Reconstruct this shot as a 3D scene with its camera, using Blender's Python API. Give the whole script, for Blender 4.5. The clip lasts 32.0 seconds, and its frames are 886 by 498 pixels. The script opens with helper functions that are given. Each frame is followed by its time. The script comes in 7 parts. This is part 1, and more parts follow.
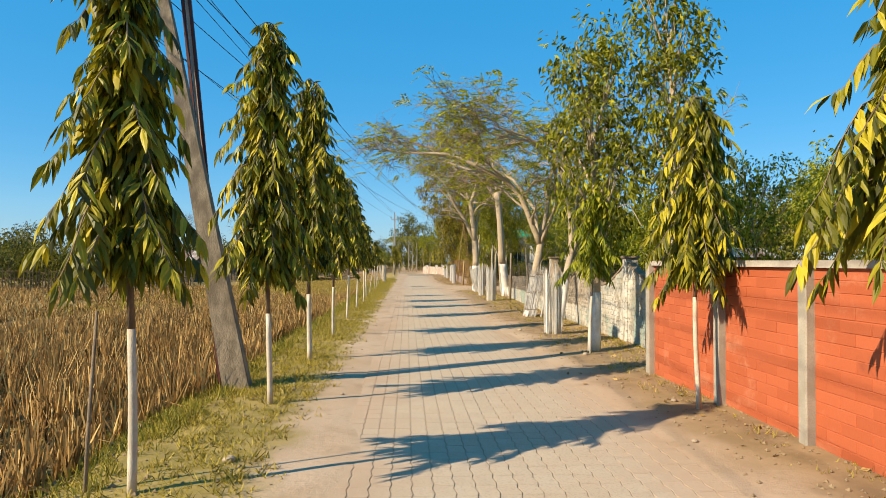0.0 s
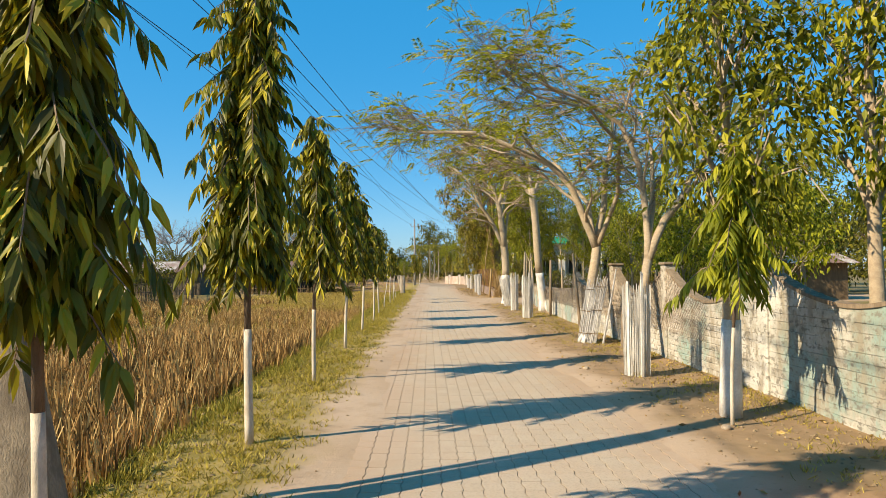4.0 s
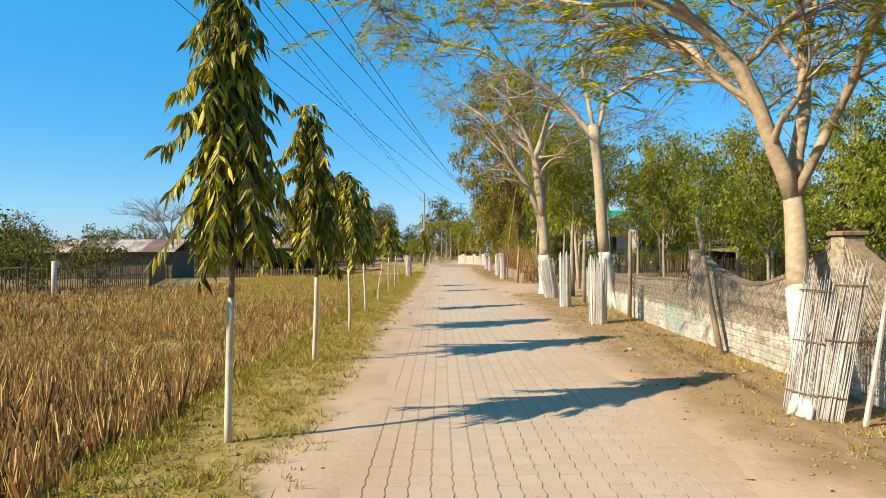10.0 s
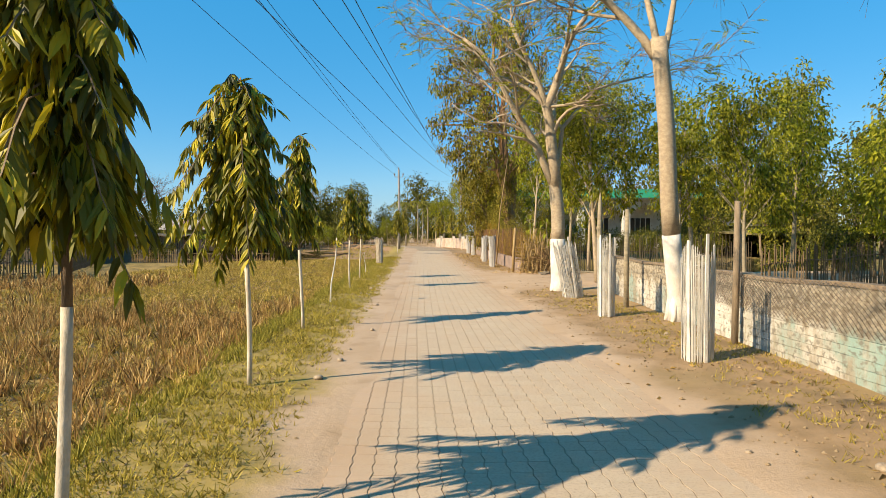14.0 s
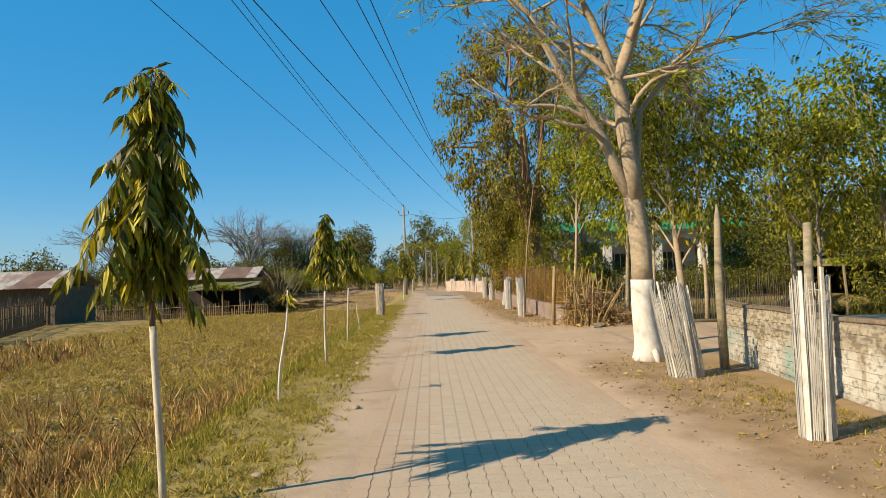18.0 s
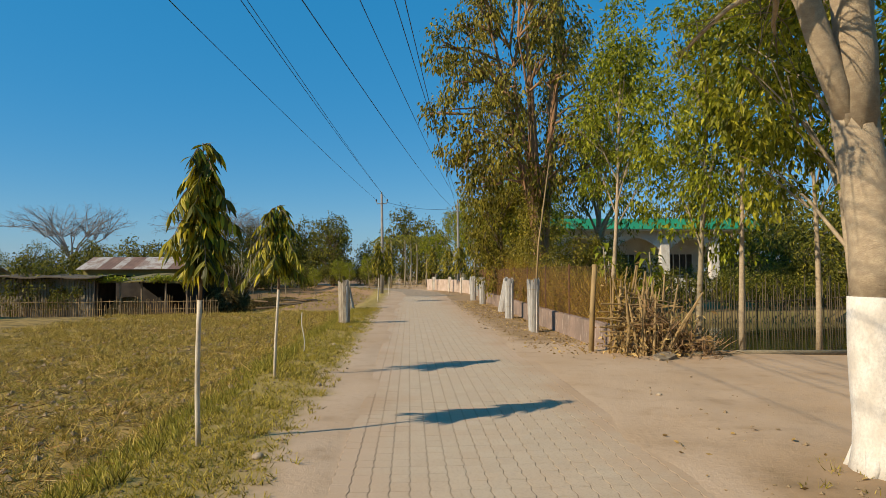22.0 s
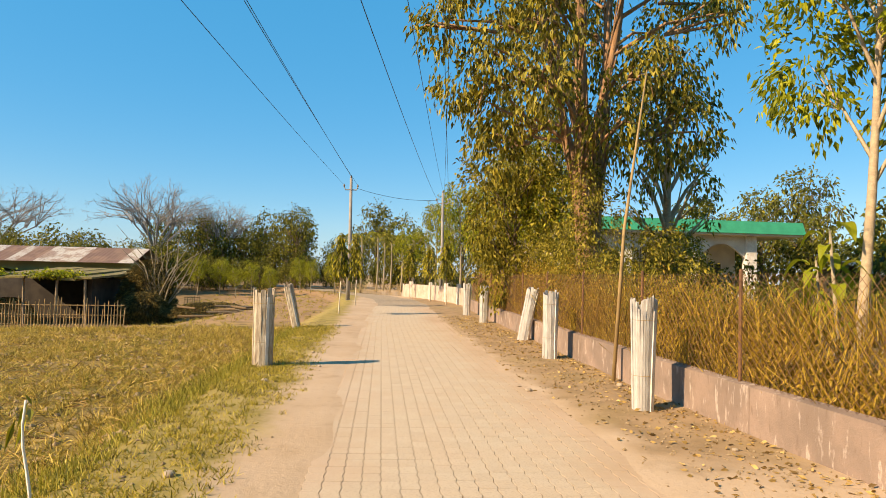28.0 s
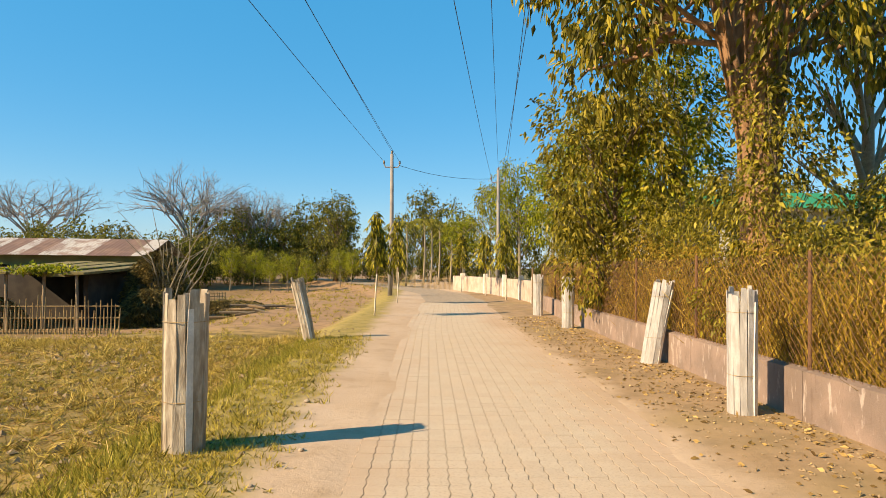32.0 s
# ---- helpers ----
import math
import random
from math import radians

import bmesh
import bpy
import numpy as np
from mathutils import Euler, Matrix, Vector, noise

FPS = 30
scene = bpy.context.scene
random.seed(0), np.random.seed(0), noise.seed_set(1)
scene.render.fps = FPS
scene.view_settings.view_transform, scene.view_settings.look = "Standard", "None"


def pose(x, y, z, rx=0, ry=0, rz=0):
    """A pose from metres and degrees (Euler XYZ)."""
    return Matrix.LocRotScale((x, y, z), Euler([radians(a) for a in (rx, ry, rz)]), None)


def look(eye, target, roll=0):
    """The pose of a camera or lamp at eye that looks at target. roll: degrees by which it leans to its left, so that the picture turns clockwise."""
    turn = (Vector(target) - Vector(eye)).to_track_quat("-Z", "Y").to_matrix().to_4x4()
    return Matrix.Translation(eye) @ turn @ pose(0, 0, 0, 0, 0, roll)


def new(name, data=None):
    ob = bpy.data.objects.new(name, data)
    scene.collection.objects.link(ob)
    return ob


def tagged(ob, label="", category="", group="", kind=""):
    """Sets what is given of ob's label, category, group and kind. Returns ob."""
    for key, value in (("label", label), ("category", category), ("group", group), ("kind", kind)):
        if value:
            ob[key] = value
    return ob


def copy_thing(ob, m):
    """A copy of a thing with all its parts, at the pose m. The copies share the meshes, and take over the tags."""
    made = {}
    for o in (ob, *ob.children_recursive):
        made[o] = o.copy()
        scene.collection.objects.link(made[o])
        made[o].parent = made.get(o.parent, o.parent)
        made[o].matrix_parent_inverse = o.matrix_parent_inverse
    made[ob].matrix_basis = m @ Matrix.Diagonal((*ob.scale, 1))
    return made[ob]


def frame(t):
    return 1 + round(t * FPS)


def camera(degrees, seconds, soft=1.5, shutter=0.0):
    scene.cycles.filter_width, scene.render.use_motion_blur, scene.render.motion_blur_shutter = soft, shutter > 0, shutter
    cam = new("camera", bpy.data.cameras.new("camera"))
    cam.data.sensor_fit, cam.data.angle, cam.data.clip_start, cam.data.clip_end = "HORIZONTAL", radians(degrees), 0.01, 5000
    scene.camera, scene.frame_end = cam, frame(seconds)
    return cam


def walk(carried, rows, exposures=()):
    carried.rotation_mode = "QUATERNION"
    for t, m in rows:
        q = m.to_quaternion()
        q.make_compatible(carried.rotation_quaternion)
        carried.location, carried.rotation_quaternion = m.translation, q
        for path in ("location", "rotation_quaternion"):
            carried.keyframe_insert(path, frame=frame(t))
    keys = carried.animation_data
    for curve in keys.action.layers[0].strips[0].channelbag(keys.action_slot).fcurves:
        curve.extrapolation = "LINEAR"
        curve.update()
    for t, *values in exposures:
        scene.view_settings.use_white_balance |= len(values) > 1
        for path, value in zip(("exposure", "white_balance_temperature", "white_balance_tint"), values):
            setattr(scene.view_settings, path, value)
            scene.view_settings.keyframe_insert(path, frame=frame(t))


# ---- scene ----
cam = camera(69.2, 32.0, 0.75)
PATH = [
    (0, (0.0, 0.0, 1.597), (0.112, 1.996, 1.638), 0.2),
    (0.5, (-0.039, 0.523, 1.608), (0.028, 2.521, 1.668), 1.2),
    (1, (-0.021, 1.1, 1.609), (0.094, 3.095, 1.677), -0.6),
    (1.5, (-0.04, 1.675, 1.624), (0.1, 3.667, 1.717), 0.5),
    (2, (0.052, 2.251, 1.606), (0.095, 4.249, 1.691), -1.3),
    (2.5, (0.03, 2.756, 1.602), (0.092, 4.754, 1.654), -0.9),
    (3, (0.069, 3.354, 1.597), (0.142, 5.352, 1.645), -1.9),
    (3.5, (0.092, 3.947, 1.602), (0.127, 5.946, 1.665), -0.0),
    (5.5, (0.144, 6.16, 1.595), (0.229, 8.156, 1.669), -2.1),
    (6, (0.158, 6.898, 1.583), (0.206, 8.897, 1.629), -1.8),
    (6.5, (0.141, 7.625, 1.587), (0.236, 9.622, 1.641), -1.3),
    (7, (0.158, 8.287, 1.586), (0.217, 10.286, 1.639), -1.4),
    (7.5, (0.163, 9.062, 1.586), (0.257, 11.058, 1.655), -1.3),
    (8, (0.146, 9.723, 1.611), (0.172, 11.721, 1.711), -0.1),
    (8.5, (0.105, 10.447, 1.613), (0.206, 12.443, 1.675), -1.0),
    (9, (0.127, 11.285, 1.6), (0.123, 13.285, 1.628), -0.4),
    (9.5, (0.104, 11.927, 1.591), (0.169, 13.926, 1.618), -1.3),
    (10, (0.118, 12.658, 1.594), (0.126, 14.658, 1.599), -0.4),
    (10.5, (0.081, 13.4, 1.619), (0.164, 15.399, 1.646), -1.2),
    (11, (0.065, 14.146, 1.614), (0.098, 16.146, 1.585), 0.3),
    (11.5, (0.054, 14.789, 1.609), (0.123, 16.787, 1.65), -1.6),
    (12, (0.049, 15.575, 1.616), (0.103, 17.574, 1.639), 0.5),
    (12.5, (0.03, 16.351, 1.597), (0.07, 18.35, 1.582), -1.7),
    (13, (0.034, 17.135, 1.603), (0.111, 19.133, 1.573), -0.6),
    (13.5, (0.085, 17.828, 1.579), (0.099, 19.827, 1.582), -0.9),
    (14, (0.036, 18.649, 1.581), (0.12, 20.646, 1.53), -0.2),
    (14.5, (0.041, 19.363, 1.573), (0.077, 21.362, 1.618), -0.3),
    (16.5, (0.123, 22.37, 1.602), (0.151, 24.369, 1.669), -1.3),
    (17, (0.064, 23.001, 1.589), (0.157, 24.998, 1.653), -0.8),
    (17.5, (0.093, 23.886, 1.593), (0.131, 25.885, 1.645), -1.1),
    (18, (0.061, 24.644, 1.6), (0.121, 26.642, 1.681), -2.0),
    (18.5, (0.039, 25.337, 1.591), (0.046, 27.335, 1.686), -0.1),
    (19, (0.001, 26.055, 1.604), (0.041, 28.05, 1.748), -1.3),
    (19.5, (-0.01, 26.864, 1.564), (0.002, 28.862, 1.65), 0.9),
    (20, (-0.02, 27.718, 1.581), (0.046, 29.714, 1.682), -0.8),
    (20.5, (-0.044, 28.481, 1.62), (0.117, 30.472, 1.717), -1.1),
    (21, (0.0, 29.228, 1.625), (0.143, 31.218, 1.771), -0.9),
    (21.5, (0.009, 30.09, 1.624), (0.227, 32.077, 1.696), -0.5),
    (22, (0.052, 30.791, 1.619), (0.176, 32.786, 1.691), -0.3),
    (22.5, (0.034, 31.517, 1.611), (0.245, 33.504, 1.684), -1.0),
    (23, (0.022, 32.342, 1.584), (0.166, 34.336, 1.652), -0.4),
    (23.5, (0.005, 33.144, 1.587), (0.227, 35.131, 1.632), -2.6),
    (24, (0.044, 33.896, 1.574), (0.216, 35.888, 1.607), 0.1),
    (24.5, (0.094, 34.627, 1.58), (0.284, 36.616, 1.67), -1.3),
    (26.5, (0.138, 37.753, 1.595), (0.314, 39.745, 1.62), -0.1),
    (27, (0.106, 38.393, 1.626), (0.29, 40.383, 1.693), -0.1),
    (27.5, (0.147, 39.125, 1.64), (0.258, 41.118, 1.76), 1.8),
    (28, (0.095, 39.817, 1.638), (0.302, 41.804, 1.723), 1.4),
    (28.5, (0.137, 40.506, 1.629), (0.211, 42.503, 1.71), 1.2),
    (29, (0.134, 41.296, 1.614), (0.295, 43.289, 1.683), -0.8),
    (29.5, (0.142, 41.998, 1.593), (0.3, 43.991, 1.655), 0.5),
    (30, (0.159, 42.723, 1.588), (0.338, 44.712, 1.695), -1.9),
    (30.5, (0.158, 43.491, 1.568), (0.338, 45.483, 1.54), 0.8),
    (31, (0.169, 44.24, 1.558), (0.32, 46.233, 1.627), -1.5),
    (31.5, (0.115, 45.028, 1.57), (0.263, 47.022, 1.596), 0.6),
    (32, (0.177, 45.743, 1.577), (0.238, 47.742, 1.633), 0.7),
]
walk(cam, [(t, look(eye, target, roll)) for t, eye, target, roll in PATH], [(0.0, 0.70, 7100, 13), (3.0, 0.75, 7050, 13), (6.0, 0.58, 7050, 13), (7.0, 0.74, 7050, 13), (8.0, 0.56, 6930, 13), (9.0, 0.40, 6900, 13), (10.0, 0.83, 6950, 13), (11.0, 0.45, 7050, 13), (12.0, 0.68, 7100, 14), (13.0, 0.75, 7200, 14), (14.5, 0.75, 7350, 14), (17.0, 0.26, 7100, 13), (19.0, 0.68, 7100, 13), (20.0, 0.49, 7000, 13), (21.0, 0.48, 7000, 13), (22.3, 0.13, 6950, 13), (23.0, 0.82, 7400, 15), (24.5, 0.84, 7550, 15), (27.0, 0.90, 8450, 19), (30.0, 0.90, 8550, 20), (32.0, 0.88, 8350, 18)])

# ---- light ----
SUN_ELEV, SUN_TURN = radians(33), radians(244.5)
world = bpy.data.worlds.new("sky")
scene.world = world
world.use_nodes = True
wn = world.node_tree
wn.nodes.clear()
sky = wn.nodes.new("ShaderNodeTexSky")
sky.sky_type, sky.sun_disc = "NISHITA", False
sky.sun_elevation, sky.sun_rotation = SUN_ELEV, SUN_TURN
sky.air_density, sky.dust_density, sky.ozone_density = 1.0, 0.25, 1.6
tone = wn.nodes.new("ShaderNodeHueSaturation")
tone.inputs["Saturation"].default_value = 1.45
glow = wn.nodes.new("ShaderNodeBackground")
glow.inputs["Strength"].default_value = 0.118
wout = wn.nodes.new("ShaderNodeOutputWorld")
wn.links.new(sky.outputs[0], tone.inputs["Color"])
azure = wn.nodes.new("ShaderNodeMix")
azure.data_type = "RGBA"
azure.inputs[0].default_value = 0.66
azure.inputs[7].default_value = (0.06, 2.0, 4.45, 1)
wn.links.new(tone.outputs[0], azure.inputs[6])
wn.links.new(azure.outputs[2], glow.inputs[0])
wn.links.new(glow.outputs[0], wout.inputs[0])
sun = new("sun", bpy.data.lights.new("sun", "SUN"))
sun.data.energy, sun.data.angle, sun.data.color = 5.0, radians(0.5), (1.0, 0.87, 0.66)
sun.matrix_world = look((-30, -10, 25), (-30 + 0.903 * 20, -10 + 0.43 * 20, 25 - 20 * math.tan(SUN_ELEV)))


# ---- materials ----
def material(name, build):
    m = bpy.data.materials.new(name)
    m.use_nodes = True
    t = m.node_tree
    t.nodes.clear()
    out = t.nodes.new("ShaderNodeOutputMaterial")
    t.links.new(build(t), out.inputs["Surface"])
    return m


def node(t, kind, **values):
    n = t.nodes.new("ShaderNode" + kind)
    for k, v in values.items():
        if k == "op":
            n.operation = v
        elif k == "blend":
            n.data_type, n.blend_type = "RGBA", v
    return n


def plug(t, sock, value):
    if isinstance(value, bpy.types.NodeSocket):
        t.links.new(value, sock)
    elif isinstance(value, tuple) and len(value) == 3 and sock.type == "RGBA":
        sock.default_value = (*value, 1)
    else:
        sock.default_value = value


def position(t):
    return t.nodes.new("ShaderNodeNewGeometry").outputs["Position"]


def scaled(t, vec, s):
    n = node(t, "Mapping")
    plug(t, n.inputs["Vector"], vec)
    n.inputs["Scale"].default_value = s
    return n.outputs[0]


def fbm(t, vec, size, detail=4.0, rough=0.55, distort=0.0):
    n = node(t, "TexNoise")
    plug(t, n.inputs["Vector"], vec)
    n.inputs["Scale"].default_value = 1.0 / size
    n.inputs["Detail"].default_value = detail
    n.inputs["Roughness"].default_value = rough
    n.inputs["Distortion"].default_value = distort
    return n.outputs[0]


def span(t, v, a, b, lo=0.0, hi=1.0):
    n = node(t, "MapRange")
    n.interpolation_type = "SMOOTHSTEP"
    plug(t, n.inputs[0], v)
    for k, w in zip((1, 2, 3, 4), (a, b, lo, hi)):
        n.inputs[k].default_value = w
    return n.outputs[0]


def mix(t, f, a, b, blend="MIX"):
    n = node(t, "Mix", blend=blend)
    plug(t, n.inputs[0], f)
    plug(t, n.inputs[6], a)
    plug(t, n.inputs[7], b)
    return n.outputs[2]


def calc(t, op, a, b=0.0):
    n = node(t, "Math", op=op)
    plug(t, n.inputs[0], a)
    plug(t, n.inputs[1], b)
    return n.outputs[0]


def surface(t, colour, rough=0.8, metal=0.0, bump=None, depth=0.01, spec=0.3):
    n = node(t, "BsdfPrincipled")
    plug(t, n.inputs["Base Color"], colour)
    plug(t, n.inputs["Roughness"], rough)
    plug(t, n.inputs["Metallic"], metal)
    plug(t, n.inputs["Specular IOR Level"], spec)
    if bump is not None:
        b = node(t, "Bump")
        b.inputs["Distance"].default_value = depth
        plug(t, b.inputs["Height"], bump)
        t.links.new(b.outputs[0], n.inputs["Normal"])
    return n.outputs[0]


def island(t):
    return t.nodes.new("ShaderNodeNewGeometry").outputs["Random Per Island"]


def each(t):
    return t.nodes.new("ShaderNodeObjectInfo").outputs["Random"]


def leafy(name, dark, mid, light, gloss=0.45, through_light=0.35, share=(0.3, 0.75)):
    """Leaf: three tones dealt leaf by leaf, some light passing through."""
    dark, light = tuple(0.45 * v for v in dark), tuple(min(0.8, 1.1 * v) for v in light)
    def build(t):
        r = island(t)
        c = mix(t, span(t, r, share[0] - 0.2, share[0] + 0.2), dark, mid)
        c = mix(t, span(t, r, share[1] - 0.12, share[1] + 0.15), c, light)
        c = mix(t, span(t, fbm(t, position(t), 0.6, 2), 0.35, 0.7), c, mix(t, 0.45, c, mid))
        p = surface(t, c, gloss, spec=0.28)
        tr = node(t, "BsdfTranslucent")
        plug(t, tr.inputs[0], mix(t, 0.25, c, light))
        m = node(t, "MixShader")
        m.inputs[0].default_value = through_light
        t.links.new(p, m.inputs[1])
        t.links.new(tr.outputs[0], m.inputs[2])
        return m.outputs[0]
    return material(name, build)


def grainy(name, a, b, size=0.3, rough=0.85, depth=0.006, stretch=(1, 1, 1), fine=0.02, metal=0.0, vary=0.0):
    """Two tones at a large and a fine scale, with relief."""
    def build(t):
        p = scaled(t, position(t), stretch)
        big, small = fbm(t, p, size, 4), fbm(t, p, fine, 5, 0.65)
        c = mix(t, span(t, big, 0.32, 0.68), a, b)
        c = mix(t, span(t, small, 0.35, 0.75, 0.0, 0.55), c, tuple(0.55 * v for v in a))
        if vary:
            c = mix(t, calc(t, "MULTIPLY", each(t), vary), c, tuple(0.5 * v for v in b))
            c = mix(t, calc(t, "MULTIPLY", island(t), vary), c, tuple(0.6 * v for v in a))
        return surface(t, c, rough, metal, small, depth)
    return material(name, build)


M = {}
M["mast_leaf"] = leafy("mast_leaf", (0.055, 0.070, 0.008), (0.17, 0.165, 0.009), (0.48, 0.39, 0.022), 0.50, 0.24, (0.36, 0.70))
M["feather_leaf"] = leafy("feather_leaf", (0.11, 0.14, 0.008), (0.28, 0.30, 0.014), (0.50, 0.45, 0.022), 0.55, 0.42)
M["broad_leaf"] = leafy("broad_leaf", (0.074, 0.095, 0.008), (0.21, 0.215, 0.013), (0.41, 0.375, 0.024), 0.5, 0.36, (0.30, 0.70))
M["wood_leaf"] = leafy("wood_leaf", (0.040, 0.052, 0.008), (0.115, 0.118, 0.012), (0.26, 0.225, 0.02), 0.6, 0.26)
M["young_leaf"] = leafy("young_leaf", (0.075, 0.11, 0.008), (0.22, 0.245, 0.013), (0.41, 0.40, 0.026), 0.55, 0.38, (0.28, 0.70))
M["palm_leaf"] = leafy("palm_leaf", (0.07, 0.08, 0.012), (0.18, 0.175, 0.02), (0.36, 0.31, 0.04), 0.5, 0.3)
M["pale_strip"] = grainy("pale_strip", (0.36, 0.32, 0.24), (0.18, 0.15, 0.10), 0.25, 0.85, 0.004, (6, 6, 1), vary=0.4)
M["dry_leaf"] = leafy("dry_leaf", (0.22, 0.13, 0.05), (0.38, 0.25, 0.085), (0.56, 0.40, 0.16), 0.8, 0.25)
M["dry_vine"] = leafy("dry_vine", (0.15, 0.09, 0.014), (0.34, 0.215, 0.026), (0.50, 0.345, 0.055), 0.75, 0.3)
M["vine_leaf"] = leafy("vine_leaf", (0.064, 0.062, 0.009), (0.222, 0.190, 0.018), (0.41, 0.335, 0.045), 0.5, 0.36, (0.33, 0.70))
M["dark_heap"] = leafy("dark_heap", (0.04, 0.038, 0.014), (0.12, 0.095, 0.03), (0.26, 0.18, 0.05), 0.8, 0.25)
M["straw"] = leafy("straw", (0.11, 0.05, 0.016), (0.36, 0.205, 0.065), (0.62, 0.43, 0.17), 0.8, 0.2)
M["stubble_low"] = leafy("stubble_low", (0.14, 0.09, 0.016), (0.385, 0.278, 0.050), (0.62, 0.46, 0.13), 0.8, 0.2)
M["ditch_green"] = leafy("ditch_green", (0.10, 0.098, 0.012), (0.26, 0.235, 0.024), (0.45, 0.37, 0.08), 0.7, 0.3)
M["verge_grass"] = leafy("verge_grass", (0.15, 0.12, 0.016), (0.35, 0.28, 0.036), (0.52, 0.41, 0.09), 0.75, 0.3)
M["twig"] = grainy("twig", (0.30, 0.22, 0.14), (0.20, 0.14, 0.09), 0.2, 0.85, 0.003, vary=0.4)
M["pale_twig"] = grainy("pale_twig", (0.27, 0.25, 0.23), (0.18, 0.165, 0.15), 0.4, 0.9, 0.002)
M["pale_bark"] = grainy("pale_bark", (0.47, 0.375, 0.25), (0.35, 0.27, 0.18), 0.07, 0.85, 0.008, (1, 1, 1.5), 0.012)
M["brown_bark"] = grainy("brown_bark", (0.22, 0.155, 0.10), (0.13, 0.09, 0.06), 0.10, 0.9, 0.012, (2.5, 2.5, 0.5), 0.015)
M["red_bark"] = grainy("red_bark", (0.40, 0.23, 0.12), (0.24, 0.14, 0.075), 0.18, 0.9, 0.02, (2, 2, 0.4), 0.03)
M["stem_bark"] = grainy("stem_bark", (0.36, 0.30, 0.20), (0.24, 0.20, 0.13), 0.1, 0.85, 0.004, (1, 1, 2), 0.01)
M["lime"] = grainy("lime", (0.74, 0.71, 0.64), (0.58, 0.53, 0.45), 0.16, 0.9, 0.004, (1, 1, 0.7), 0.018)
M["stem_lime"] = grainy("stem_lime", (0.64, 0.57, 0.45), (0.46, 0.39, 0.29), 0.10, 0.9, 0.004, (1, 1, 0.5), 0.012)
M["pink_lime"] = grainy("pink_lime", (0.54, 0.43, 0.35), (0.40, 0.30, 0.23), 0.4, 0.92, 0.004)
M["mesh_slat"] = grainy("mesh_slat", (0.58, 0.56, 0.50), (0.44, 0.41, 0.35), 0.09, 0.9, 0.004, (2, 2, 0.4), 0.012, vary=0.15)
M["lime_slat"] = grainy("lime_slat", (0.57, 0.56, 0.53), (0.35, 0.325, 0.285), 0.09, 0.9, 0.005, (2, 2, 0.4), 0.012, vary=0.4)
M["grey_slat"] = grainy("grey_slat", (0.56, 0.49, 0.38), (0.26, 0.20, 0.135), 0.10, 0.9, 0.008, (2, 2, 0.45), 0.02, vary=0.18)
M["concrete"] = grainy("concrete", (0.40, 0.36, 0.29), (0.28, 0.25, 0.20), 0.35, 0.9, 0.004, (1, 1, 1), 0.012)
M["old_concrete"] = grainy("old_concrete", (0.31, 0.255, 0.18), (0.15, 0.12, 0.085), 0.16, 0.92, 0.008, (1.5, 1.5, 0.7), 0.02)
M["coping"] = grainy("coping", (0.45, 0.40, 0.33), (0.30, 0.26, 0.21), 0.3, 0.92, 0.006)
M["bamboo"] = grainy("bamboo", (0.47, 0.33, 0.15), (0.30, 0.20, 0.09), 0.12, 0.7, 0.002, (2, 2, 0.4), 0.01, vary=0.4)
M["bamboo_dark"] = grainy("bamboo_dark", (0.25, 0.17, 0.09), (0.14, 0.10, 0.06), 0.15, 0.85, 0.003, (2, 2, 0.4), 0.012, vary=0.5)
M["wet_bamboo"] = grainy("wet_bamboo", (0.15, 0.115, 0.07), (0.08, 0.06, 0.04), 0.15, 0.8, 0.003, (2, 2, 0.4), 0.012, vary=0.5)
M["dark_plank"] = grainy("dark_plank", (0.16, 0.13, 0.09), (0.08, 0.065, 0.045), 0.2, 0.9, 0.006, (4, 4, 0.4), 0.02)
M["dead_wood"] = grainy("dead_wood", (0.34, 0.26, 0.17), (0.20, 0.15, 0.10), 0.12, 0.9, 0.008, (2, 2, 0.5), 0.015, vary=0.3)
M["brush"] = grainy("brush", (0.36, 0.225, 0.11), (0.20, 0.12, 0.06), 0.15, 0.9, 0.003, vary=0.5)
M["clod"] = grainy("clod", (0.36, 0.265, 0.155), (0.26, 0.185, 0.10), 0.3, 0.95, 0.004, vary=0.4)
M["joint_dirt"] = grainy("joint_dirt", (0.37, 0.29, 0.20), (0.26, 0.20, 0.135), 0.3, 0.95, 0.004)
M["rod_red"] = grainy("rod_red", (0.13, 0.04, 0.03), (0.08, 0.03, 0.025), 0.2, 0.6, 0.001)
M["steel"] = grainy("steel", (0.30, 0.27, 0.23), (0.16, 0.10, 0.06), 0.08, 0.55, 0.001, metal=0.6)
M["rust"] = grainy("rust", (0.20, 0.10, 0.05), (0.11, 0.06, 0.035), 0.08, 0.85, 0.002)
M["cable"] = grainy("cable", (0.05, 0.05, 0.055), (0.03, 0.03, 0.035), 0.3, 0.6, 0.0)
M["pole_grey"] = grainy("pole_grey", (0.30, 0.28, 0.25), (0.22, 0.20, 0.18), 0.4, 0.8, 0.002)
M["green_paint"] = grainy("green_paint", (0.02, 0.30, 0.16), (0.015, 0.24, 0.13), 0.6, 0.5, 0.002)
M["house_wall"] = grainy("house_wall", (0.66, 0.62, 0.54), (0.52, 0.47, 0.40), 0.8, 0.9, 0.003)
# near-black: the shade of unlit interiors is put into the colour
M["interior_shade"] = grainy("interior_shade", (0.065, 0.055, 0.045), (0.035, 0.03, 0.026), 0.5, 0.9, 0.002)
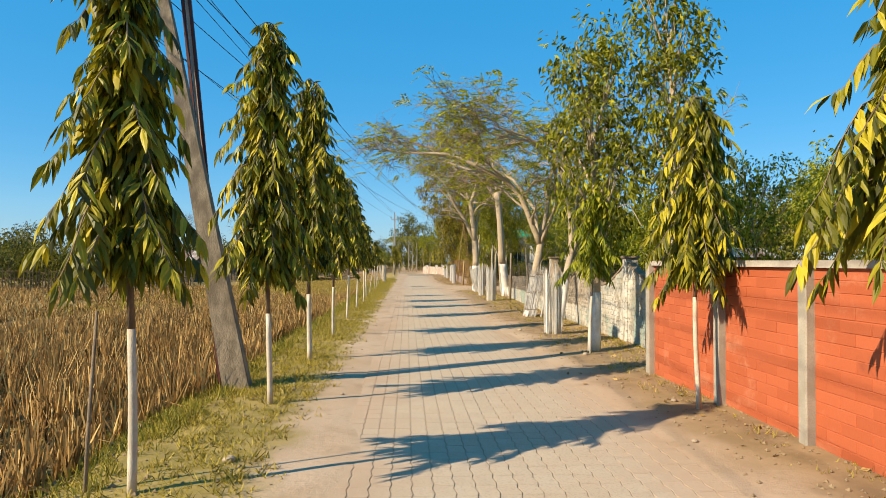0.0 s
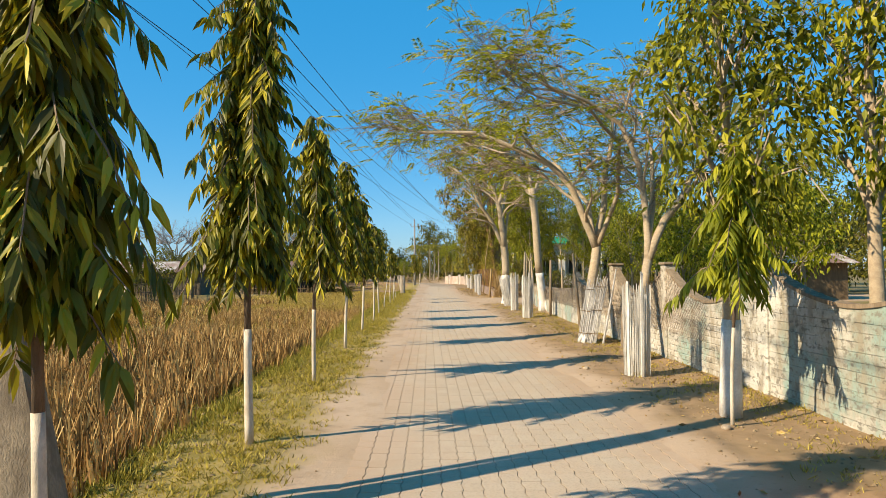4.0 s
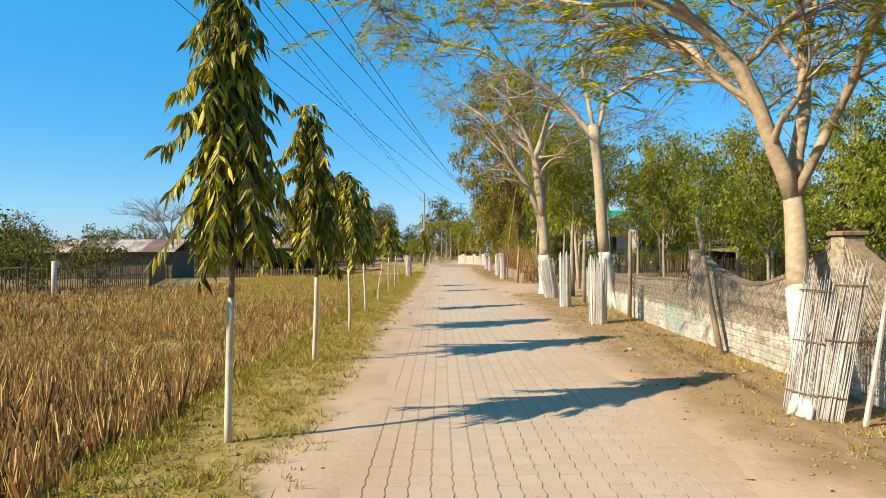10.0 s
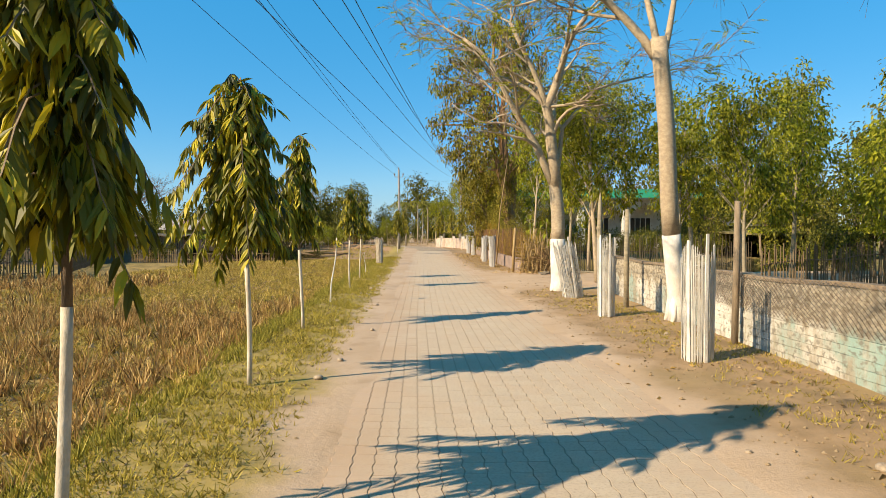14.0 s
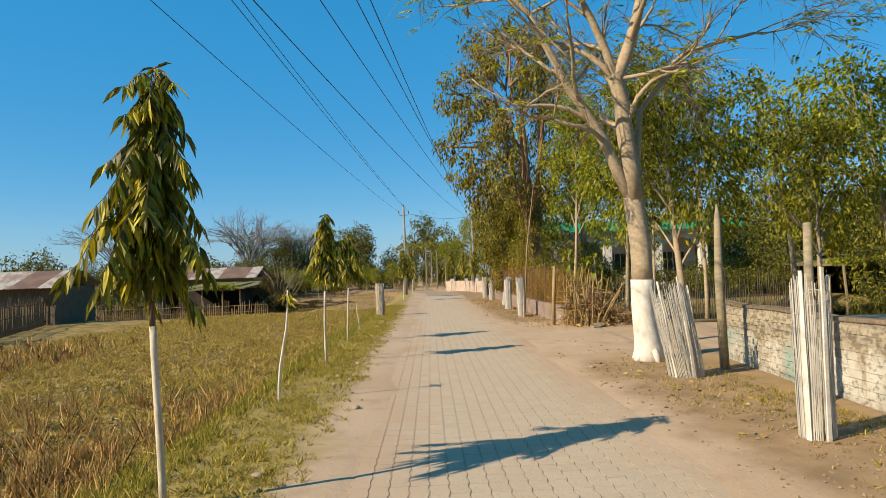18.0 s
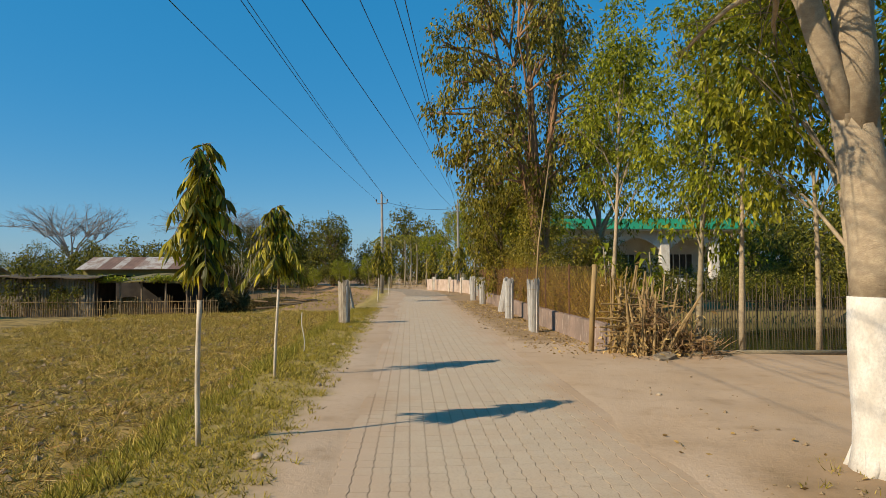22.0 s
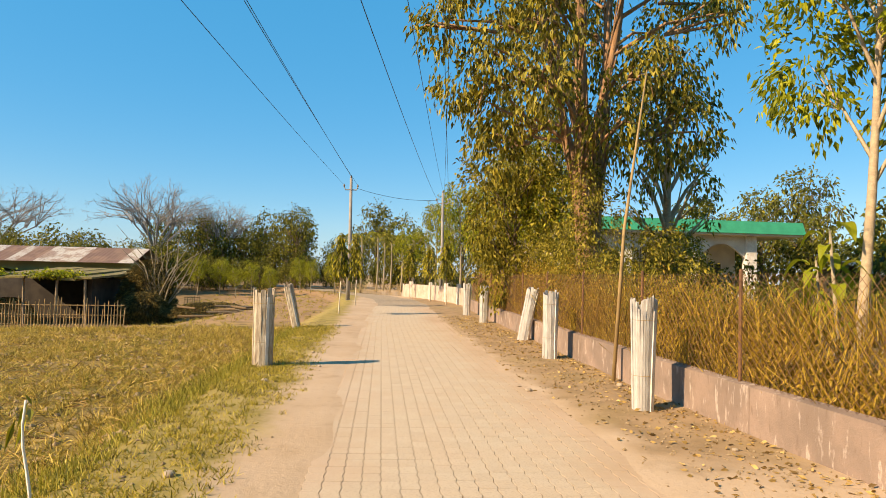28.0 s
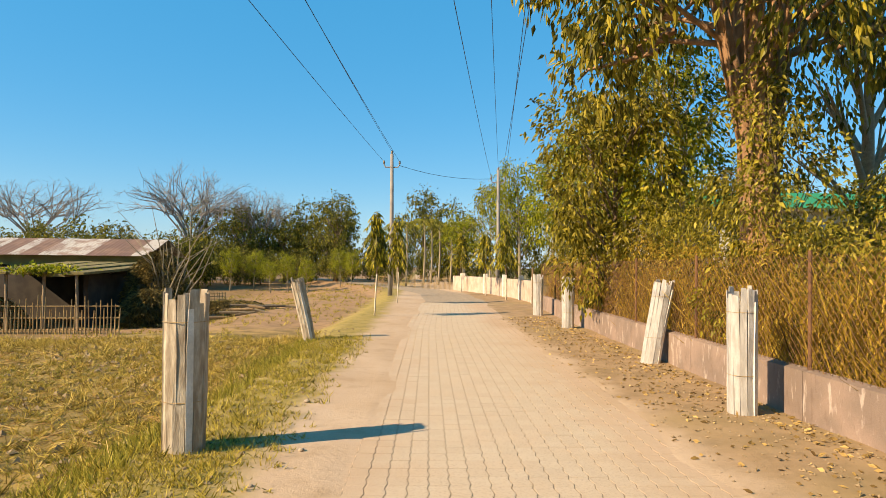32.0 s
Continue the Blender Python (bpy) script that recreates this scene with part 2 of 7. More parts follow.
M["moss_thatch"] = grainy("moss_thatch", (0.24, 0.20, 0.075), (0.12, 0.095, 0.045), 0.35, 0.95, 0.02, (1, 1, 1), 0.05)
M["olive_wall"] = grainy("olive_wall", (0.30, 0.27, 0.10), (0.22, 0.20, 0.08), 0.8, 0.9, 0.003)
M["stone"] = grainy("stone", (0.42, 0.34, 0.24), (0.28, 0.22, 0.16), 0.08, 0.9, 0.01)
M["pod"] = grainy("pod", (0.05, 0.032, 0.018), (0.09, 0.055, 0.025), 0.05, 0.6, 0.002)


def ground_build(t):
    p = position(t)
    s = node(t, "SeparateXYZ")
    plug(t, s.inputs[0], p)
    wob = calc(t, "MULTIPLY", calc(t, "SUBTRACT", fbm(t, p, 1.3, 5, 0.6), 0.5), 1.3)
    x = calc(t, "ADD", s.outputs[0], wob)
    big, mid, small, fine = fbm(t, p, 2.2, 4), fbm(t, p, 0.45, 4), fbm(t, p, 0.07, 4, 0.65), fbm(t, p, 0.015, 3)
    sand = mix(t, span(t, big, 0.3, 0.7), (0.46, 0.345, 0.24), (0.405, 0.29, 0.187))
    sand = mix(t, span(t, mid, 0.5, 0.8, 0, 0.5), sand, (0.264, 0.176, 0.096))
    grass = mix(t, span(t, mid, 0.35, 0.65), (0.32, 0.238, 0.074), (0.215, 0.167, 0.042))
    grass = mix(t, span(t, small, 0.45, 0.7, 0, 0.7), grass, (0.320, 0.248, 0.120))
    field = mix(t, span(t, mid, 0.35, 0.65), (0.200, 0.130, 0.052), (0.080, 0.052, 0.022))
    field = mix(t, span(t, big, 0.5, 0.75, 0, 0.6), field, (0.240, 0.192, 0.056))
    earth = mix(t, span(t, mid, 0.35, 0.7), (0.325, 0.220, 0.125), (0.235, 0.160, 0.088))
    earth = mix(t, span(t, big, 0.45, 0.7, 0, 0.6), earth, (0.275, 0.200, 0.090))
    c = mix(t, span(t, x, -1.40, -0.85), grass, sand)
    pale = mix(t, span(t, mid, 0.35, 0.65), (0.33, 0.224, 0.074), (0.138, 0.100, 0.035))
    field = mix(t, span(t, s.outputs[1], 19.0, 24.0), field, pale)
    field = mix(t, span(t, s.outputs[1], 62.0, 72.0), field, mix(t, span(t, mid, 0.35, 0.7), (0.232, 0.148, 0.076), (0.152, 0.104, 0.048)))
    yard = calc(t, "MULTIPLY", span(t, calc(t, "ADD", s.outputs[1], calc(t, "MULTIPLY", wob, 3.0)), 62.0, 66.0), span(t, calc(t, "ADD", s.outputs[0], wob), -14.0, -11.0))
    field = mix(t, yard, field, mix(t, span(t, mid, 0.35, 0.7), (0.33, 0.205, 0.11), (0.24, 0.15, 0.08)))
    c = mix(t, span(t, x, -2.9, -2.2), field, c)
    right = span(t, x, 2.35, 3.0)
    bare = span(t, s.outputs[1], 35.0, 37.5)
    bare = calc(t, "MULTIPLY", bare, span(t, s.outputs[1], 44.5, 46.0, 1.0, 0.0))
    side = mix(t, bare, earth, sand)
    c = mix(t, right, c, side)
    c = mix(t, span(t, x, 5.2, 6.5), c, mix(t, bare, mix(t, span(t, big, 0.35, 0.65), (0.160, 0.136, 0.048), (0.240, 0.176, 0.080)), sand))
    c = mix(t, span(t, small, 0.55, 0.8, 0, 0.35), c, (0.160, 0.112, 0.064))
    h = calc(t, "ADD", calc(t, "MULTIPLY", small, 0.7), calc(t, "MULTIPLY", fine, 0.3))
    return surface(t, c, 0.95, 0.0, h, 0.010, 0.15)


M["ground"] = material("ground", ground_build)


def paver_build(t):
    p = position(t)
    s = node(t, "SeparateXYZ")
    plug(t, s.inputs[0], p)
    r = calc(t, "ADD", calc(t, "MULTIPLY", each(t), 0.5), calc(t, "MULTIPLY", island(t), 0.5))
    mid, small, big = fbm(t, p, 0.5, 4), fbm(t, p, 0.02, 5, 0.65), fbm(t, p, 2.5, 3)
    c = mix(t, r, (0.41, 0.325, 0.23), (0.475, 0.39, 0.285))
    c = mix(t, span(t, mid, 0.38, 0.70, 0.0, 0.55), c, (0.47, 0.36, 0.25))
    c = mix(t, span(t, small, 0.45, 0.75, 0.0, 0.4), c, (0.200, 0.160, 0.120))
    wob = calc(t, "MULTIPLY", calc(t, "SUBTRACT", fbm(t, p, 0.9, 5, 0.65), 0.5), 1.6)
    x = calc(t, "ADD", s.outputs[0], wob)
    dust = calc(t, "MAXIMUM", span(t, x, 1.5, 2.6), span(t, x, -0.75, 0.35, 1.0, 0.0))
    c = mix(t, dust, c, mix(t, span(t, big, 0.3, 0.7), (0.448, 0.328, 0.228), (0.392, 0.276, 0.176)))
    return surface(t, c, 0.9, 0.0, small, 0.004, 0.2)


M["paver"] = material("paver", paver_build)


def red_build(t):
    p = position(t)
    big, small = fbm(t, scaled(t, p, (1, 1, 1.6)), 0.55, 5, 0.65), fbm(t, p, 0.015, 4)
    r = calc(t, "ADD", each(t), island(t))
    c = mix(t, calc(t, "FRACT", r), (0.36, 0.088, 0.036), (0.42, 0.108, 0.046))
    c = mix(t, span(t, big, 0.55, 0.82, 0.0, 0.7), c, (0.52, 0.25, 0.15))
    c = mix(t, span(t, big, 0.38, 0.2, 0.0, 0.6), c, (0.20, 0.06, 0.035))
    c = mix(t, span(t, small, 0.55, 0.75, 0.0, 0.35), c, (0.30, 0.07, 0.03))
    return surface(t, c, 0.9, 0.0, small, 0.004, 0.2)


M["red_brick"] = material("red_brick", red_build)


def white_build(t):
    p = position(t)
    big, mid, small = fbm(t, p, 1.1, 5, 0.65), fbm(t, scaled(t, p, (1, 1, 0.45)), 0.30, 6, 0.68), fbm(t, p, 0.02, 5, 0.7)
    blot = fbm(t, scaled(t, p, (1, 1, 1.5)), 0.09, 4, 0.6)
    c = mix(t, span(t, big, 0.36, 0.60), (0.60, 0.575, 0.50), (0.36, 0.35, 0.29))
    c = mix(t, span(t, big, 0.50, 0.62, 0.0, 0.7), c, (0.20, 0.37, 0.33))
    c = mix(t, span(t, mid, 0.47, 0.64, 0.0, 0.85), c, (0.27, 0.23, 0.16))
    c = mix(t, span(t, blot, 0.52, 0.64, 0.0, 0.75), c, (0.13, 0.12, 0.095))
    c = mix(t, calc(t, "MULTIPLY", calc(t, "FRACT", calc(t, "ADD", each(t), island(t))), 0.3), c, (0.36, 0.31, 0.24))
    s = node(t, "SeparateXYZ")
    plug(t, s.inputs[0], p)
    level = calc(t, "ADD", s.outputs[2], calc(t, "MULTIPLY", calc(t, "SUBTRACT", mid, 0.5), 0.9))
    bare = mix(t, span(t, blot, 0.42, 0.6), (0.40, 0.345, 0.25), (0.20, 0.165, 0.115))
    along = calc(t, "ADD", s.outputs[1], calc(t, "MULTIPLY", big, 3.0))
    c = mix(t, calc(t, "MULTIPLY", span(t, level, 0.46, 0.60, 0.0, 0.95), span(t, along, 16.0, 18.5)), c, bare)
    c = mix(t, span(t, small, 0.48, 0.72, 0.0, 0.5), c, (0.26, 0.22, 0.17))
    return surface(t, c, 0.92, 0.0, small, 0.006, 0.2)


M["white_brick"] = material("white_brick", white_build)


def low_build(t):
    p = position(t)
    big, run, small = fbm(t, p, 0.8, 5, 0.6), fbm(t, scaled(t, p, (1, 1, 0.28)), 0.10, 5, 0.65), fbm(t, p, 0.02, 5, 0.7)
    c = mix(t, span(t, big, 0.35, 0.65), (0.29, 0.21, 0.165), (0.20, 0.15, 0.12))
    c = mix(t, span(t, run, 0.56, 0.68, 0.0, 0.7), c, (0.48, 0.40, 0.34))
    c = mix(t, span(t, run, 0.42, 0.30, 0.0, 0.6), c, (0.15, 0.105, 0.08))
    c = mix(t, span(t, small, 0.5, 0.75, 0.0, 0.5), c, (0.17, 0.125, 0.095))
    return surface(t, c, 0.93, 0.0, small, 0.006, 0.2)


M["low_concrete"] = material("low_concrete", low_build)


def tin_build(t):
    p = position(t)
    big, small, streak = fbm(t, p, 0.9, 3), fbm(t, p, 0.06, 4), fbm(t, scaled(t, p, (1, 0.25, 0.25)), 0.12, 4)
    c = mix(t, span(t, each(t), 0.48, 0.56), (0.46, 0.42, 0.36), (0.17, 0.10, 0.07))
    c = mix(t, span(t, big, 0.46, 0.6, 0, 0.75), c, (0.25, 0.15, 0.10))
    c = mix(t, span(t, streak, 0.5, 0.66, 0, 0.55), c, (0.17, 0.10, 0.07))
    c = mix(t, span(t, small, 0.5, 0.7, 0, 0.3), c, (0.16, 0.11, 0.08))
    return surface(t, c, 0.65, 0.1, small, 0.002)


M["tin"] = material("tin", tin_build)


def water_build(t):
    p = position(t)
    return surface(t, (0.018, 0.026, 0.010), 0.05, 0.0, fbm(t, scaled(t, p, (1, 2.5, 1)), 0.5, 2), 0.004, 0.6)


M["water"] = material("water", water_build)


# ---- mesh helpers ----
class Geo:
    """Vertices and faces gathered piece by piece into one mesh."""

    def __init__(self):
        self.v, self.f = [], []

    def add(self, verts, faces):
        n = len(self.v)
        self.v.extend(verts)
        self.f.extend(tuple(i + n for i in face) for face in faces)

    def tube(self, points, radii, sides=6, cap=True):
        pts = [Vector(p) for p in points]
        if isinstance(radii, (int, float)):
            radii = [radii] * len(pts)
        n0, ring = len(self.v), []
        side = None
        for k, p in enumerate(pts):
            d = (pts[min(k + 1, len(pts) - 1)] - pts[max(k - 1, 0)])
            d = d.normalized() if d.length > 1e-9 else Vector((0, 0, 1))
            if side is None:
                side = d.orthogonal().normalized()
            side = (side - d * side.dot(d))
            side = side.normalized() if side.length > 1e-6 else d.orthogonal().normalized()
            up = d.cross(side)
            for a in range(sides):
                w = 2 * math.pi * a / sides
                self.v.append(tuple(p + float(radii[k]) * (math.cos(w) * side + math.sin(w) * up)))
        for k in range(len(pts) - 1):
            for a in range(sides):
                b = (a + 1) % sides
                self.f.append((n0 + k * sides + a, n0 + k * sides + b, n0 + (k + 1) * sides + b, n0 + (k + 1) * sides + a))
        if cap:
            self.f.append(tuple(n0 + a for a in reversed(range(sides))))
            self.f.append(tuple(n0 + (len(pts) - 1) * sides + a for a in range(sides)))

    def box(self, lo, hi, jitter=0.0, rng=None):
        (a, b, c), (d, e, f) = lo, hi
        vs = [(a, b, c), (d, b, c), (d, e, c), (a, e, c), (a, b, f), (d, b, f), (d, e, f), (a, e, f)]
        if jitter:
            vs = [tuple(q + rng.uniform(-jitter, jitter) for q in p) for p in vs]
        self.add(vs, [(3, 2, 1, 0), (4, 5, 6, 7), (0, 1, 5, 4), (1, 2, 6, 5), (2, 3, 7, 6), (3, 0, 4, 7)])

    def bevel_box(self, lo, hi, r):
        """A box with its edges cut, 26 faces."""
        lo, hi = Vector(lo), Vector(hi)
        bm = bmesh.new()
        bmesh.ops.create_cube(bm, size=1.0)
        for v in bm.verts:
            v.co = Vector([(lo[k] + hi[k]) / 2 + v.co[k] * (hi[k] - lo[k]) for k in range(3)])
        bmesh.ops.bevel(bm, geom=bm.edges[:], offset=r, segments=1, affect="EDGES")
        bm.verts.index_update()
        self.add([tuple(v.co) for v in bm.verts], [tuple(v.index for v in f.verts) for f in bm.faces])
        bm.free()

    def weld(self):
        """Joins vertices that share a place."""
        seen, to, out = {}, [], []
        for p in self.v:
            key = tuple(round(float(q), 4) for q in p)
            if key not in seen:
                seen[key] = len(out)
                out.append(key)
            to.append(seen[key])
        self.v, self.f = out, [tuple(to[i] for i in f) for f in self.f]
        return self

    def mesh(self, name, mat, smooth=False):
        me = bpy.data.meshes.new(name)
        me.from_pydata(self.v, [], self.f)
        me.materials.append(mat)
        if smooth:
            me.polygons.foreach_set("use_smooth", [True] * len(me.polygons))
        me.update()
        return me


def part(name, geo, mat, parent=None, label="", smooth=False):
    """One mesh object from a Geo (or a ready mesh), under a thing or a part."""
    me = geo if isinstance(geo, bpy.types.Mesh) else geo.mesh(name, mat, smooth)
    ob = new(name, me)
    if parent is not None:
        ob.parent = parent
    if label:
        ob["label"] = label
    return ob


def thing(name, label, category, group="", kind="", at=None):
    ob = new(name)
    if at is not None:
        ob.matrix_basis = at if isinstance(at, Matrix) else Matrix.Translation(at)
    return tagged(ob, label, category, group, kind)


def array_mesh(name, verts, quads, mat):
    """A mesh from numpy arrays of vertices and quads."""
    me = bpy.data.meshes.new(name)
    verts, quads = np.asarray(verts, np.float32).reshape(-1, 3), np.asarray(quads, np.int32)
    me.vertices.add(len(verts))
    me.vertices.foreach_set("co", verts.ravel())
    me.loops.add(quads.size)
    me.loops.foreach_set("vertex_index", quads.ravel())
    me.polygons.add(len(quads))
    me.polygons.foreach_set("loop_start", np.arange(len(quads), dtype=np.int32) * quads.shape[1])
    me.polygons.foreach_set("use_smooth", [False] * len(quads))
    me.update(calc_edges=True)
    me.materials.append(mat)
    return me


def unit(a):
    return a / np.maximum(np.linalg.norm(a, axis=-1, keepdims=True), 1e-9)


def leaf_mesh(name, at, along, length, width, mat, rng, fold=0.25, droop=0.15):
    """Leaves as folded, drooping blades of two quads: at, along (n, 3); length, width (n)."""
    n = len(at)
    along = unit(np.asarray(along, float))
    side = unit(np.cross(along, rng.normal(size=(n, 3))))
    up = np.cross(side, along)
    up *= np.where(up[:, 2:] < 0, -1, 1)
    L, W = np.broadcast_to(length, n)[:, None], np.broadcast_to(width, n)[:, None]
    base = np.asarray(at, float)
    mid = base + along * L * 0.45 - up * W * fold
    tip = base + along * L - np.array([0, 0, 1.0]) * L * droop
    left = base + along * L * 0.42 + side * W * 0.5
    right = base + along * L * 0.42 - side * W * 0.5
    v = np.stack([base, left, mid, right, tip], 1)
    o = np.arange(n)[:, None] * 5
    q = np.concatenate([o + np.array([0, 2, 4, 1]), o + np.array([0, 3, 4, 2])], 0)
    return array_mesh(name, v, q, mat)


def lance_mesh(name, at, along, side, length, width, mat, rng, fold=0.16, droop=0.10):
    """Lance-shaped leaves of four quads: side gives the direction of the blade's width."""
    n = len(at)
    along = unit(np.asarray(along, float))
    side = np.asarray(side, float)
    side = unit(side - along * np.sum(side * along, -1, keepdims=True))
    up = np.cross(side, along)
    L, W = np.asarray(length)[:, None], np.asarray(width)[:, None]
    base, sway = np.asarray(at, float), rng.uniform(-0.14, 0.14, (n, 1))
    mid = base + along * L * 0.5 + up * W * fold + up * L * sway
    tip = base + along * L - np.array([0, 0, 1.0]) * L * droop + up * L * sway * 0.6
    out = [base]
    for sg in (1, -1):
        a = base + along * L * 0.27 + side * W * 0.5 * sg + up * L * sway * 0.6
        b = base + along * L * 0.66 + side * W * 0.40 * sg + up * L * sway
        out += [a, b, (b + tip) / 2]
    v = np.stack(out + [mid, tip], 1)
    o = np.arange(n)[:, None] * 9
    q = np.concatenate([o + np.array(w) for w in ((0, 7, 2, 1), (7, 8, 3, 2), (0, 4, 5, 7), (7, 5, 6, 8))], 0)
    return array_mesh(name, v, q, mat)


def blade_mesh(name, at, along, length, width, mat, rng):
    """Upright thin blades, one quad each, tapering."""
    n = len(at)
    along = unit(along)
    side = unit(np.cross(along, rng.normal(size=(n, 3))))
    L, W = np.broadcast_to(length, n)[:, None], np.broadcast_to(width, n)[:, None]
    v = np.stack([at - side * W / 2, at + side * W / 2, at + along * L + side * W * 0.18, at + along * L - side * W * 0.18], 1)
    return array_mesh(name, v, np.arange(n)[:, None] * 4 + np.arange(4), mat)


POND = (5.3, 18.5, 43.1, 53.6)


def bend(y):
    """How far the road's middle has moved sideways at y."""
    return float(np.interp(y, [-50, 30, 62, 77, 84, 92, 108, 130, 200], [0, 0, 0.3, 0.8, 0.4, -1.4, -7.0, -17.0, -60.0]))


def ground_height(x, y):
    """Height of the ground sheet at arrays x, y."""
    road_mid = 0.87 + np.interp(y, [-50, 30, 62, 77, 84, 92, 108, 130, 200], [0, 0, 0.3, 0.8, 0.4, -1.4, -7.0, -17.0, -60.0])
    q = x - road_mid
    step = lambda v, a, b: np.clip((v - a) / (b - a), 0, 1) ** 2 * (3 - 2 * np.clip((v - a) / (b - a), 0, 1))
    wave = 0.5 + 0.5 * np.sin(x * 5.1 + 1.7 * np.sin(y * 1.3)) * np.sin(y * 3.7 + 1.1 * np.sin(x * 2.3))
    bump = 0.5 + 0.5 * np.sin(x * 1.9 + y * 0.7) * np.sin(y * 1.1 - x * 0.6)
    away = step(np.abs(q), 1.35, 2.4)
    z = -0.012 + 0.022 * step(np.abs(q + 0.12 * np.sin(y * 0.9) + 0.06 * np.sin(y * 3.1)), 1.25, 1.5) + away * (0.02 * wave + 0.03 * bump - 0.01)
    left = step(-q, 3.0, 4.1)
    z = z - left * (0.30 - 0.05 * bump) * step(170 - y, 0, 60)
    z = z - 0.8 * step(-x, 5.5, 10.5) * step(y, 59, 69) * step(110 - y, 0, 28)
    x0, x1, y0, y1 = POND
    inside = step(x, x0, x0 + 0.9) * step(x1 + 1 - x, 0, 1) * step(y, y0, y0 + 0.7) * step(y1 + 1 - y, 0, 1)
    return z - 1.2 * inside


def build_ground():
    xs = np.r_[-1600, -900, -500, -300, -200, -140, -100, -75, np.arange(-56, -12, 2.0), np.arange(-12, -3, 0.45), np.arange(-3, 5.2, 0.14), np.arange(5.2, 18.5, 0.5), np.arange(19, 60, 2.5), 70, 90, 120, 160, 220, 320, 500, 900, 1600]
    ys = np.r_[-1200, -600, -300, -150, -80, -50, -30, -20, np.arange(-14, 0, 1.0), np.arange(0, 66, 0.22), np.arange(66, 130, 1.0), 135, 142, 150, 165, 185, 210, 250, 320, 450, 700, 1100, 1800]
    X, Y = np.meshgrid(xs, ys)
    v = np.stack([X, Y, ground_height(X, Y)], -1)
    nx, ny = len(xs), len(ys)
    i = np.arange(nx * ny).reshape(ny, nx)
    q = np.stack([i[:-1, :-1], i[:-1, 1:], i[1:, 1:], i[1:, :-1]], -1).reshape(-1, 4)
    me = array_mesh("ground", v, q, M["ground"])
    me.polygons.foreach_set("use_smooth", [True] * len(me.polygons))
    tagged(new("ground", me), "dry sandy earth with straw field and grassy verge", "ground", kind="structure")


build_ground()


def gz(x, y):
    return float(ground_height(np.array([float(x)]), np.array([float(y)]))[0])


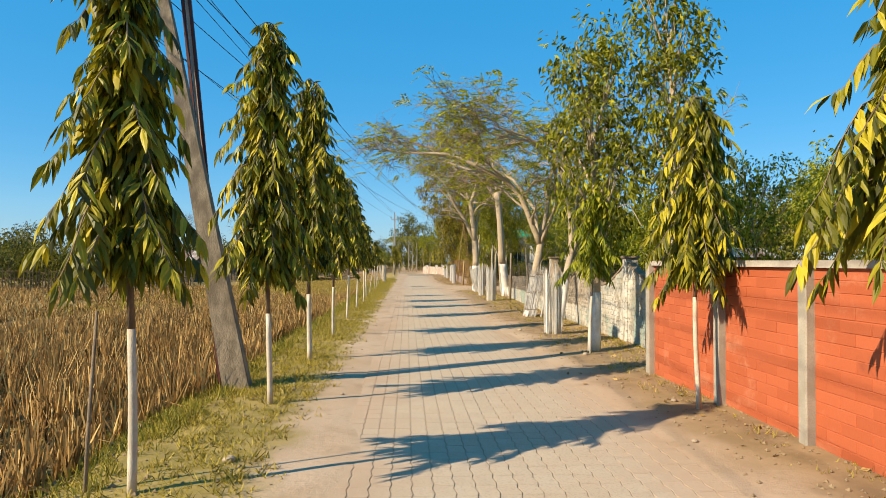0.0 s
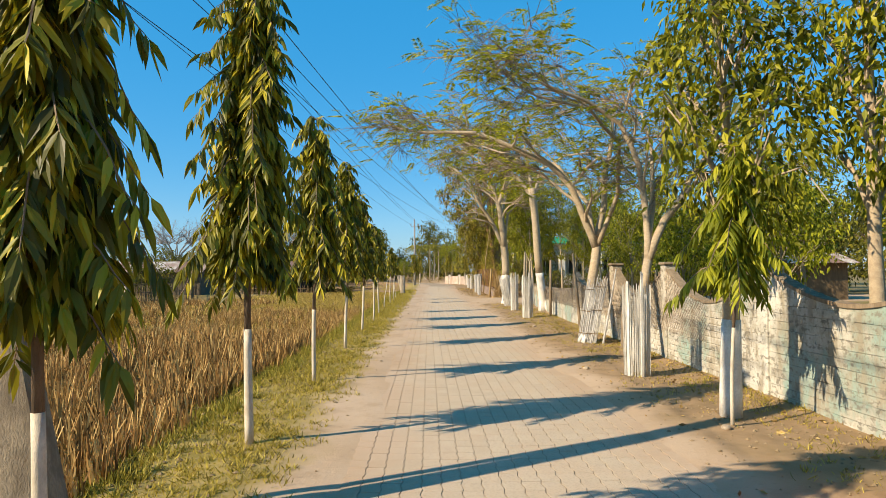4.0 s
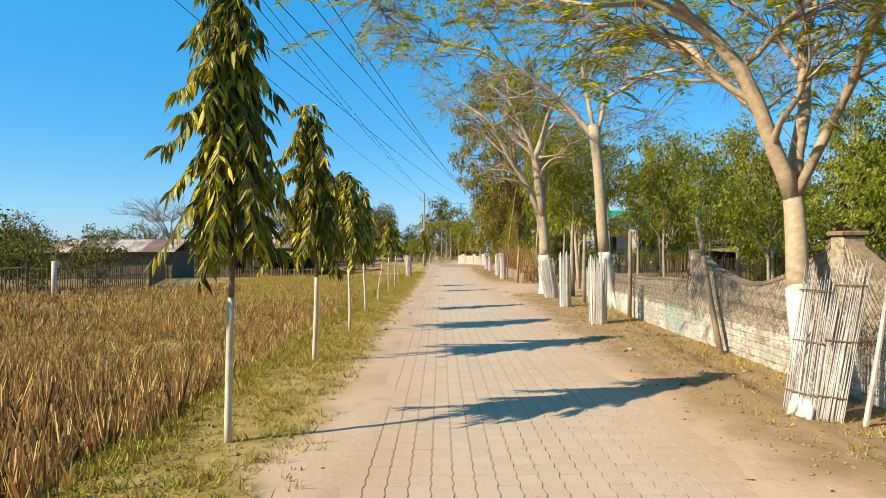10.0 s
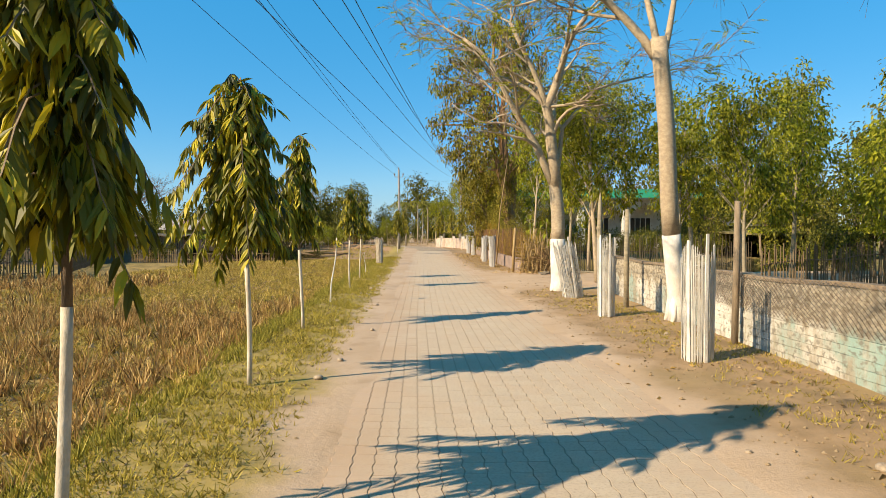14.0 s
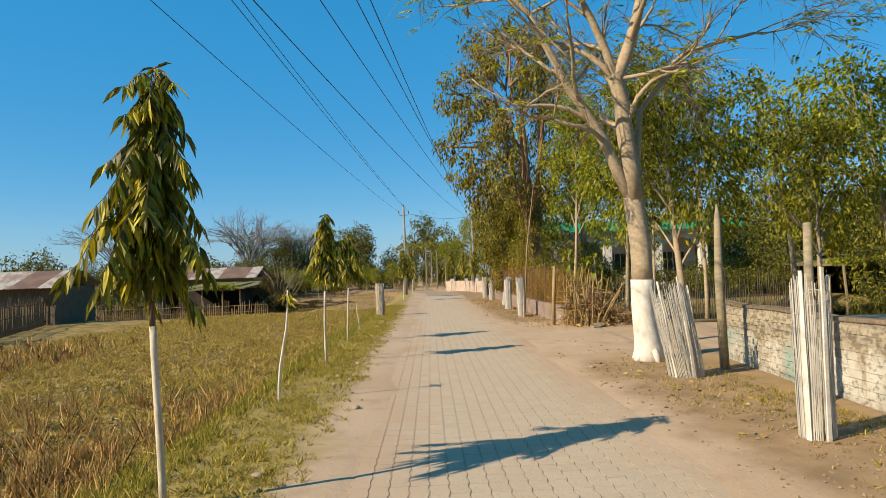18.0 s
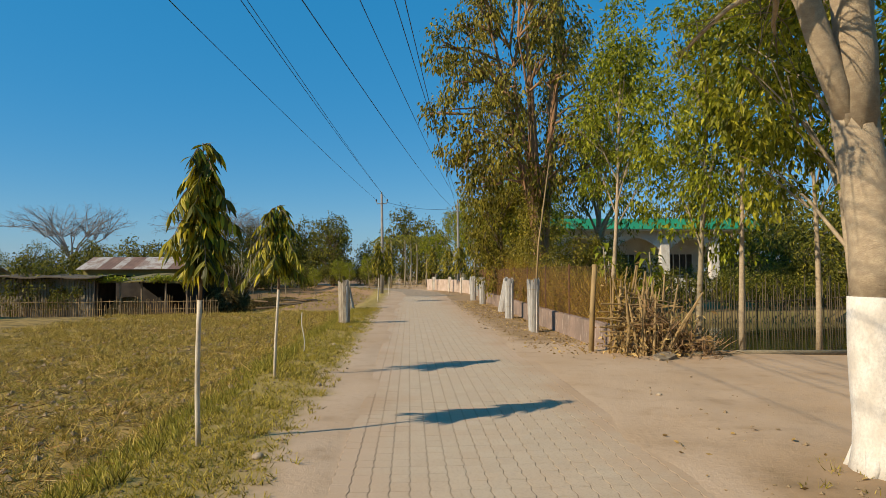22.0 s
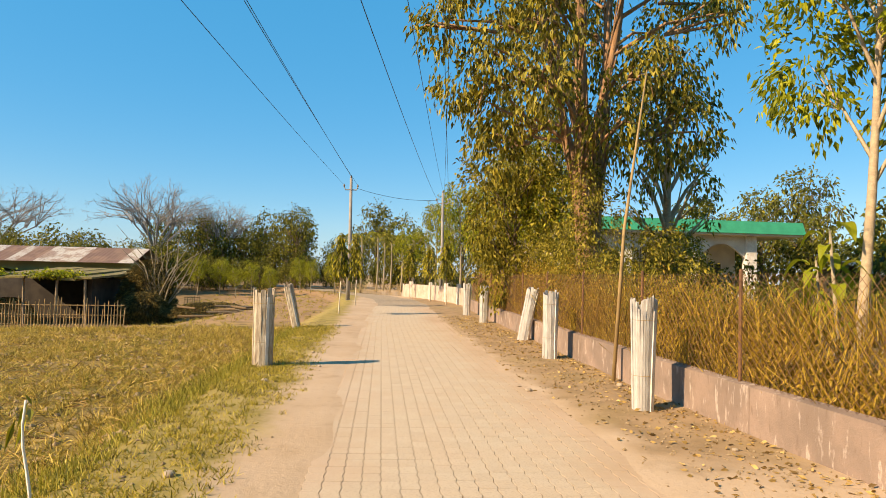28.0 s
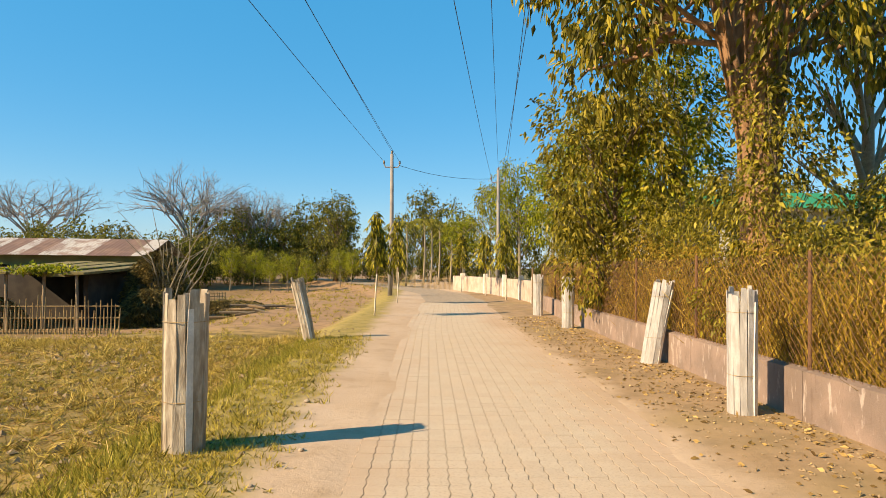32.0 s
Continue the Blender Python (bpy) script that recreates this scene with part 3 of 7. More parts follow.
# ---- trees ----
def mast_tree(x, y, height, base, spread, seed, white=1.1, leaf_mat="mast_leaf", lean=(0, 0), leaves=1500, label="", trunk_r=0.035, ragged=0.0, taper=0.72, sunward=0.15, leaf=1.0):
    """Young mast tree: thin limewashed stem, tiers of arching boughs from which long wavy leaves hang like combs."""
    rng = np.random.default_rng(seed)
    trunk_r *= 0.8
    tree = thing("mast_tree", label or "slender mast tree with drooping yellow-green leaves and limewashed stem", "tree", "row of mast trees", at=(x, y, gz(x, y)))
    stem = lambda u: np.array([lean[0] * u + 0.03 * math.sin(5 * u + seed), lean[1] * u + 0.03 * math.sin(4 * u + 2 * seed), height * u])
    w = white / height
    g = Geo()
    g.tube([stem(u) - (np.array([0, 0, 0.05]) if u == 0 else 0) for u in np.linspace(0, w, 7)], list(np.linspace(trunk_r * 1.15, trunk_r, 7)), 9)
    part("limewashed_stem", g, M["stem_lime"], tree, "limewashed lower stem", True)
    g = Geo()
    us = np.linspace(w, 0.99, 12)
    g.tube([stem(u) for u in us], list(np.linspace(trunk_r * 0.93, 0.005, 12)), 8)
    part("trunk", g, M["brown_bark"], tree, "", True)
    at, along, side, ln = [], [], [], []
    tw = Geo()
    down = np.array([0, 0, -1.0])
    boughs = max(22, int(leaves / 38))
    for k in range(boughs):
        u = (k + rng.uniform(0, 1)) / boughs
        z = base + 0.30 + (height - base - 0.34) * u ** 0.95
        prof = (1 - u) ** taper * (0.70 + 0.38 * math.sin(min(1.0, u * 4.0) * 1.5))
        a = 2.4 * k + rng.uniform(-0.5, 0.5)
        d = np.array([math.cos(a), math.sin(a), 0])
        reach = (spread * prof * rng.uniform(0.72, 1.12 + 0.8 * ragged) + 0.14) * (1 - sunward * math.cos(a))
        p0 = stem(min(0.985, z / height))
        rise, drop = rng.uniform(0.12, 0.40) * reach, reach * rng.uniform(0.25, 0.95) * (1 - 0.5 * u)
        pts = [p0 + d * reach * q + np.array([0, 0, rise * math.sin(math.pi * min(1, q * 1.2)) - drop * q ** 2.2]) for q in np.linspace(0, 1, 7)]
        tw.tube(pts, [0.009, 0.008, 0.007, 0.006, 0.005, 0.004, 0.002], 3, False)
        m = int(reach / 0.052) + 4
        for j in range(m):
            q = 0.16 + 0.84 * (j + rng.uniform(0.3, 0.7)) / m
            i = min(5, int(q * 6))
            step = pts[i + 1] - pts[i]
            p, tang = pts[i] + step * (q * 6 - i), unit(step)
            across = unit(np.cross(tang, down))
            for sg in (1, -1):
                at.append(p)
                along.append(down + across * sg * rng.uniform(0.28, 0.95) + tang * rng.uniform(0.0, 0.40))
                side.append(tang + rng.normal(0, 0.16, 3))
                ln.append(rng.uniform(0.15, 0.235) * (1.12 - 0.34 * q) * (1 - 0.25 * u))
        at += [pts[-1]] * 2
        along += [unit(pts[-1] - pts[-2]) + down * 0.8 + rng.normal(0, 0.2, 3) for _ in range(2)]
        side += [rng.normal(0, 1, 3) for _ in range(2)]
        ln += [0.17, 0.13]
    for _ in range(int(leaves * 1.1)):
        u = rng.uniform(0, 0.92)
        a, q = rng.uniform(0, 6.283), spread * (1 - u) ** taper * 0.62 * math.sqrt(rng.uniform(0, 1))
        at.append(stem((base + 0.30 + (height - base - 0.34) * u) / height) + np.array([math.cos(a) * q, math.sin(a) * q, 0]))
        along.append(np.array([math.cos(a) * 0.4, math.sin(a) * 0.4, -1.0]) + rng.normal(0, 0.2, 3))
        side.append(rng.normal(0, 1, 3))
        ln.append(rng.uniform(0.14, 0.21))
    for j in range(5):
        at.append(stem(0.985))
        along.append(np.array([math.cos(1.3 * j), math.sin(1.3 * j), 0.3 - 0.25 * j]))
        side.append(rng.normal(0, 1, 3))
        ln.append(0.11)
    ln = np.array(ln) * leaf * 1.16
    part("bough", tw, M["twig"], tree)
    part("crown", lance_mesh("crown", np.array(at), np.array(along), np.array(side), ln, ln * rng.uniform(0.19, 0.27, len(ln)), M[leaf_mat], rng), None, tree)
    return tree


def limb_tree(rng, start, direction, length, radius, levels, out, tips, spread=0.6, lift=0.25, keep=0.72, kids=(2, 4), bend_amt=0.18, sides=7, flat=1.0):
    """Recursive limbs into the Geo out; tips collects (point, direction, level)."""
    d = np.array(direction, float) / np.linalg.norm(direction)
    pts, rad, p = [np.array(start, float)], [radius], np.array(start, float)
    n = 5
    for k in range(n):
        d = unit(d + rng.normal(0, bend_amt, 3) * 0.5 + np.array([0, 0, lift * 0.12]))
        p = p + d * length / n
        pts.append(p)
        rad.append(radius * (1 - 0.38 * (k + 1) / n))
        if levels <= 1 and k >= 1:
            tips.append((p, d, levels))
    out.tube(pts, rad, max(3, sides), levels == 0)
    if levels <= 0:
        return
    for _ in range(rng.integers(*kids)):
        e = unit((d + rng.normal(0, spread, 3)) * np.array([1, 1, flat]) + np.array([0, 0, lift]))
        s = rng.integers(3, n + 1)
        limb_tree(rng, pts[s], e, length * keep * rng.uniform(0.75, 1.15), rad[s] * 0.66, levels - 1, out, tips, spread, lift, keep, kids, bend_amt, sides - 1, flat)


def feather_leaves(rng, tips, per_tip, size):
    """Bipinnate fronds: rows of narrow leaflets on both sides of a drooping stalk."""
    at, along, ln = [], [], []
    for p, d, _ in tips:
        for _ in range(rng.poisson(per_tip)):
            a = unit((d * 0.5 + rng.normal(0, 0.6, 3)) * np.array([1, 1, 0.3]))
            L = size * rng.uniform(0.7, 1.25)
            side = unit(np.cross(a, np.array([0.05, 0.02, 1.0])))
            for j in range(13):
                s = 0.15 + 0.85 * j / 13
                q = p + a * L * s - np.array([0, 0, 0.22 * L * s * s])
                for sg in (1, -1):
                    at.append(q)
                    along.append(side * sg + a * 0.55 + np.array([0, 0, -0.15]))
                    ln.append(L * 0.27 * (1 - 0.5 * abs(s - 0.5)))
    return np.array(at), np.array(along), np.array(ln)


def pods(parent, rng, tips, count):
    for k in rng.choice(len(tips), count, replace=False):
        p = tips[k][0]
        g = Geo()
        L = rng.uniform(0.22, 0.34)
        sx = rng.uniform(-0.05, 0.05)
        g.tube([p, p + np.array([sx * 0.4, 0.01, -L * 0.35]), p + np.array([sx, 0.0, -L * 0.7]), p + np.array([sx * 0.3, -0.02, -L])], [0.006, 0.024, 0.022, 0.005], 5)
        part("pod", g, M["pod"], parent, "dark hanging seed pod", True)


def shade_tree(x, y, fork, limbs, seed, trunk_r=0.11, white=1.4, levels=3, leaf_rate=1.3, leaf_size=0.42, label="", twig_only=False, pod_count=3, bark="pale_bark", flare=1.5, spread=0.62, reach=1.1, root=0.6):
    """Roadside tree: limewashed trunk to a fork, pale limbs, thin feathery leaves. fork: point from the base; limbs: (points in the world, radius)."""
    rng = np.random.default_rng(seed)
    tree = thing("shade_tree", label or "pale-barked roadside tree with forked limbs and feathery leaves", "tree", "roadside shade trees", at=(x, y, gz(x, y)))
    fork = np.array(fork, float)
    u1 = white / fork[2]
    axis = lambda u: np.array([fork[0] * u, fork[1] * u, fork[2] * u]) + 0.035 * np.array([math.sin(6 * u + seed), math.cos(5 * u), 0]) * math.sin(math.pi * u)
    g = Geo()
    us = np.linspace(0, min(1, u1), 8)
    g.tube([axis(u) - (np.array([0, 0, 0.08]) if u == 0 else 0) for u in us], [trunk_r * (1.05 + (flare - 1) * math.exp(-u * fork[2] * 5)) for u in us], 14)
    for k in range(5):
        a = 1.26 * k + seed
        d = np.array([math.cos(a), math.sin(a), 0])
        g.tube([axis(0.10) + d * trunk_r * 0.5, d * trunk_r * (0.9 + 0.6 * root) + np.array([0, 0, 0.07]), d * trunk_r * (1.1 + 1.0 * root) + np.array([0, 0, -0.05])], [trunk_r * 0.5, trunk_r * 0.36, trunk_r * 0.15], 6)
    part("limewashed_trunk", g, M["lime"], tree, "limewashed trunk foot with flaring roots", True)
    g = Geo()
    us = np.linspace(min(0.98, u1), 1, 8)
    g.tube([axis(u) for u in us], [trunk_r * (1.04 - 0.14 * u) for u in us], 14)
    part("trunk", g, M[bark], tree, "", True)
    tips = []
    g = Geo()
    home = np.array([x, y, gz(x, y)])
    for way, r in limbs:
        pts = [axis(0.90)] + [np.array(q, float) - home for q in way]
        n = len(pts) - 1
        smooth = [pts[0]]
        for k in range(n):
            a, b = pts[k], pts[k + 1]
            smooth += [a + (b - a) * 0.5 + rng.normal(0, 0.02, 3), b]
        rad = [r * (1 - 0.62 * k / (2 * n)) for k in range(2 * n + 1)]
        g.tube(smooth, rad, 9)
        for k in range(2, 2 * n + 1):
            for _ in range(1 if k < 2 * n else 3):
                d = unit((unit(smooth[k] - smooth[k - 1]) + rng.normal(0, spread, 3)) * np.array([1, 1, 0.45]) + np.array([0, 0, 0.12]))
                limb_tree(rng, smooth[k], d, reach * rng.uniform(0.7, 1.2), max(0.014, rad[k] * 0.5), levels - 1, g, tips, 0.55, 0.10, 0.78, (2, 4), 0.25, 6, 0.4)
    part("limb", g, M[bark], tree, "", True)
    tw = Geo()
    ends = []
    for p, d, lv in tips:
        for _ in range(3):
            e = unit(d + rng.normal(0, 0.7, 3) + np.array([0, 0, -0.05]))
            L = rng.uniform(0.35, 0.85)
            q = [p, p + e * L * 0.5 + np.array([0, 0, 0.03]), p + e * L + np.array([0, 0, -0.06])]
            tw.tube(q, [0.007, 0.005, 0.002], 3, False)
            ends += [(q[2], e, 0)] + [(q[1], e, 0)] * (len(ends) % 3 == 0)
    tagged(part("twig_growth", tw, M["twig"], tree), kind="stuff")
    at, along, ln = feather_leaves(rng, ends, leaf_rate, leaf_size)
    part("foliage", leaf_mesh("foliage", at, along, ln, ln * 0.2, M["feather_leaf"], rng, 0.1, 0.1), None, tree)
    if pod_count:
        pods(tree, rng, ends, pod_count)
    return tree


def clump_leaves(rng, centres, radii, count, size, droop=0.7):
    """Leaves gathered in many small uneven clumps within ellipsoids."""
    at, along = [], []
    per = 26
    for c, r in zip(centres, radii):
        m = max(4, int(count * (r[0] * r[1] * r[2]) ** 0.66 / sum((q[0] * q[1] * q[2]) ** 0.66 for q in radii) / per))
        dirs = unit(rng.normal(size=(m, 3)))
        spots = np.array(c) + dirs * np.array(r) * (rng.uniform(0.35, 1.0, (m, 1)) ** 0.45)
        for s, d in zip(spots, dirs):
            q = s + rng.normal(0, 1, (per, 3)) * size * np.array([1.15, 1.15, 1.0])
            at.append(q)
            along.append(d * 0.7 + rng.normal(0, 0.6, (per, 3)) + np.array([0, 0, -droop]))
    return np.concatenate(at), np.concatenate(along)


def broad_tree(x, y, height, crown_base, spread, seed, leaf=0.16, count=5200, mat="broad_leaf", bark="brown_bark", trunk_r=0.12, name="broadleaf_tree", label="", group="", lumps=9, white=0.0, droop=0.7, shift=(0, 0), limb_from=0.12, lump_size=1.0, stems=0, inner=0.35):
    """Leafy tree: tapered trunk, limbs, and a crown of many leaf clumps with gaps."""
    rng = np.random.default_rng(seed)
    tree = thing(name, label or "leafy broadleaf tree with an uneven green crown", "tree", group, at=(x, y, gz(x, y)))
    g = Geo()
    tops = np.array([rng.normal(0, 0.04) * height, rng.normal(0, 0.04) * height, height * 0.9])
    axis = lambda u: tops * u + 0.05 * np.array([math.sin(5 * u + seed), math.cos(4 * u + seed), 0])
    us = np.linspace(0, 1, 9)
    g.tube([axis(u) - (np.array([0, 0, 0.1]) if u == 0 else 0) for u in us], [trunk_r * (1.15 - 1.05 * u) for u in us], 9)
    forks = []
    for k in range(stems):
        a = 6.283 * k / stems + 0.6
        out = np.array([math.cos(a), math.sin(a), 0])
        z0 = crown_base * rng.uniform(0.35, 0.8)
        reach, top = spread * rng.uniform(0.28, 0.5), height * rng.uniform(0.68, 0.92)
        pts = [axis(z0 / height) * np.array([1, 1, 0]) + np.array([shift[0], shift[1], 0]) * v + out * (trunk_r * 0.5 + reach * v ** 1.3) + np.array([0.1 * math.sin(7 * v + k), 0.1 * math.cos(6 * v + k), z0 + (top - z0) * v ** 0.85]) for v in np.linspace(0, 1, 9)]
        forks.append(pts)
        g.tube(pts, list(trunk_r * np.linspace(0.5, 0.08, 9)), 7, False)
        for j in range(3):
            ph, turn = rng.uniform(0, 6.283), rng.uniform(5, 9)
            g.tube([p + trunk_r * (0.62 - 0.05 * i) * np.array([math.cos(ph + turn * i / 8), math.sin(ph + turn * i / 8), 0]) for i, p in enumerate(pts[:7])], [0.022] * 7, 4, False)
    if stems:
        for j in range(9):
            ph, turn = 0.7 * j, rng.uniform(-3.5, 3.5)
            g.tube([axis(z / height) * np.array([1, 1, 0]) + np.array([0, 0, z]) + trunk_r * (1.12 - 0.06 * z) * np.array([math.cos(ph + turn * z / crown_base), math.sin(ph + turn * z / crown_base), 0]) for z in np.linspace(-0.1, crown_base * 1.25, 8)], [0.05, 0.045, 0.04, 0.04, 0.035, 0.03, 0.03, 0.025], 5, False)
    centres, radii = [], []
    ch = height - crown_base
    for k in range(lumps):
        u = (k + 0.5) / lumps
        z = crown_base + ch * (0.10 + 0.84 * u)
        w = spread * (0.55 + 0.75 * math.sin(math.pi * (0.15 + 0.8 * u)) ** 1.2) * 0.62
        a = 2.4 * k + rng.uniform(-0.5, 0.5)
        c = np.array([math.cos(a) * w * rng.uniform(inner, inner + 0.6), math.sin(a) * w * rng.uniform(inner, inner + 0.6), z]) + axis(z / height) * np.array([1, 1, 0]) + np.array([shift[0], shift[1], 0]) * min(1, 1.6 * u)
        r = np.array([spread, spread, ch * 0.55]) * rng.uniform(0.27, 0.47) * lump_size
        centres.append(c)
        radii.append(r)
        b = axis(max(limb_from, (z - 0.35 * w) / height - 0.08))
        if forks:
            b = min((p for f in forks for p in f[2:]), key=lambda p: np.linalg.norm(p - c + np.array([0, 0, 0.9])))
        g.tube([b, (b + c) / 2 + np.array([0, 0, 0.08 * w]), c], [trunk_r * (0.2 if forks else 0.42), trunk_r * (0.13 if forks else 0.25), trunk_r * 0.06], 5, False)
        for _ in range(3):
            e = c + rng.normal(0, 0.5, 3) * r
            g.tube([(b + c) / 2, (c + e) / 2, e], [trunk_r * 0.16, trunk_r * 0.1, 0.006], 4, False)
    if white:
        part("trunk", g, M[bark], tree, "", True)
        g2 = Geo()
        us = np.linspace(0, white / (height * 0.9), 5)
        g2.tube([axis(u) for u in us], [trunk_r * (1.15 - 1.05 * u) + 0.006 for u in us], 10)
        part("limewash_band", g2, M["lime"], tree, "limewashed lower trunk", True)
    else:
        part("trunk", g, M[bark], tree, "", True)
    at, along = clump_leaves(rng, centres, radii, count, leaf, droop)
    ln = leaf * rng.uniform(0.7, 1.35, len(at))
    part("crown", leaf_mesh("crown", at, along, ln, ln * rng.uniform(0.36, 0.52, len(at)), M[mat], rng, 0.2, 0.2), None, tree)
    return tree


def bare_tree(x, y, height, radius, seed, label="leafless umbrella-shaped tree with fine pale branches"):
    """Umbrella crown: limbs fan out from one fork to a dome of fine twigs."""
    rng = np.random.default_rng(seed)
    tree = thing("bare_tree", label, "tree", at=(x, y, gz(x, y)))
    g = Geo()
    fork = np.array([0.1, 0.1, height * 0.30])
    g.tube([(0, 0, -0.1), (0.12, 0, height * 0.16), tuple(fork)], [0.030 * height, 0.022 * height, 0.018 * height], 8)
    part("trunk", g, M["pale_bark"], tree, "", True)
    g = Geo()
    dome = lambda a, r: np.array([math.cos(a) * r * radius, math.sin(a) * r * radius, height * (0.60 + 0.34 * math.sqrt(max(0.0, 1 - r * r)))])
    for k in range(13):
        a0 = 2.4 * k
        hub = fork + (dome(a0, 0.30 + 0.32 * (k % 3) / 2) - fork) * np.array([0.75, 0.75, 0.50])
        g.tube([fork, (fork + hub) / 2 + np.array([0, 0, 0.03 * height]) + rng.normal(0, 0.12, 3), hub], [0.011 * height, 0.008 * height, 0.006 * height], 5, False)
        for j in range(7):
            end = dome(a0 + rng.normal(0, 0.55), min(1.0, 0.15 + 0.85 * math.sqrt(rng.uniform(0, 1)))) + rng.normal(0, 0.03 * height, 3)
            way = [hub + (end - hub) * q + rng.normal(0, 0.012 * height, 3) * (q < 1) + np.array([0, 0, 0.04 * height * math.sin(3.1 * q)]) for q in (0, 0.35, 0.7, 1)]
            g.tube(way, [0.0045 * height, 0.0034 * height, 0.0024 * height, 0.0015 * height], 4, False)
            for i in (1, 2, 3):
                for _ in range(3):
                    e = unit((way[i] - way[i - 1]) * 0.8 / height + rng.normal(0, 0.05, 3) + np.array([0, 0, 0.02]))
                    L = height * rng.uniform(0.05, 0.12)
                    mid = way[i] + e * L * 0.5
                    tip = mid + unit(e + rng.normal(0, 0.35, 3)) * L * 0.5
                    g.tube([way[i], mid, tip], [0.0013 * height, 0.0010 * height, 0.0005 * height], 3, False)
                    g.tube([mid, mid + unit(e + rng.normal(0, 0.6, 3)) * L * 0.5], [0.0009 * height, 0.0005 * height], 3, False)
    tagged(part("branchwork", g, M["pale_twig"], tree), kind="stuff")
    return tree


def areca(x, y, height, seed, r=0.09):
    """Slim palm: ringed stem, arching pinnate fronds."""
    rng = np.random.default_rng(seed)
    tree = thing("areca_palm", "slim areca palm with arching fronds", "palm", "areca palms", at=(x, y, gz(x, y)))
    g = Geo()
    g.tube([(0.1 * math.sin(3 * u), 0.08 * math.cos(2 * u), height * u - 0.05) for u in np.linspace(0, 1, 8)], list(np.linspace(r, r * 0.7, 8)), 8)
    part("trunk", g, M["stem_bark"], tree, "", True)
    top = np.array([0.1 * math.sin(3), 0.08 * math.cos(2), height - 0.05])
    at, along, ln = [], [], []
    s = Geo()
    for k in range(10):
        a = 2.4 * k + rng.uniform(-0.3, 0.3)
        d = np.array([math.cos(a), math.sin(a), 0])
        L, rise = rng.uniform(1.3, 1.9), rng.uniform(0.3, 1.1)
        pts = [top + d * L * u + np.array([0, 0, rise * u - 1.5 * u * u * rng.uniform(0.8, 1.1)]) for u in np.linspace(0, 1, 7)]
        s.tube(pts, list(np.linspace(0.03, 0.008, 7)), 3, False)
        for j in range(16):
            u = 0.15 + 0.85 * j / 16
            i = min(5, int(u * 6))
            p = pts[i] + (pts[i + 1] - pts[i]) * (u * 6 - i)
            for sg in (1, -1):
                at.append(p)
                along.append(np.array([-d[1], d[0], 0]) * sg + d * 0.5 + np.array([0, 0, -0.45]))
                ln.append(0.55 * (1 - 0.5 * abs(u - 0.5)))
    part("frond_stalk", s, M["young_leaf"], tree)
    ln = np.array(ln)
    part("frond_crown", leaf_mesh("frond_crown", np.array(at), np.array(along), ln, ln * 0.12, M["palm_leaf"], rng, 0.1, 0.3), None, tree)
    return tree


# ---- row of mast trees beside the field ----
mast_tree(-1.88, 4.47, 3.95, 1.25, 0.45, 1, 1.12, leaves=1800)
mast_tree(-1.53, 7.25, 4.30, 1.15, 0.44, 2, 1.0, leaves=2300, taper=0.6)
mast_tree(-1.56, 10.5, 4.55, 1.30, 0.48, 3, 1.05, leaves=2600, trunk_r=0.045, taper=0.5)
mast_tree(-1.55, 13.9, 3.90, 1.30, 0.46, 4, 1.04, leaves=1700, ragged=0.2)
mast_tree(-1.62, 18.0, 3.95, 1.36, 0.45, 5, 1.2, leaves=1700, ragged=0.2)
mast_tree(-1.68, 21.8, 3.70, 1.30, 0.50, 6, 1.2, leaves=1500, ragged=0.25, sunward=0.30)
mast_tree(-1.70, 25.25, 3.14, 1.28, 0.48, 7, 1.25, leaves=1900, trunk_r=0.03, ragged=0.15, taper=0.45)
mast_tree(-1.86, 29.3, 3.22, 1.35, 0.34, 8, 1.3, leaves=1100, trunk_r=0.03, ragged=0.15)
mast_tree(-1.83, 36.9, 2.84, 1.38, 0.20, 10, 1.35, leaves=800, trunk_r=0.027, ragged=0.2)
mast_tree(-1.87, 40.75, 2.66, 1.40, 0.30, 11, 1.35, leaves=600, trunk_r=0.025, ragged=0.3)
# mast trees before the red wall
mast_tree(3.18, 3.75, 3.6, 1.45, 0.60, 21, 1.2, leaves=1500)
mast_tree(3.15, 6.78, 3.42, 1.15, 0.36, 22, 1.2, leaves=1700, trunk_r=0.03, taper=0.5)
mast_tree(3.2, 10.95, 2.9, 1.15, 0.42, 23, 1.0, "young_leaf", leaves=600, trunk_r=0.022, ragged=0.3)


def stick(x, y, height, seed, r=0.016, lean=(0.05, 0.0), leaves=10):
    """Bare sapling stake with a few leaves left at its tip."""
    rng = np.random.default_rng(seed)
    s = thing("sapling", "thin limewashed sapling stem with a few remaining leaves", "sapling", "saplings on the verge", at=(x, y, gz(x, y)))
    g = Geo()
    pts = [np.array([lean[0] * u + 0.02 * math.sin(7 * u + seed), lean[1] * u, height * u - 0.04]) for u in np.linspace(0, 1, 7)]
    g.tube(pts, list(np.linspace(r, r * 0.55, 7)), 7)
    part("stem", g, M["lime"], s, "", True)
    if leaves:
        at = np.array([pts[-1] + rng.normal(0, 0.03, 3) - np.array([0, 0, rng.uniform(0, 0.2)]) for _ in range(leaves)])
        ln = rng.uniform(0.1, 0.18, leaves)
        part("foliage", leaf_mesh("foliage", at, rng.normal(0, 0.5, (leaves, 3)) + np.array([0, 0, -0.5]), ln, ln * 0.22, M["mast_leaf"], rng), None, s)


stick(-1.9, 33.15, 1.5, 9, 0.018, (0.16, 0), 16)
stick(-1.95, 44.0, 0.85, 12, 0.012, (-0.05, 0), 5)


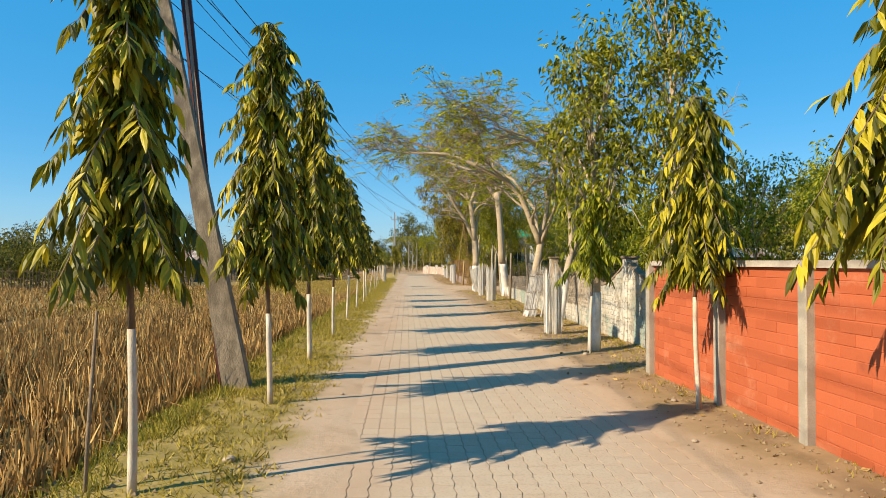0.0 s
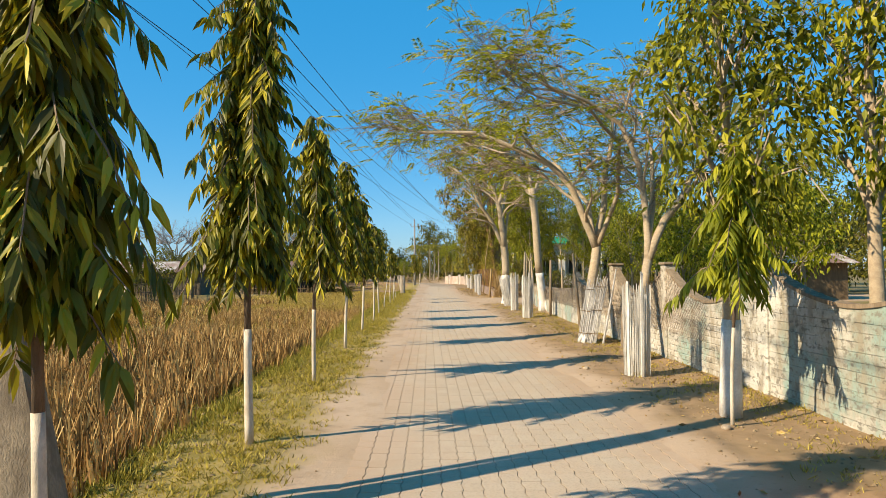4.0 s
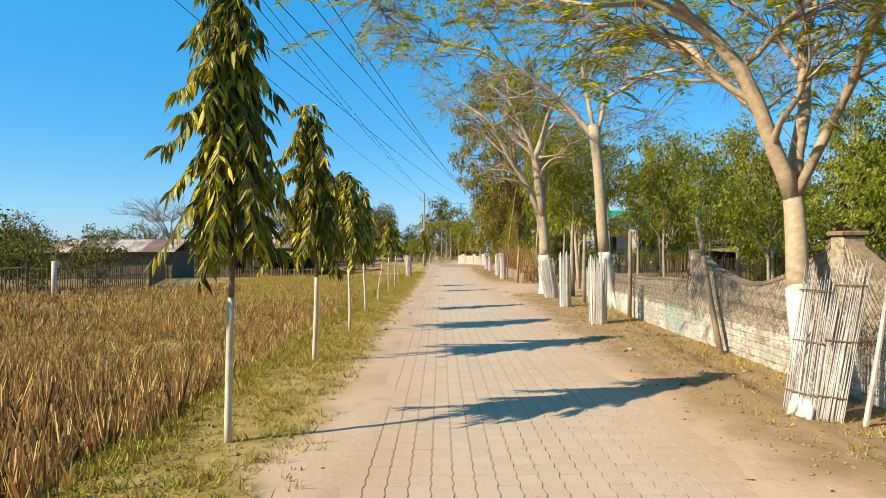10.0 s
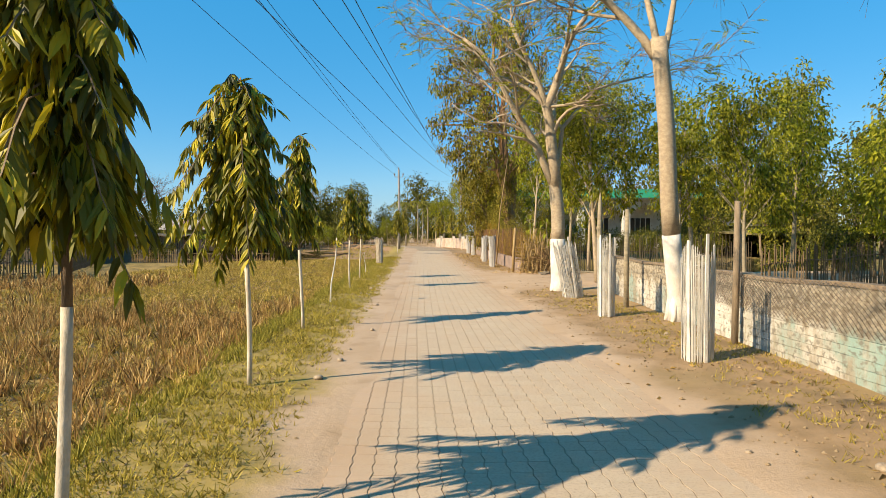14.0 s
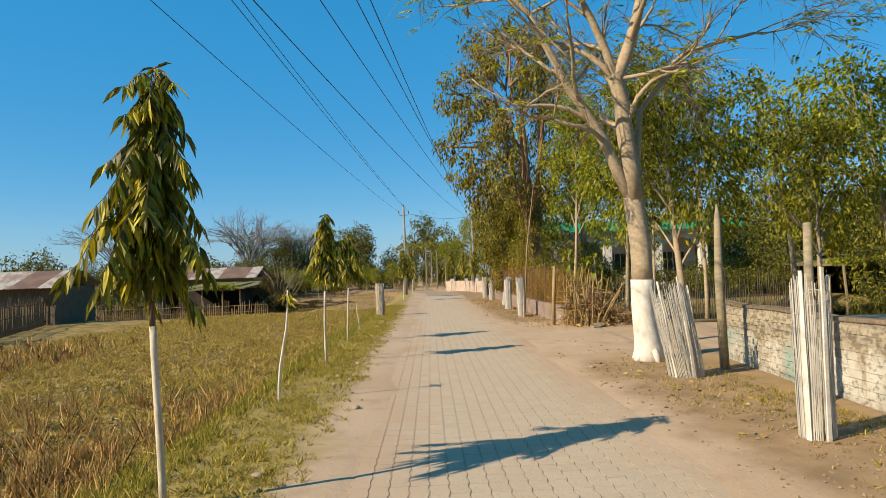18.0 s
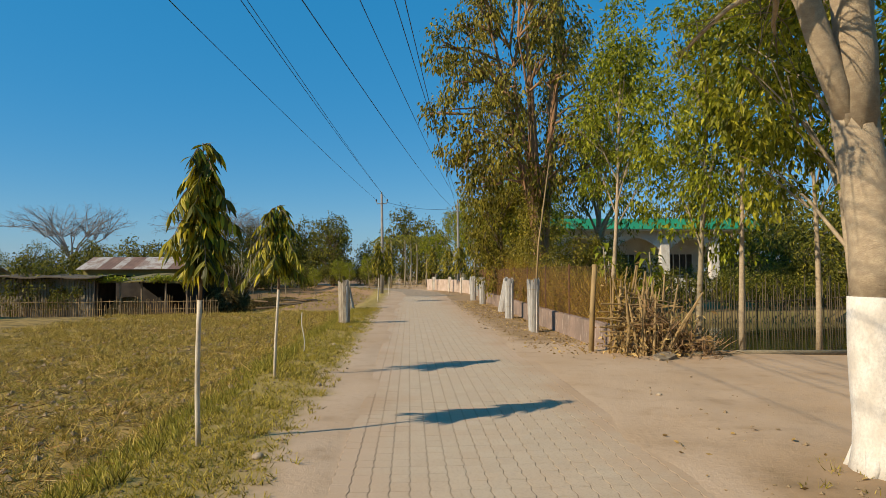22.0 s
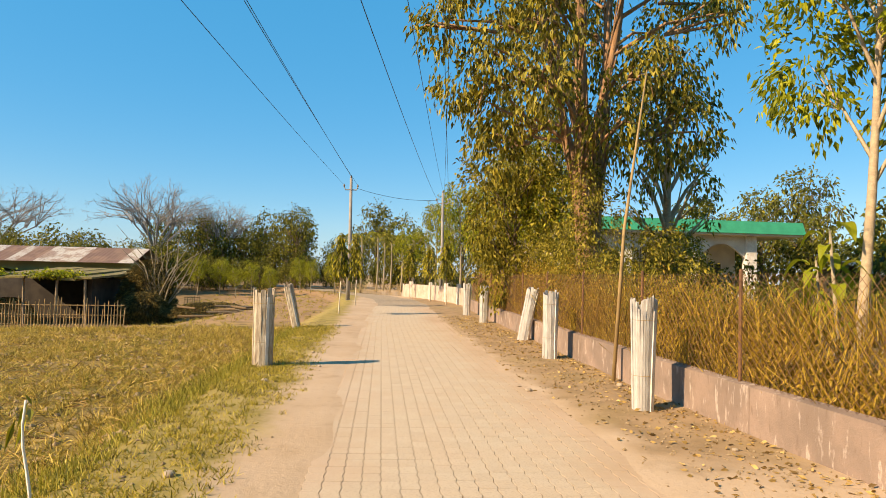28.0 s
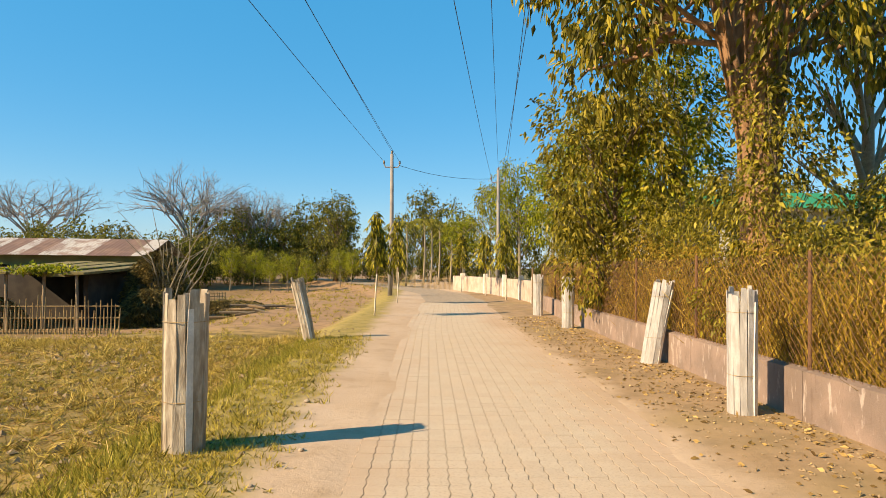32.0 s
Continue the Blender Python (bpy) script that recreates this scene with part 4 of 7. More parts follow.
# ---- roadside shade trees ----
shade_tree(3.72, 15.7, (0.66, 1.15, 1.95), [([(4.39, 17, 2.6), (4.26, 17, 3.68), (3.9, 17, 4.5), (3.2, 16.8, 4.9), (2.4, 16.5, 5.1)], 0.075), ([(4.75, 17, 2.6), (5.1, 17, 3.03), (5.59, 17, 3.83), (6.26, 17, 4.45), (6.9, 17, 5.0)], 0.085), ([(4.6, 17.2, 2.9), (4.7, 17.5, 4.0), (4.6, 17.8, 4.9)], 0.06)], 32, 0.09, 1.1, 2, 0.36, 0.40, reach=1.2, flare=1.2, root=0.4)
shade_tree(3.6, 18.7, (0.65, 1.5, 2.36), [([(3.94, 20, 2.75), (3.57, 20, 3.66), (3.06, 20, 4.2), (2.14, 20, 4.63), (1.23, 20.1, 5.0), (-0.1, 20.3, 5.05)], 0.10), ([(4.47, 20.3, 3.2), (4.5, 20.4, 4.06), (4.72, 20.4, 4.9), (4.75, 20.4, 5.6)], 0.09), ([(4.2, 20.8, 3.3), (3.6, 21.6, 4.4), (2.8, 22.4, 5.0), (1.6, 23.0, 5.3)], 0.07), ([(4.6, 19.6, 3.4), (4.3, 18.4, 4.4), (3.4, 17.4, 4.9), (2.2, 16.8, 5.0)], 0.06)], 33, 0.118, 1.15, 2, 0.40, 0.42, pod_count=6, reach=1.25, flare=1.3)
shade_tree(4.62, 29.65, (-0.50, -0.30, 4.8), [([(3.65, 29.66, 5.25), (2.96, 29.55, 5.83), (2.05, 29.43, 6.4), (1.14, 29.43, 6.85), (0.22, 29.55, 7.08)], 0.08), ([(4.05, 29.89, 5.94), (3.88, 29.89, 7.31)], 0.07), ([(4.51, 29.66, 5.6), (5.36, 29.09, 6.05), (6.16, 28.41, 6.05), (6.85, 27.72, 5.6)], 0.06)], 34, 0.15, 1.5, 2, 0.30, 0.36, pod_count=7, reach=1.5, flare=1.25, root=0.55)
shade_tree(3.9, 35.7, (-0.12, 0.15, 3.0), [([(3.3, 35.7, 3.8), (2.85, 35.6, 4.5), (2.55, 35.5, 4.95), (2.0, 35.4, 6.0), (1.3, 35.4, 6.6)], 0.11), ([(3.65, 35.7, 4.0), (3.5, 35.6, 4.9), (3.75, 35.5, 5.5), (4.0, 35.5, 6.4), (4.5, 35.4, 7.2)], 0.165), ([(3.6, 35.7, 4.0), (3.5, 35.6, 4.9), (3.1, 35.5, 5.9), (2.5, 35.3, 7.0)], 0.12), ([(4.0, 35.9, 4.4), (4.8, 35.9, 5.4), (6.2, 36.0, 5.8)], 0.07)], 35, 0.19, 1.38, 2, 0.2, 0.36, pod_count=4, flare=1.6, reach=1.5)
broad_tree(3.4, 11.4, 5.9, 2.0, 1.15, 31, 0.115, 4200, "broad_leaf", "pale_bark", 0.10, "shade_tree", "limewashed roadside tree with a tall green crown", "roadside shade trees", 14, 1.05, lump_size=0.85)
broad_tree(4.75, 10.9, 6.9, 2.2, 1.05, 36, 0.115, 4200, "broad_leaf", "pale_bark", 0.08, "grove_tree", "tall narrow green tree close behind the old wall", "grove trees", 14, lump_size=0.85)

# ---- large and background trees ----
broad_tree(5.55, 55.5, 14.0, 4.0, 4.2, 41, 0.165, 23000, "vine_leaf", "red_bark", 0.30, label="big old tree with climbing vines and large leaves", lumps=54, droop=1.4, shift=(-0.45, 0.0), limb_from=0.42, lump_size=0.42, stems=5, inner=0.5)
broad_tree(4.75, 60.5, 6.0, 0.8, 2.0, 47, 0.14, 9000, "vine_leaf", "brown_bark", 0.10, "creeper_tree", "tree smothered in olive creepers beside the fence", lumps=12)
for mx, my, mh, ms in ((6.5, 54.8, 2.9, 71), (7.7, 55.4, 2.5, 72), (8.5, 56.6, 2.9, 73), (5.9, 58.2, 3.3, 74), (5.35, 54.7, 4.4, 75)):
    broad_tree(mx, my, mh, 0.2, 1.3, ms, 0.09, 5000, "vine_leaf", "brown_bark", 0.05, "creeper_mound", "shrub smothered in olive and golden creepers", "creeper mounds", 9)
broad_tree(8.1, 57.2, 8.4, 2.8, 2.3, 50, 0.14, 1500, "vine_leaf", "pale_bark", 0.17, label="pale-trunked leafy tree behind the pond", lumps=16, lump_size=0.68, droop=1.2)
broad_tree(6.04, 43.5, 8.2, 3.0, 1.7, 42, 0.10, 11000, "young_leaf", "stem_bark", 0.065, "pond_tree", "slender leafy tree at the pond fence", lumps=12)
broad_tree(6.65, 42.9, 7.6, 3.1, 1.4, 43, 0.10, 6000, "young_leaf", "pale_bark", 0.055, "pond_tree", "slender pale-stemmed tree at the pond's edge", "pond trees", 11)
broad_tree(4.95, 45.9, 7.6, 3.2, 1.3, 44, 0.10, 10000, "young_leaf", "pale_bark", 0.06, "pond_tree", "slender pale-stemmed tree at the pond's edge", "pond trees", 11)
broad_tree(8.05, 42.8, 7.4, 3.1, 1.4, 45, 0.10, 5000, "young_leaf", "pale_bark", 0.055, "pond_tree", "slender pale-stemmed tree at the pond's edge", "pond trees", 11)
broad_tree(5.6, 38.3, 6.4, 2.0, 1.9, 46, 0.115, 9000, "broad_leaf", "pale_bark", 0.08, "grove_tree", "slim green tree behind the low wall", "grove trees", 10)
protos = {}
rp = random.Random(5)
kinds = [
    ("grove_a", dict(height=6.2, crown_base=2.8, spread=1.9, seed=51, leaf=0.125, count=4600, mat="young_leaf", trunk_r=0.07, bark="stem_bark", lumps=10)),
    ("grove_b", dict(height=5.0, crown_base=2.1, spread=1.7, seed=52, leaf=0.125, count=4200, mat="young_leaf", trunk_r=0.06, bark="stem_bark", lumps=10)),
    ("grove_c", dict(height=7.4, crown_base=3.3, spread=1.8, seed=53, leaf=0.14, count=4600, mat="broad_leaf", trunk_r=0.08, bark="stem_bark", lumps=11)),
    ("wood_a", dict(height=10.5, crown_base=1.6, spread=4.6, seed=54, leaf=0.36, count=4400, mat="wood_leaf", trunk_r=0.25, bark="brown_bark", lumps=14)),
    ("wood_b", dict(height=8.0, crown_base=0.8, spread=4.0, seed=55, leaf=0.36, count=3600, mat="wood_leaf", trunk_r=0.2, bark="brown_bark", lumps=13)),
    ("bush", dict(height=3.4, crown_base=0.2, spread=2.6, seed=56, leaf=0.20, count=3000, mat="wood_leaf", trunk_r=0.06, bark="brown_bark", lumps=9)),
]
LABEL = {"grove_a": ("grove_tree", "slim green tree in the grove behind the wall", "grove trees"), "grove_b": ("grove_tree", "low yellow-green tree in the grove", "grove trees"),
         "grove_c": ("grove_tree", "tall slim dark-green tree in the grove", "grove trees"), "wood_a": ("wood_tree", "large dark green tree of the far wood", "far wood"),
         "wood_b": ("wood_tree", "rounded olive-green tree of the far wood", "far wood"), "bush": ("bush", "dense dark green bush", "bushes")}


def plant(kind, x, y, s=1.0):
    m = Matrix.Translation((x, y, gz(x, y))) @ Matrix.Rotation(rp.uniform(0, 6.28), 4, "Z")
    if kind not in protos:
        a, b, c = LABEL[kind]
        protos[kind] = broad_tree(x, y, name=a, label=b, group=c, **dict(kinds)[kind])
        protos[kind].matrix_basis = m
        protos[kind].scale = (s, s, s)
        return
    ob = copy_thing(protos[kind], m)
    ob.scale = (s, s, s * rp.uniform(0.9, 1.1))


for x, y, k, s in [(6.5, 7, "grove_b", 0.8), (9, 9, "grove_b", 0.68), (7, 12.5, "grove_a", 0.6), (10, 14, "grove_b", 0.78), (6.6, 16, "grove_b", 0.7), (8.4, 18.5, "grove_a", 0.7),
                   (7.0, 21.5, "grove_b", 0.75), (9.5, 23, "grove_a", 0.65), (6.8, 25.5, "grove_c", 0.5), (8.0, 28, "grove_a", 0.65), (10.5, 27, "grove_b", 0.8), (6.6, 31.2, "grove_c", 0.56),
                   (8.6, 33, "grove_a", 0.7), (11.5, 33.5, "grove_b", 0.8), (7.4, 36.5, "grove_c", 0.68), (10.0, 38, "grove_a", 1.05), (12.5, 39.5, "grove_c", 0.85), (10.2, 42.0, "grove_a", 1.15),
                   (13.5, 19, "grove_a", 0.75), (14, 28, "grove_c", 0.7), (16, 36, "grove_b", 1.1), (19, 42, "grove_c", 1.1), (14.5, 11, "grove_b", 0.85), (17, 22, "grove_a", 0.8), (20, 31, "grove_c", 0.8),
                   (6.3, 60.5, "grove_c", 1.05), (7.2, 65, "grove_b", 1.3), (6.6, 70, "grove_a", 1.2), (7.5, 75, "grove_c", 1.1), (7.0, 80, "grove_b", 1.4), (6.2, 86, "grove_a", 1.2),
                   (5.0, 92, "grove_c", 1.0), (3.5, 98, "grove_b", 1.3)]:
    plant(k, x, y, s)
for x, y, k, s in [(-19.5, 43.2, "bush", 0.72), (-22.5, 42.6, "bush", 0.8), (-25.5, 43.0, "bush", 0.85), (-18.0, 46.0, "bush", 0.7), (-29.0, 43.5, "bush", 0.9), (-34.0, 43.0, "bush", 0.95), (-30, 99, "wood_b", 0.55), (-41, 104, "wood_b", 0.6), (-35, 105, "wood_a", 0.5), (-26.5, 102, "wood_b", 0.55), (-20, 100, "bush", 1.2), (-24, 118, "wood_a", 0.7), (-18, 112, "wood_a", 0.68), (-12.5, 116, "wood_b", 0.88), (-8.5, 110, "wood_a", 0.68), (-4.5, 116, "wood_b", 0.66),
                   (-58, 100, "wood_b", 0.9), (-70, 90, "wood_a", 0.85), (-80, 75, "wood_b", 0.9), (-62, 70, "wood_b", 0.8), (-52, 62, "wood_a", 0.55), (-44, 58, "bush", 1.6), (-66, 50, "wood_a", 0.7), (-85, 40, "wood_b", 1.0),
                   (-38, 66, "bush", 1.5), (-48, 48, "bush", 1.5), (-56, 40, "wood_b", 0.7), (4, 112, "wood_b", 0.85), (9, 106, "wood_a", 0.7), (14, 100, "wood_b", 0.9), (20, 108, "wood_a", 0.8), (28, 98, "wood_b", 1.0), (36, 90, "wood_a", 0.9),
                   (26, 62, "wood_b", 0.8), (32, 50, "wood_a", 0.7), (30, 36, "wood_b", 0.65), (27, 22, "wood_a", 0.42), (24, 10, "wood_b", 0.5), (40, 70, "wood_a", 0.9), (45, 30, "wood_b", 1.0), (22, -4, "wood_a", 0.45), (-20, 104, "bush", 1.0), (-15, 104, "bush", 0.9), (-11, 103, "bush", 0.85), (0, 125, "wood_a", 0.9), (-100, 20, "wood_a", 1.0), (-90, 0, "wood_b", 1.1), (50, 5, "wood_a", 1.0), (10, -40, "wood_b", 1.0), (-20, -50, "wood_a", 1.0)]:
    plant(k, x, y, s)
for k in range(15):
    plant(("wood_a", "wood_b", "wood_a")[k % 3], -34 + 2.25 * k + rp.uniform(-1, 1), 117 + rp.uniform(-3, 5) - 0.15 * k, rp.uniform(0.68, 0.95) * (0.46 if k < 6 or k > 11 else 0.81))
for k in range(24):
    plant("bush", -46 + 2.6 * k + rp.uniform(-1, 1), 108 + rp.uniform(-3, 3) + (6 if k > 16 else 0), rp.uniform(0.55, 1.0))
for k in range(17):
    plant(("bush", "bush", "wood_b")[k % 3], -68 + 3.0 * k + rp.uniform(-1, 1), 55 + 1.1 * k + rp.uniform(-2, 2), rp.uniform(0.75, 1.15) * (0.6 if k % 3 == 2 else 1.0))
for k in range(13):
    plant("bush", -64 + 3.7 * k + rp.uniform(-1, 1), 97 + rp.uniform(-3, 3), rp.uniform(1.15, 1.55))
for k in range(16):
    plant(("wood_b", "wood_a")[k % 2], 24 + rp.uniform(-2, 3) + 0.5 * k, -6 + 7.0 * k, rp.uniform(0.6, 0.85) * (0.65 if k < 7 else 1.0))
for k in range(8):
    plant("grove_b", -15.5 + 1.7 * k + rp.uniform(-0.5, 0.5), 97 + rp.uniform(-2, 2), rp.uniform(0.52, 0.72))
bare_tree(-47.0, 125, 12.0, 9.0, 62)
bare_tree(-23.4, 111, 11.2, 6.2, 61)
bare_tree(-17.4, 114, 9.6, 4.2, 64)
mast_tree(-1.3, 66.0, 3.3, 1.3, 0.5, 24, 1.3, leaves=500, trunk_r=0.03)
mast_tree(-0.9, 73.0, 3.7, 1.3, 0.6, 25, 1.3, leaves=500, trunk_r=0.03)
mast_tree(4.15, 76.5, 3.6, 1.3, 0.85, 26, 1.2, leaves=800, trunk_r=0.05)
mast_tree(3.6, 81.0, 3.6, 1.3, 0.85, 27, 1.2, leaves=800, trunk_r=0.05)
mast_tree(2.6, 86.5, 3.8, 1.3, 0.85, 28, 1.2, leaves=800, trunk_r=0.05)
for k, (x, y, h) in enumerate([(-1.2, 97, 5.0), (0.2, 99, 5.4), (1.5, 101, 5.2), (-2.2, 104, 5.6), (2.6, 103, 5.0), (0.9, 106, 5.8), (3.6, 100, 5.3), (11, 11.5, 4.4), (13, 12.5, 4.6)]):
    areca(x, y, h, 70 + k)


# ---- red brick wall with concrete posts ----
def brick_run(parent, face_x, y0, y1, courses, h, length, mat, rng, top=None, proud=0.012, thick=0.05):
    """Bricks along y on the road side of a wall, courses from z=0, bonded; top(y): the wall's height there."""
    gap = 0.005
    shared = {}
    for c in range(courses):
        z0 = c * h
        y = y0 - (length / 2 if c % 2 else 0)
        while y < y1:
            a, b = max(y, y0), min(y + length, y1)
            y += length
            if b - a < 0.04 or (top and z0 + h > top((a + b) / 2)):
                continue
            yield c, a + gap / 2, b - gap / 2, z0 + gap / 2, z0 + h - gap / 2


def red_wall():
    rng = random.Random(3)
    wall = thing("wall_red", "red-painted brick boundary wall with concrete posts", "wall", kind="structure")
    g = Geo()
    g.box((3.52, -9, -0.2), (3.66, 9.02, 1.56))
    part("core", g, M["red_brick"], wall)
    g = Geo()
    y = -9.0
    while y < 9.0:
        g.box((3.47, y, 1.56), (3.71, min(y + 2.4, 9.03), 1.625), 0.004, rng)
        y += 2.4
    part("coping", g, M["coping"], wall, "weathered concrete coping")
    for y in (-8.2, -6.6, -5.0, -3.4, -1.8, -0.2, 1.9, 3.8, 5.42, 6.98, 9.02):
        g = Geo()
        g.bevel_box((3.43, y - 0.06, -0.15), (3.58, y + 0.06, 1.60), 0.012)
        part("post", g, M["concrete"], wall, "grey concrete post")
    rest, mesh_cache = Geo(), {}
    count = 0
    for c, a, b, z0, z1 in brick_run(wall, 3.52, -9, 8.95, 15, 0.104, 0.36, None, rng):
        if a > 3.2 and count < 290 and b - a > 0.2:
            key = round(b - a, 2)
            if key not in mesh_cache:
                g = Geo()
                g.bevel_box((-0.007, -(b - a) / 2, -(z1 - z0) / 2), (0.03, (b - a) / 2, (z1 - z0) / 2), 0.004)
                mesh_cache[key] = g.mesh("brick", M["red_brick"])
            o = part("brick", mesh_cache[key], None, wall)
            o.location = (3.522 + rng.uniform(-0.002, 0.002), (a + b) / 2, (z0 + z1) / 2)
            count += 1
        else:
            rest.box((3.514, a, z0), (3.54, b, z1), 0.0015, rng)
    tagged(part("brickwork", rest, M["red_brick"], wall), kind="stuff")


red_wall()


# ---- old limewashed wall with swags ----
PILLARS = [9.2, 12.55, 16.1, 19.6, 23.9, 35.9]


def wall_top(y):
    if y > PILLARS[4]:
        return float(np.interp(y, [23.9, 26.0, 30.0, 35.9], [1.04, 0.98, 0.93, 0.95])) + 0.012 * math.sin(2.3 * y)
    k = max(i for i, p in enumerate(PILLARS) if p <= y + 1e-6)
    k = min(k, 3)
    u = (y - PILLARS[k]) / (PILLARS[k + 1] - PILLARS[k])
    hi, lo = (1.62, 1.62, 1.66, 1.70, 1.57), (1.22, 1.10, 1.06, 1.08)
    ends = hi[k] * (1 - u) + hi[k + 1] * u
    return lo[k] + (ends - lo[k]) * abs(2 * u - 1) ** 1.8


def wall_x(y):
    return float(np.interp(y, [9, 14, 18, 27, 29.7, 33, 36], [4.32, 4.38, 4.44, 4.54, 4.72, 4.88, 5.25]))


def white_wall():
    rng = random.Random(4)
    wall = thing("wall_white", "old limewashed brick wall with curved top and green stains", "wall", kind="structure")
    g = Geo()
    ys = np.arange(9.2, 35.9, 0.19)
    for a, b in zip(ys[:-1], ys[1:]):
        xa, xb, ta, tb = wall_x(a), wall_x(b), wall_top(a), wall_top(b)
        g.add([(xa, a, -0.2), (xa + 0.12, a, -0.2), (xb + 0.12, b, -0.2), (xb, b, -0.2), (xa, a, ta), (xa + 0.12, a, ta), (xb + 0.12, b, tb), (xb, b, tb)],
              [(4, 5, 6, 7), (0, 4, 7, 3), (1, 2, 6, 5)])
    part("core", g.weld(), M["white_brick"], wall)
    g = Geo()
    for a, b in zip(ys[:-1], ys[1:]):
        xa, xb, ta, tb = wall_x(a) - 0.02, wall_x(b) - 0.02, wall_top(a), wall_top(b)
        g.add([(xa, a, ta - 0.01), (xa + 0.16, a, ta - 0.01), (xb + 0.16, b, tb - 0.01), (xb, b, tb - 0.01), (xa, a, ta + 0.035), (xa + 0.16, a, ta + 0.035), (xb + 0.16, b, tb + 0.035), (xb, b, tb + 0.035)],
              [(4, 5, 6, 7), (0, 4, 7, 3), (1, 2, 6, 5)])
    part("coping", g.weld(), M["dead_wood"], wall, "crumbling brown mortar coping")
    for k, y in enumerate(PILLARS[:4]):
        g = Geo()
        h = (1.68, 1.68, 1.70, 1.72)[k]
        x = wall_x(y)
        g.bevel_box((x - 0.05, y - 0.11, -0.15), (x + 0.2, y + 0.11, h), 0.015)
        part("pillar", g, M["white_brick"], wall, "limewashed brick pillar")
        g = Geo()
        g.bevel_box((x - 0.08, y - 0.14, h + 0.002), (x + 0.23, y + 0.14, h + 0.055), 0.012)
        part("pillar_cap", g, M["dead_wood"], wall, "dark mortar pillar cap")
    rest, count, cache = Geo(), 0, {}
    for c, a, b, z0, z1 in brick_run(wall, 4.4, 9.3, 35.8, 17, 0.098, 0.27, None, rng, wall_top):
        x = wall_x((a + b) / 2)
        if 13.0 < a < 22.5 and count < 290 and b - a > 0.2 and z0 > 0.1:
            key = round(b - a, 2)
            if key not in cache:
                g = Geo()
                g.bevel_box((-0.012, -(b - a) / 2, -(z1 - z0) / 2), (0.03, (b - a) / 2, (z1 - z0) / 2), 0.009)
                cache[key] = g.mesh("brick", M["white_brick"])
            o = part("brick", cache[key], None, wall)
            o.location = (x + rng.uniform(-0.006, 0.004), (a + b) / 2, (z0 + z1) / 2)
            o.rotation_euler = (rng.uniform(-0.03, 0.03), 0, rng.uniform(-0.02, 0.02))
            count += 1
        else:
            rest.box((x - 0.010, a, z0), (x + 0.03, b, z1), 0.004, rng)
    tagged(part("brickwork", rest, M["white_brick"], wall), kind="stuff")


white_wall()


# ---- chain-link, posts and guards ----
def chain_link(y0, y1, xf, z0, z1, name="chain_link_fence", label="", pitch=0.085, r=0.0022, lower=None, mat="steel", posts=(), post_mat="rust", post_h=1.8, upper=None):
    fence = thing(name, label or "rusty chain-link fence on iron posts", "fence")
    panels = [Geo() for _ in range(int((y1 - y0) / 3.0) + 1)]
    y = y0 - (z1 - z0)
    while y < y1:
        for sg in (1, -1):
            pts = []
            for k in range(9):
                u = k / 8
                yy = y + (z1 - z0) * (u if sg > 0 else 1 - u)
                if y0 <= yy <= y1:
                    low = lower(yy) if lower else z0
                    top = upper(yy) if upper else z1
                    pts.append((xf(yy) + 0.012 * math.sin(3 * yy + 5 * u), yy, low + (top - low) * u))
            if len(pts) > 1:
                panels[int((pts[len(pts) // 2][1] - y0) / 3.0)].tube(pts, r, 3, False)
        y += pitch
    for g in panels:
        if g.f:
            part("net_panel", g, M[mat], fence)
    for yy in posts:
        g = Geo()
        g.tube([(xf(yy) + 0.02, yy, -0.1), (xf(yy) + 0.03, yy, post_h)], 0.022, 7)
        part("post", g, M[post_mat], fence, "rusty iron post")
    return fence


chain_link(14.2, 30.5, lambda y: wall_x(y) - 0.045, 0.52, 1.22, "wire_netting", "loose wire netting hung over the old wall", 0.085, 0.0032, mat="steel", upper=lambda y: wall_top(y) + 0.03)
LOWX = lambda y: float(np.interp(y, [43, 48, 53, 58, 66, 72], [4.18, 4.10, 4.18, 4.32, 4.5, 4.8]))
chain_link(43.4, 71.0, lambda y: LOWX(y) + 0.06, 0.55, 1.75, posts=(46.7, 49.4, 52.4, 55.4, 58.4, 61.4, 64.4, 67.4), pitch=0.11, r=0.0027, mat="rust")


def low_wall():
    wall = thing("wall_low", "low stained concrete kerb wall under the fence", "wall", kind="structure")
    y = 43.4
    while y < 71:
        b = min(y + 3.0, 71)
        g = Geo()
        n = 6
        for k in range(n):
            a, c = y + (b - y) * k / n, y + (b - y) * (k + 1) / n - (0.012 if k == n - 1 else 0)
            xa, xc = LOWX(a), LOWX(c)
            g.add([(xa, a, -0.2), (xa + 0.13, a, -0.2), (xc + 0.13, c, -0.2), (xc, c, -0.2), (xa, a, 0.53), (xa + 0.13, a, 0.55), (xc + 0.13, c, 0.55), (xc, c, 0.53)],
                  [(4, 5, 6, 7), (0, 4, 7, 3), (1, 2, 6, 5), (0, 1, 5, 4), (2, 3, 7, 6)])
        part("panel", g.weld(), M["low_concrete"], wall)
        y = b


low_wall()


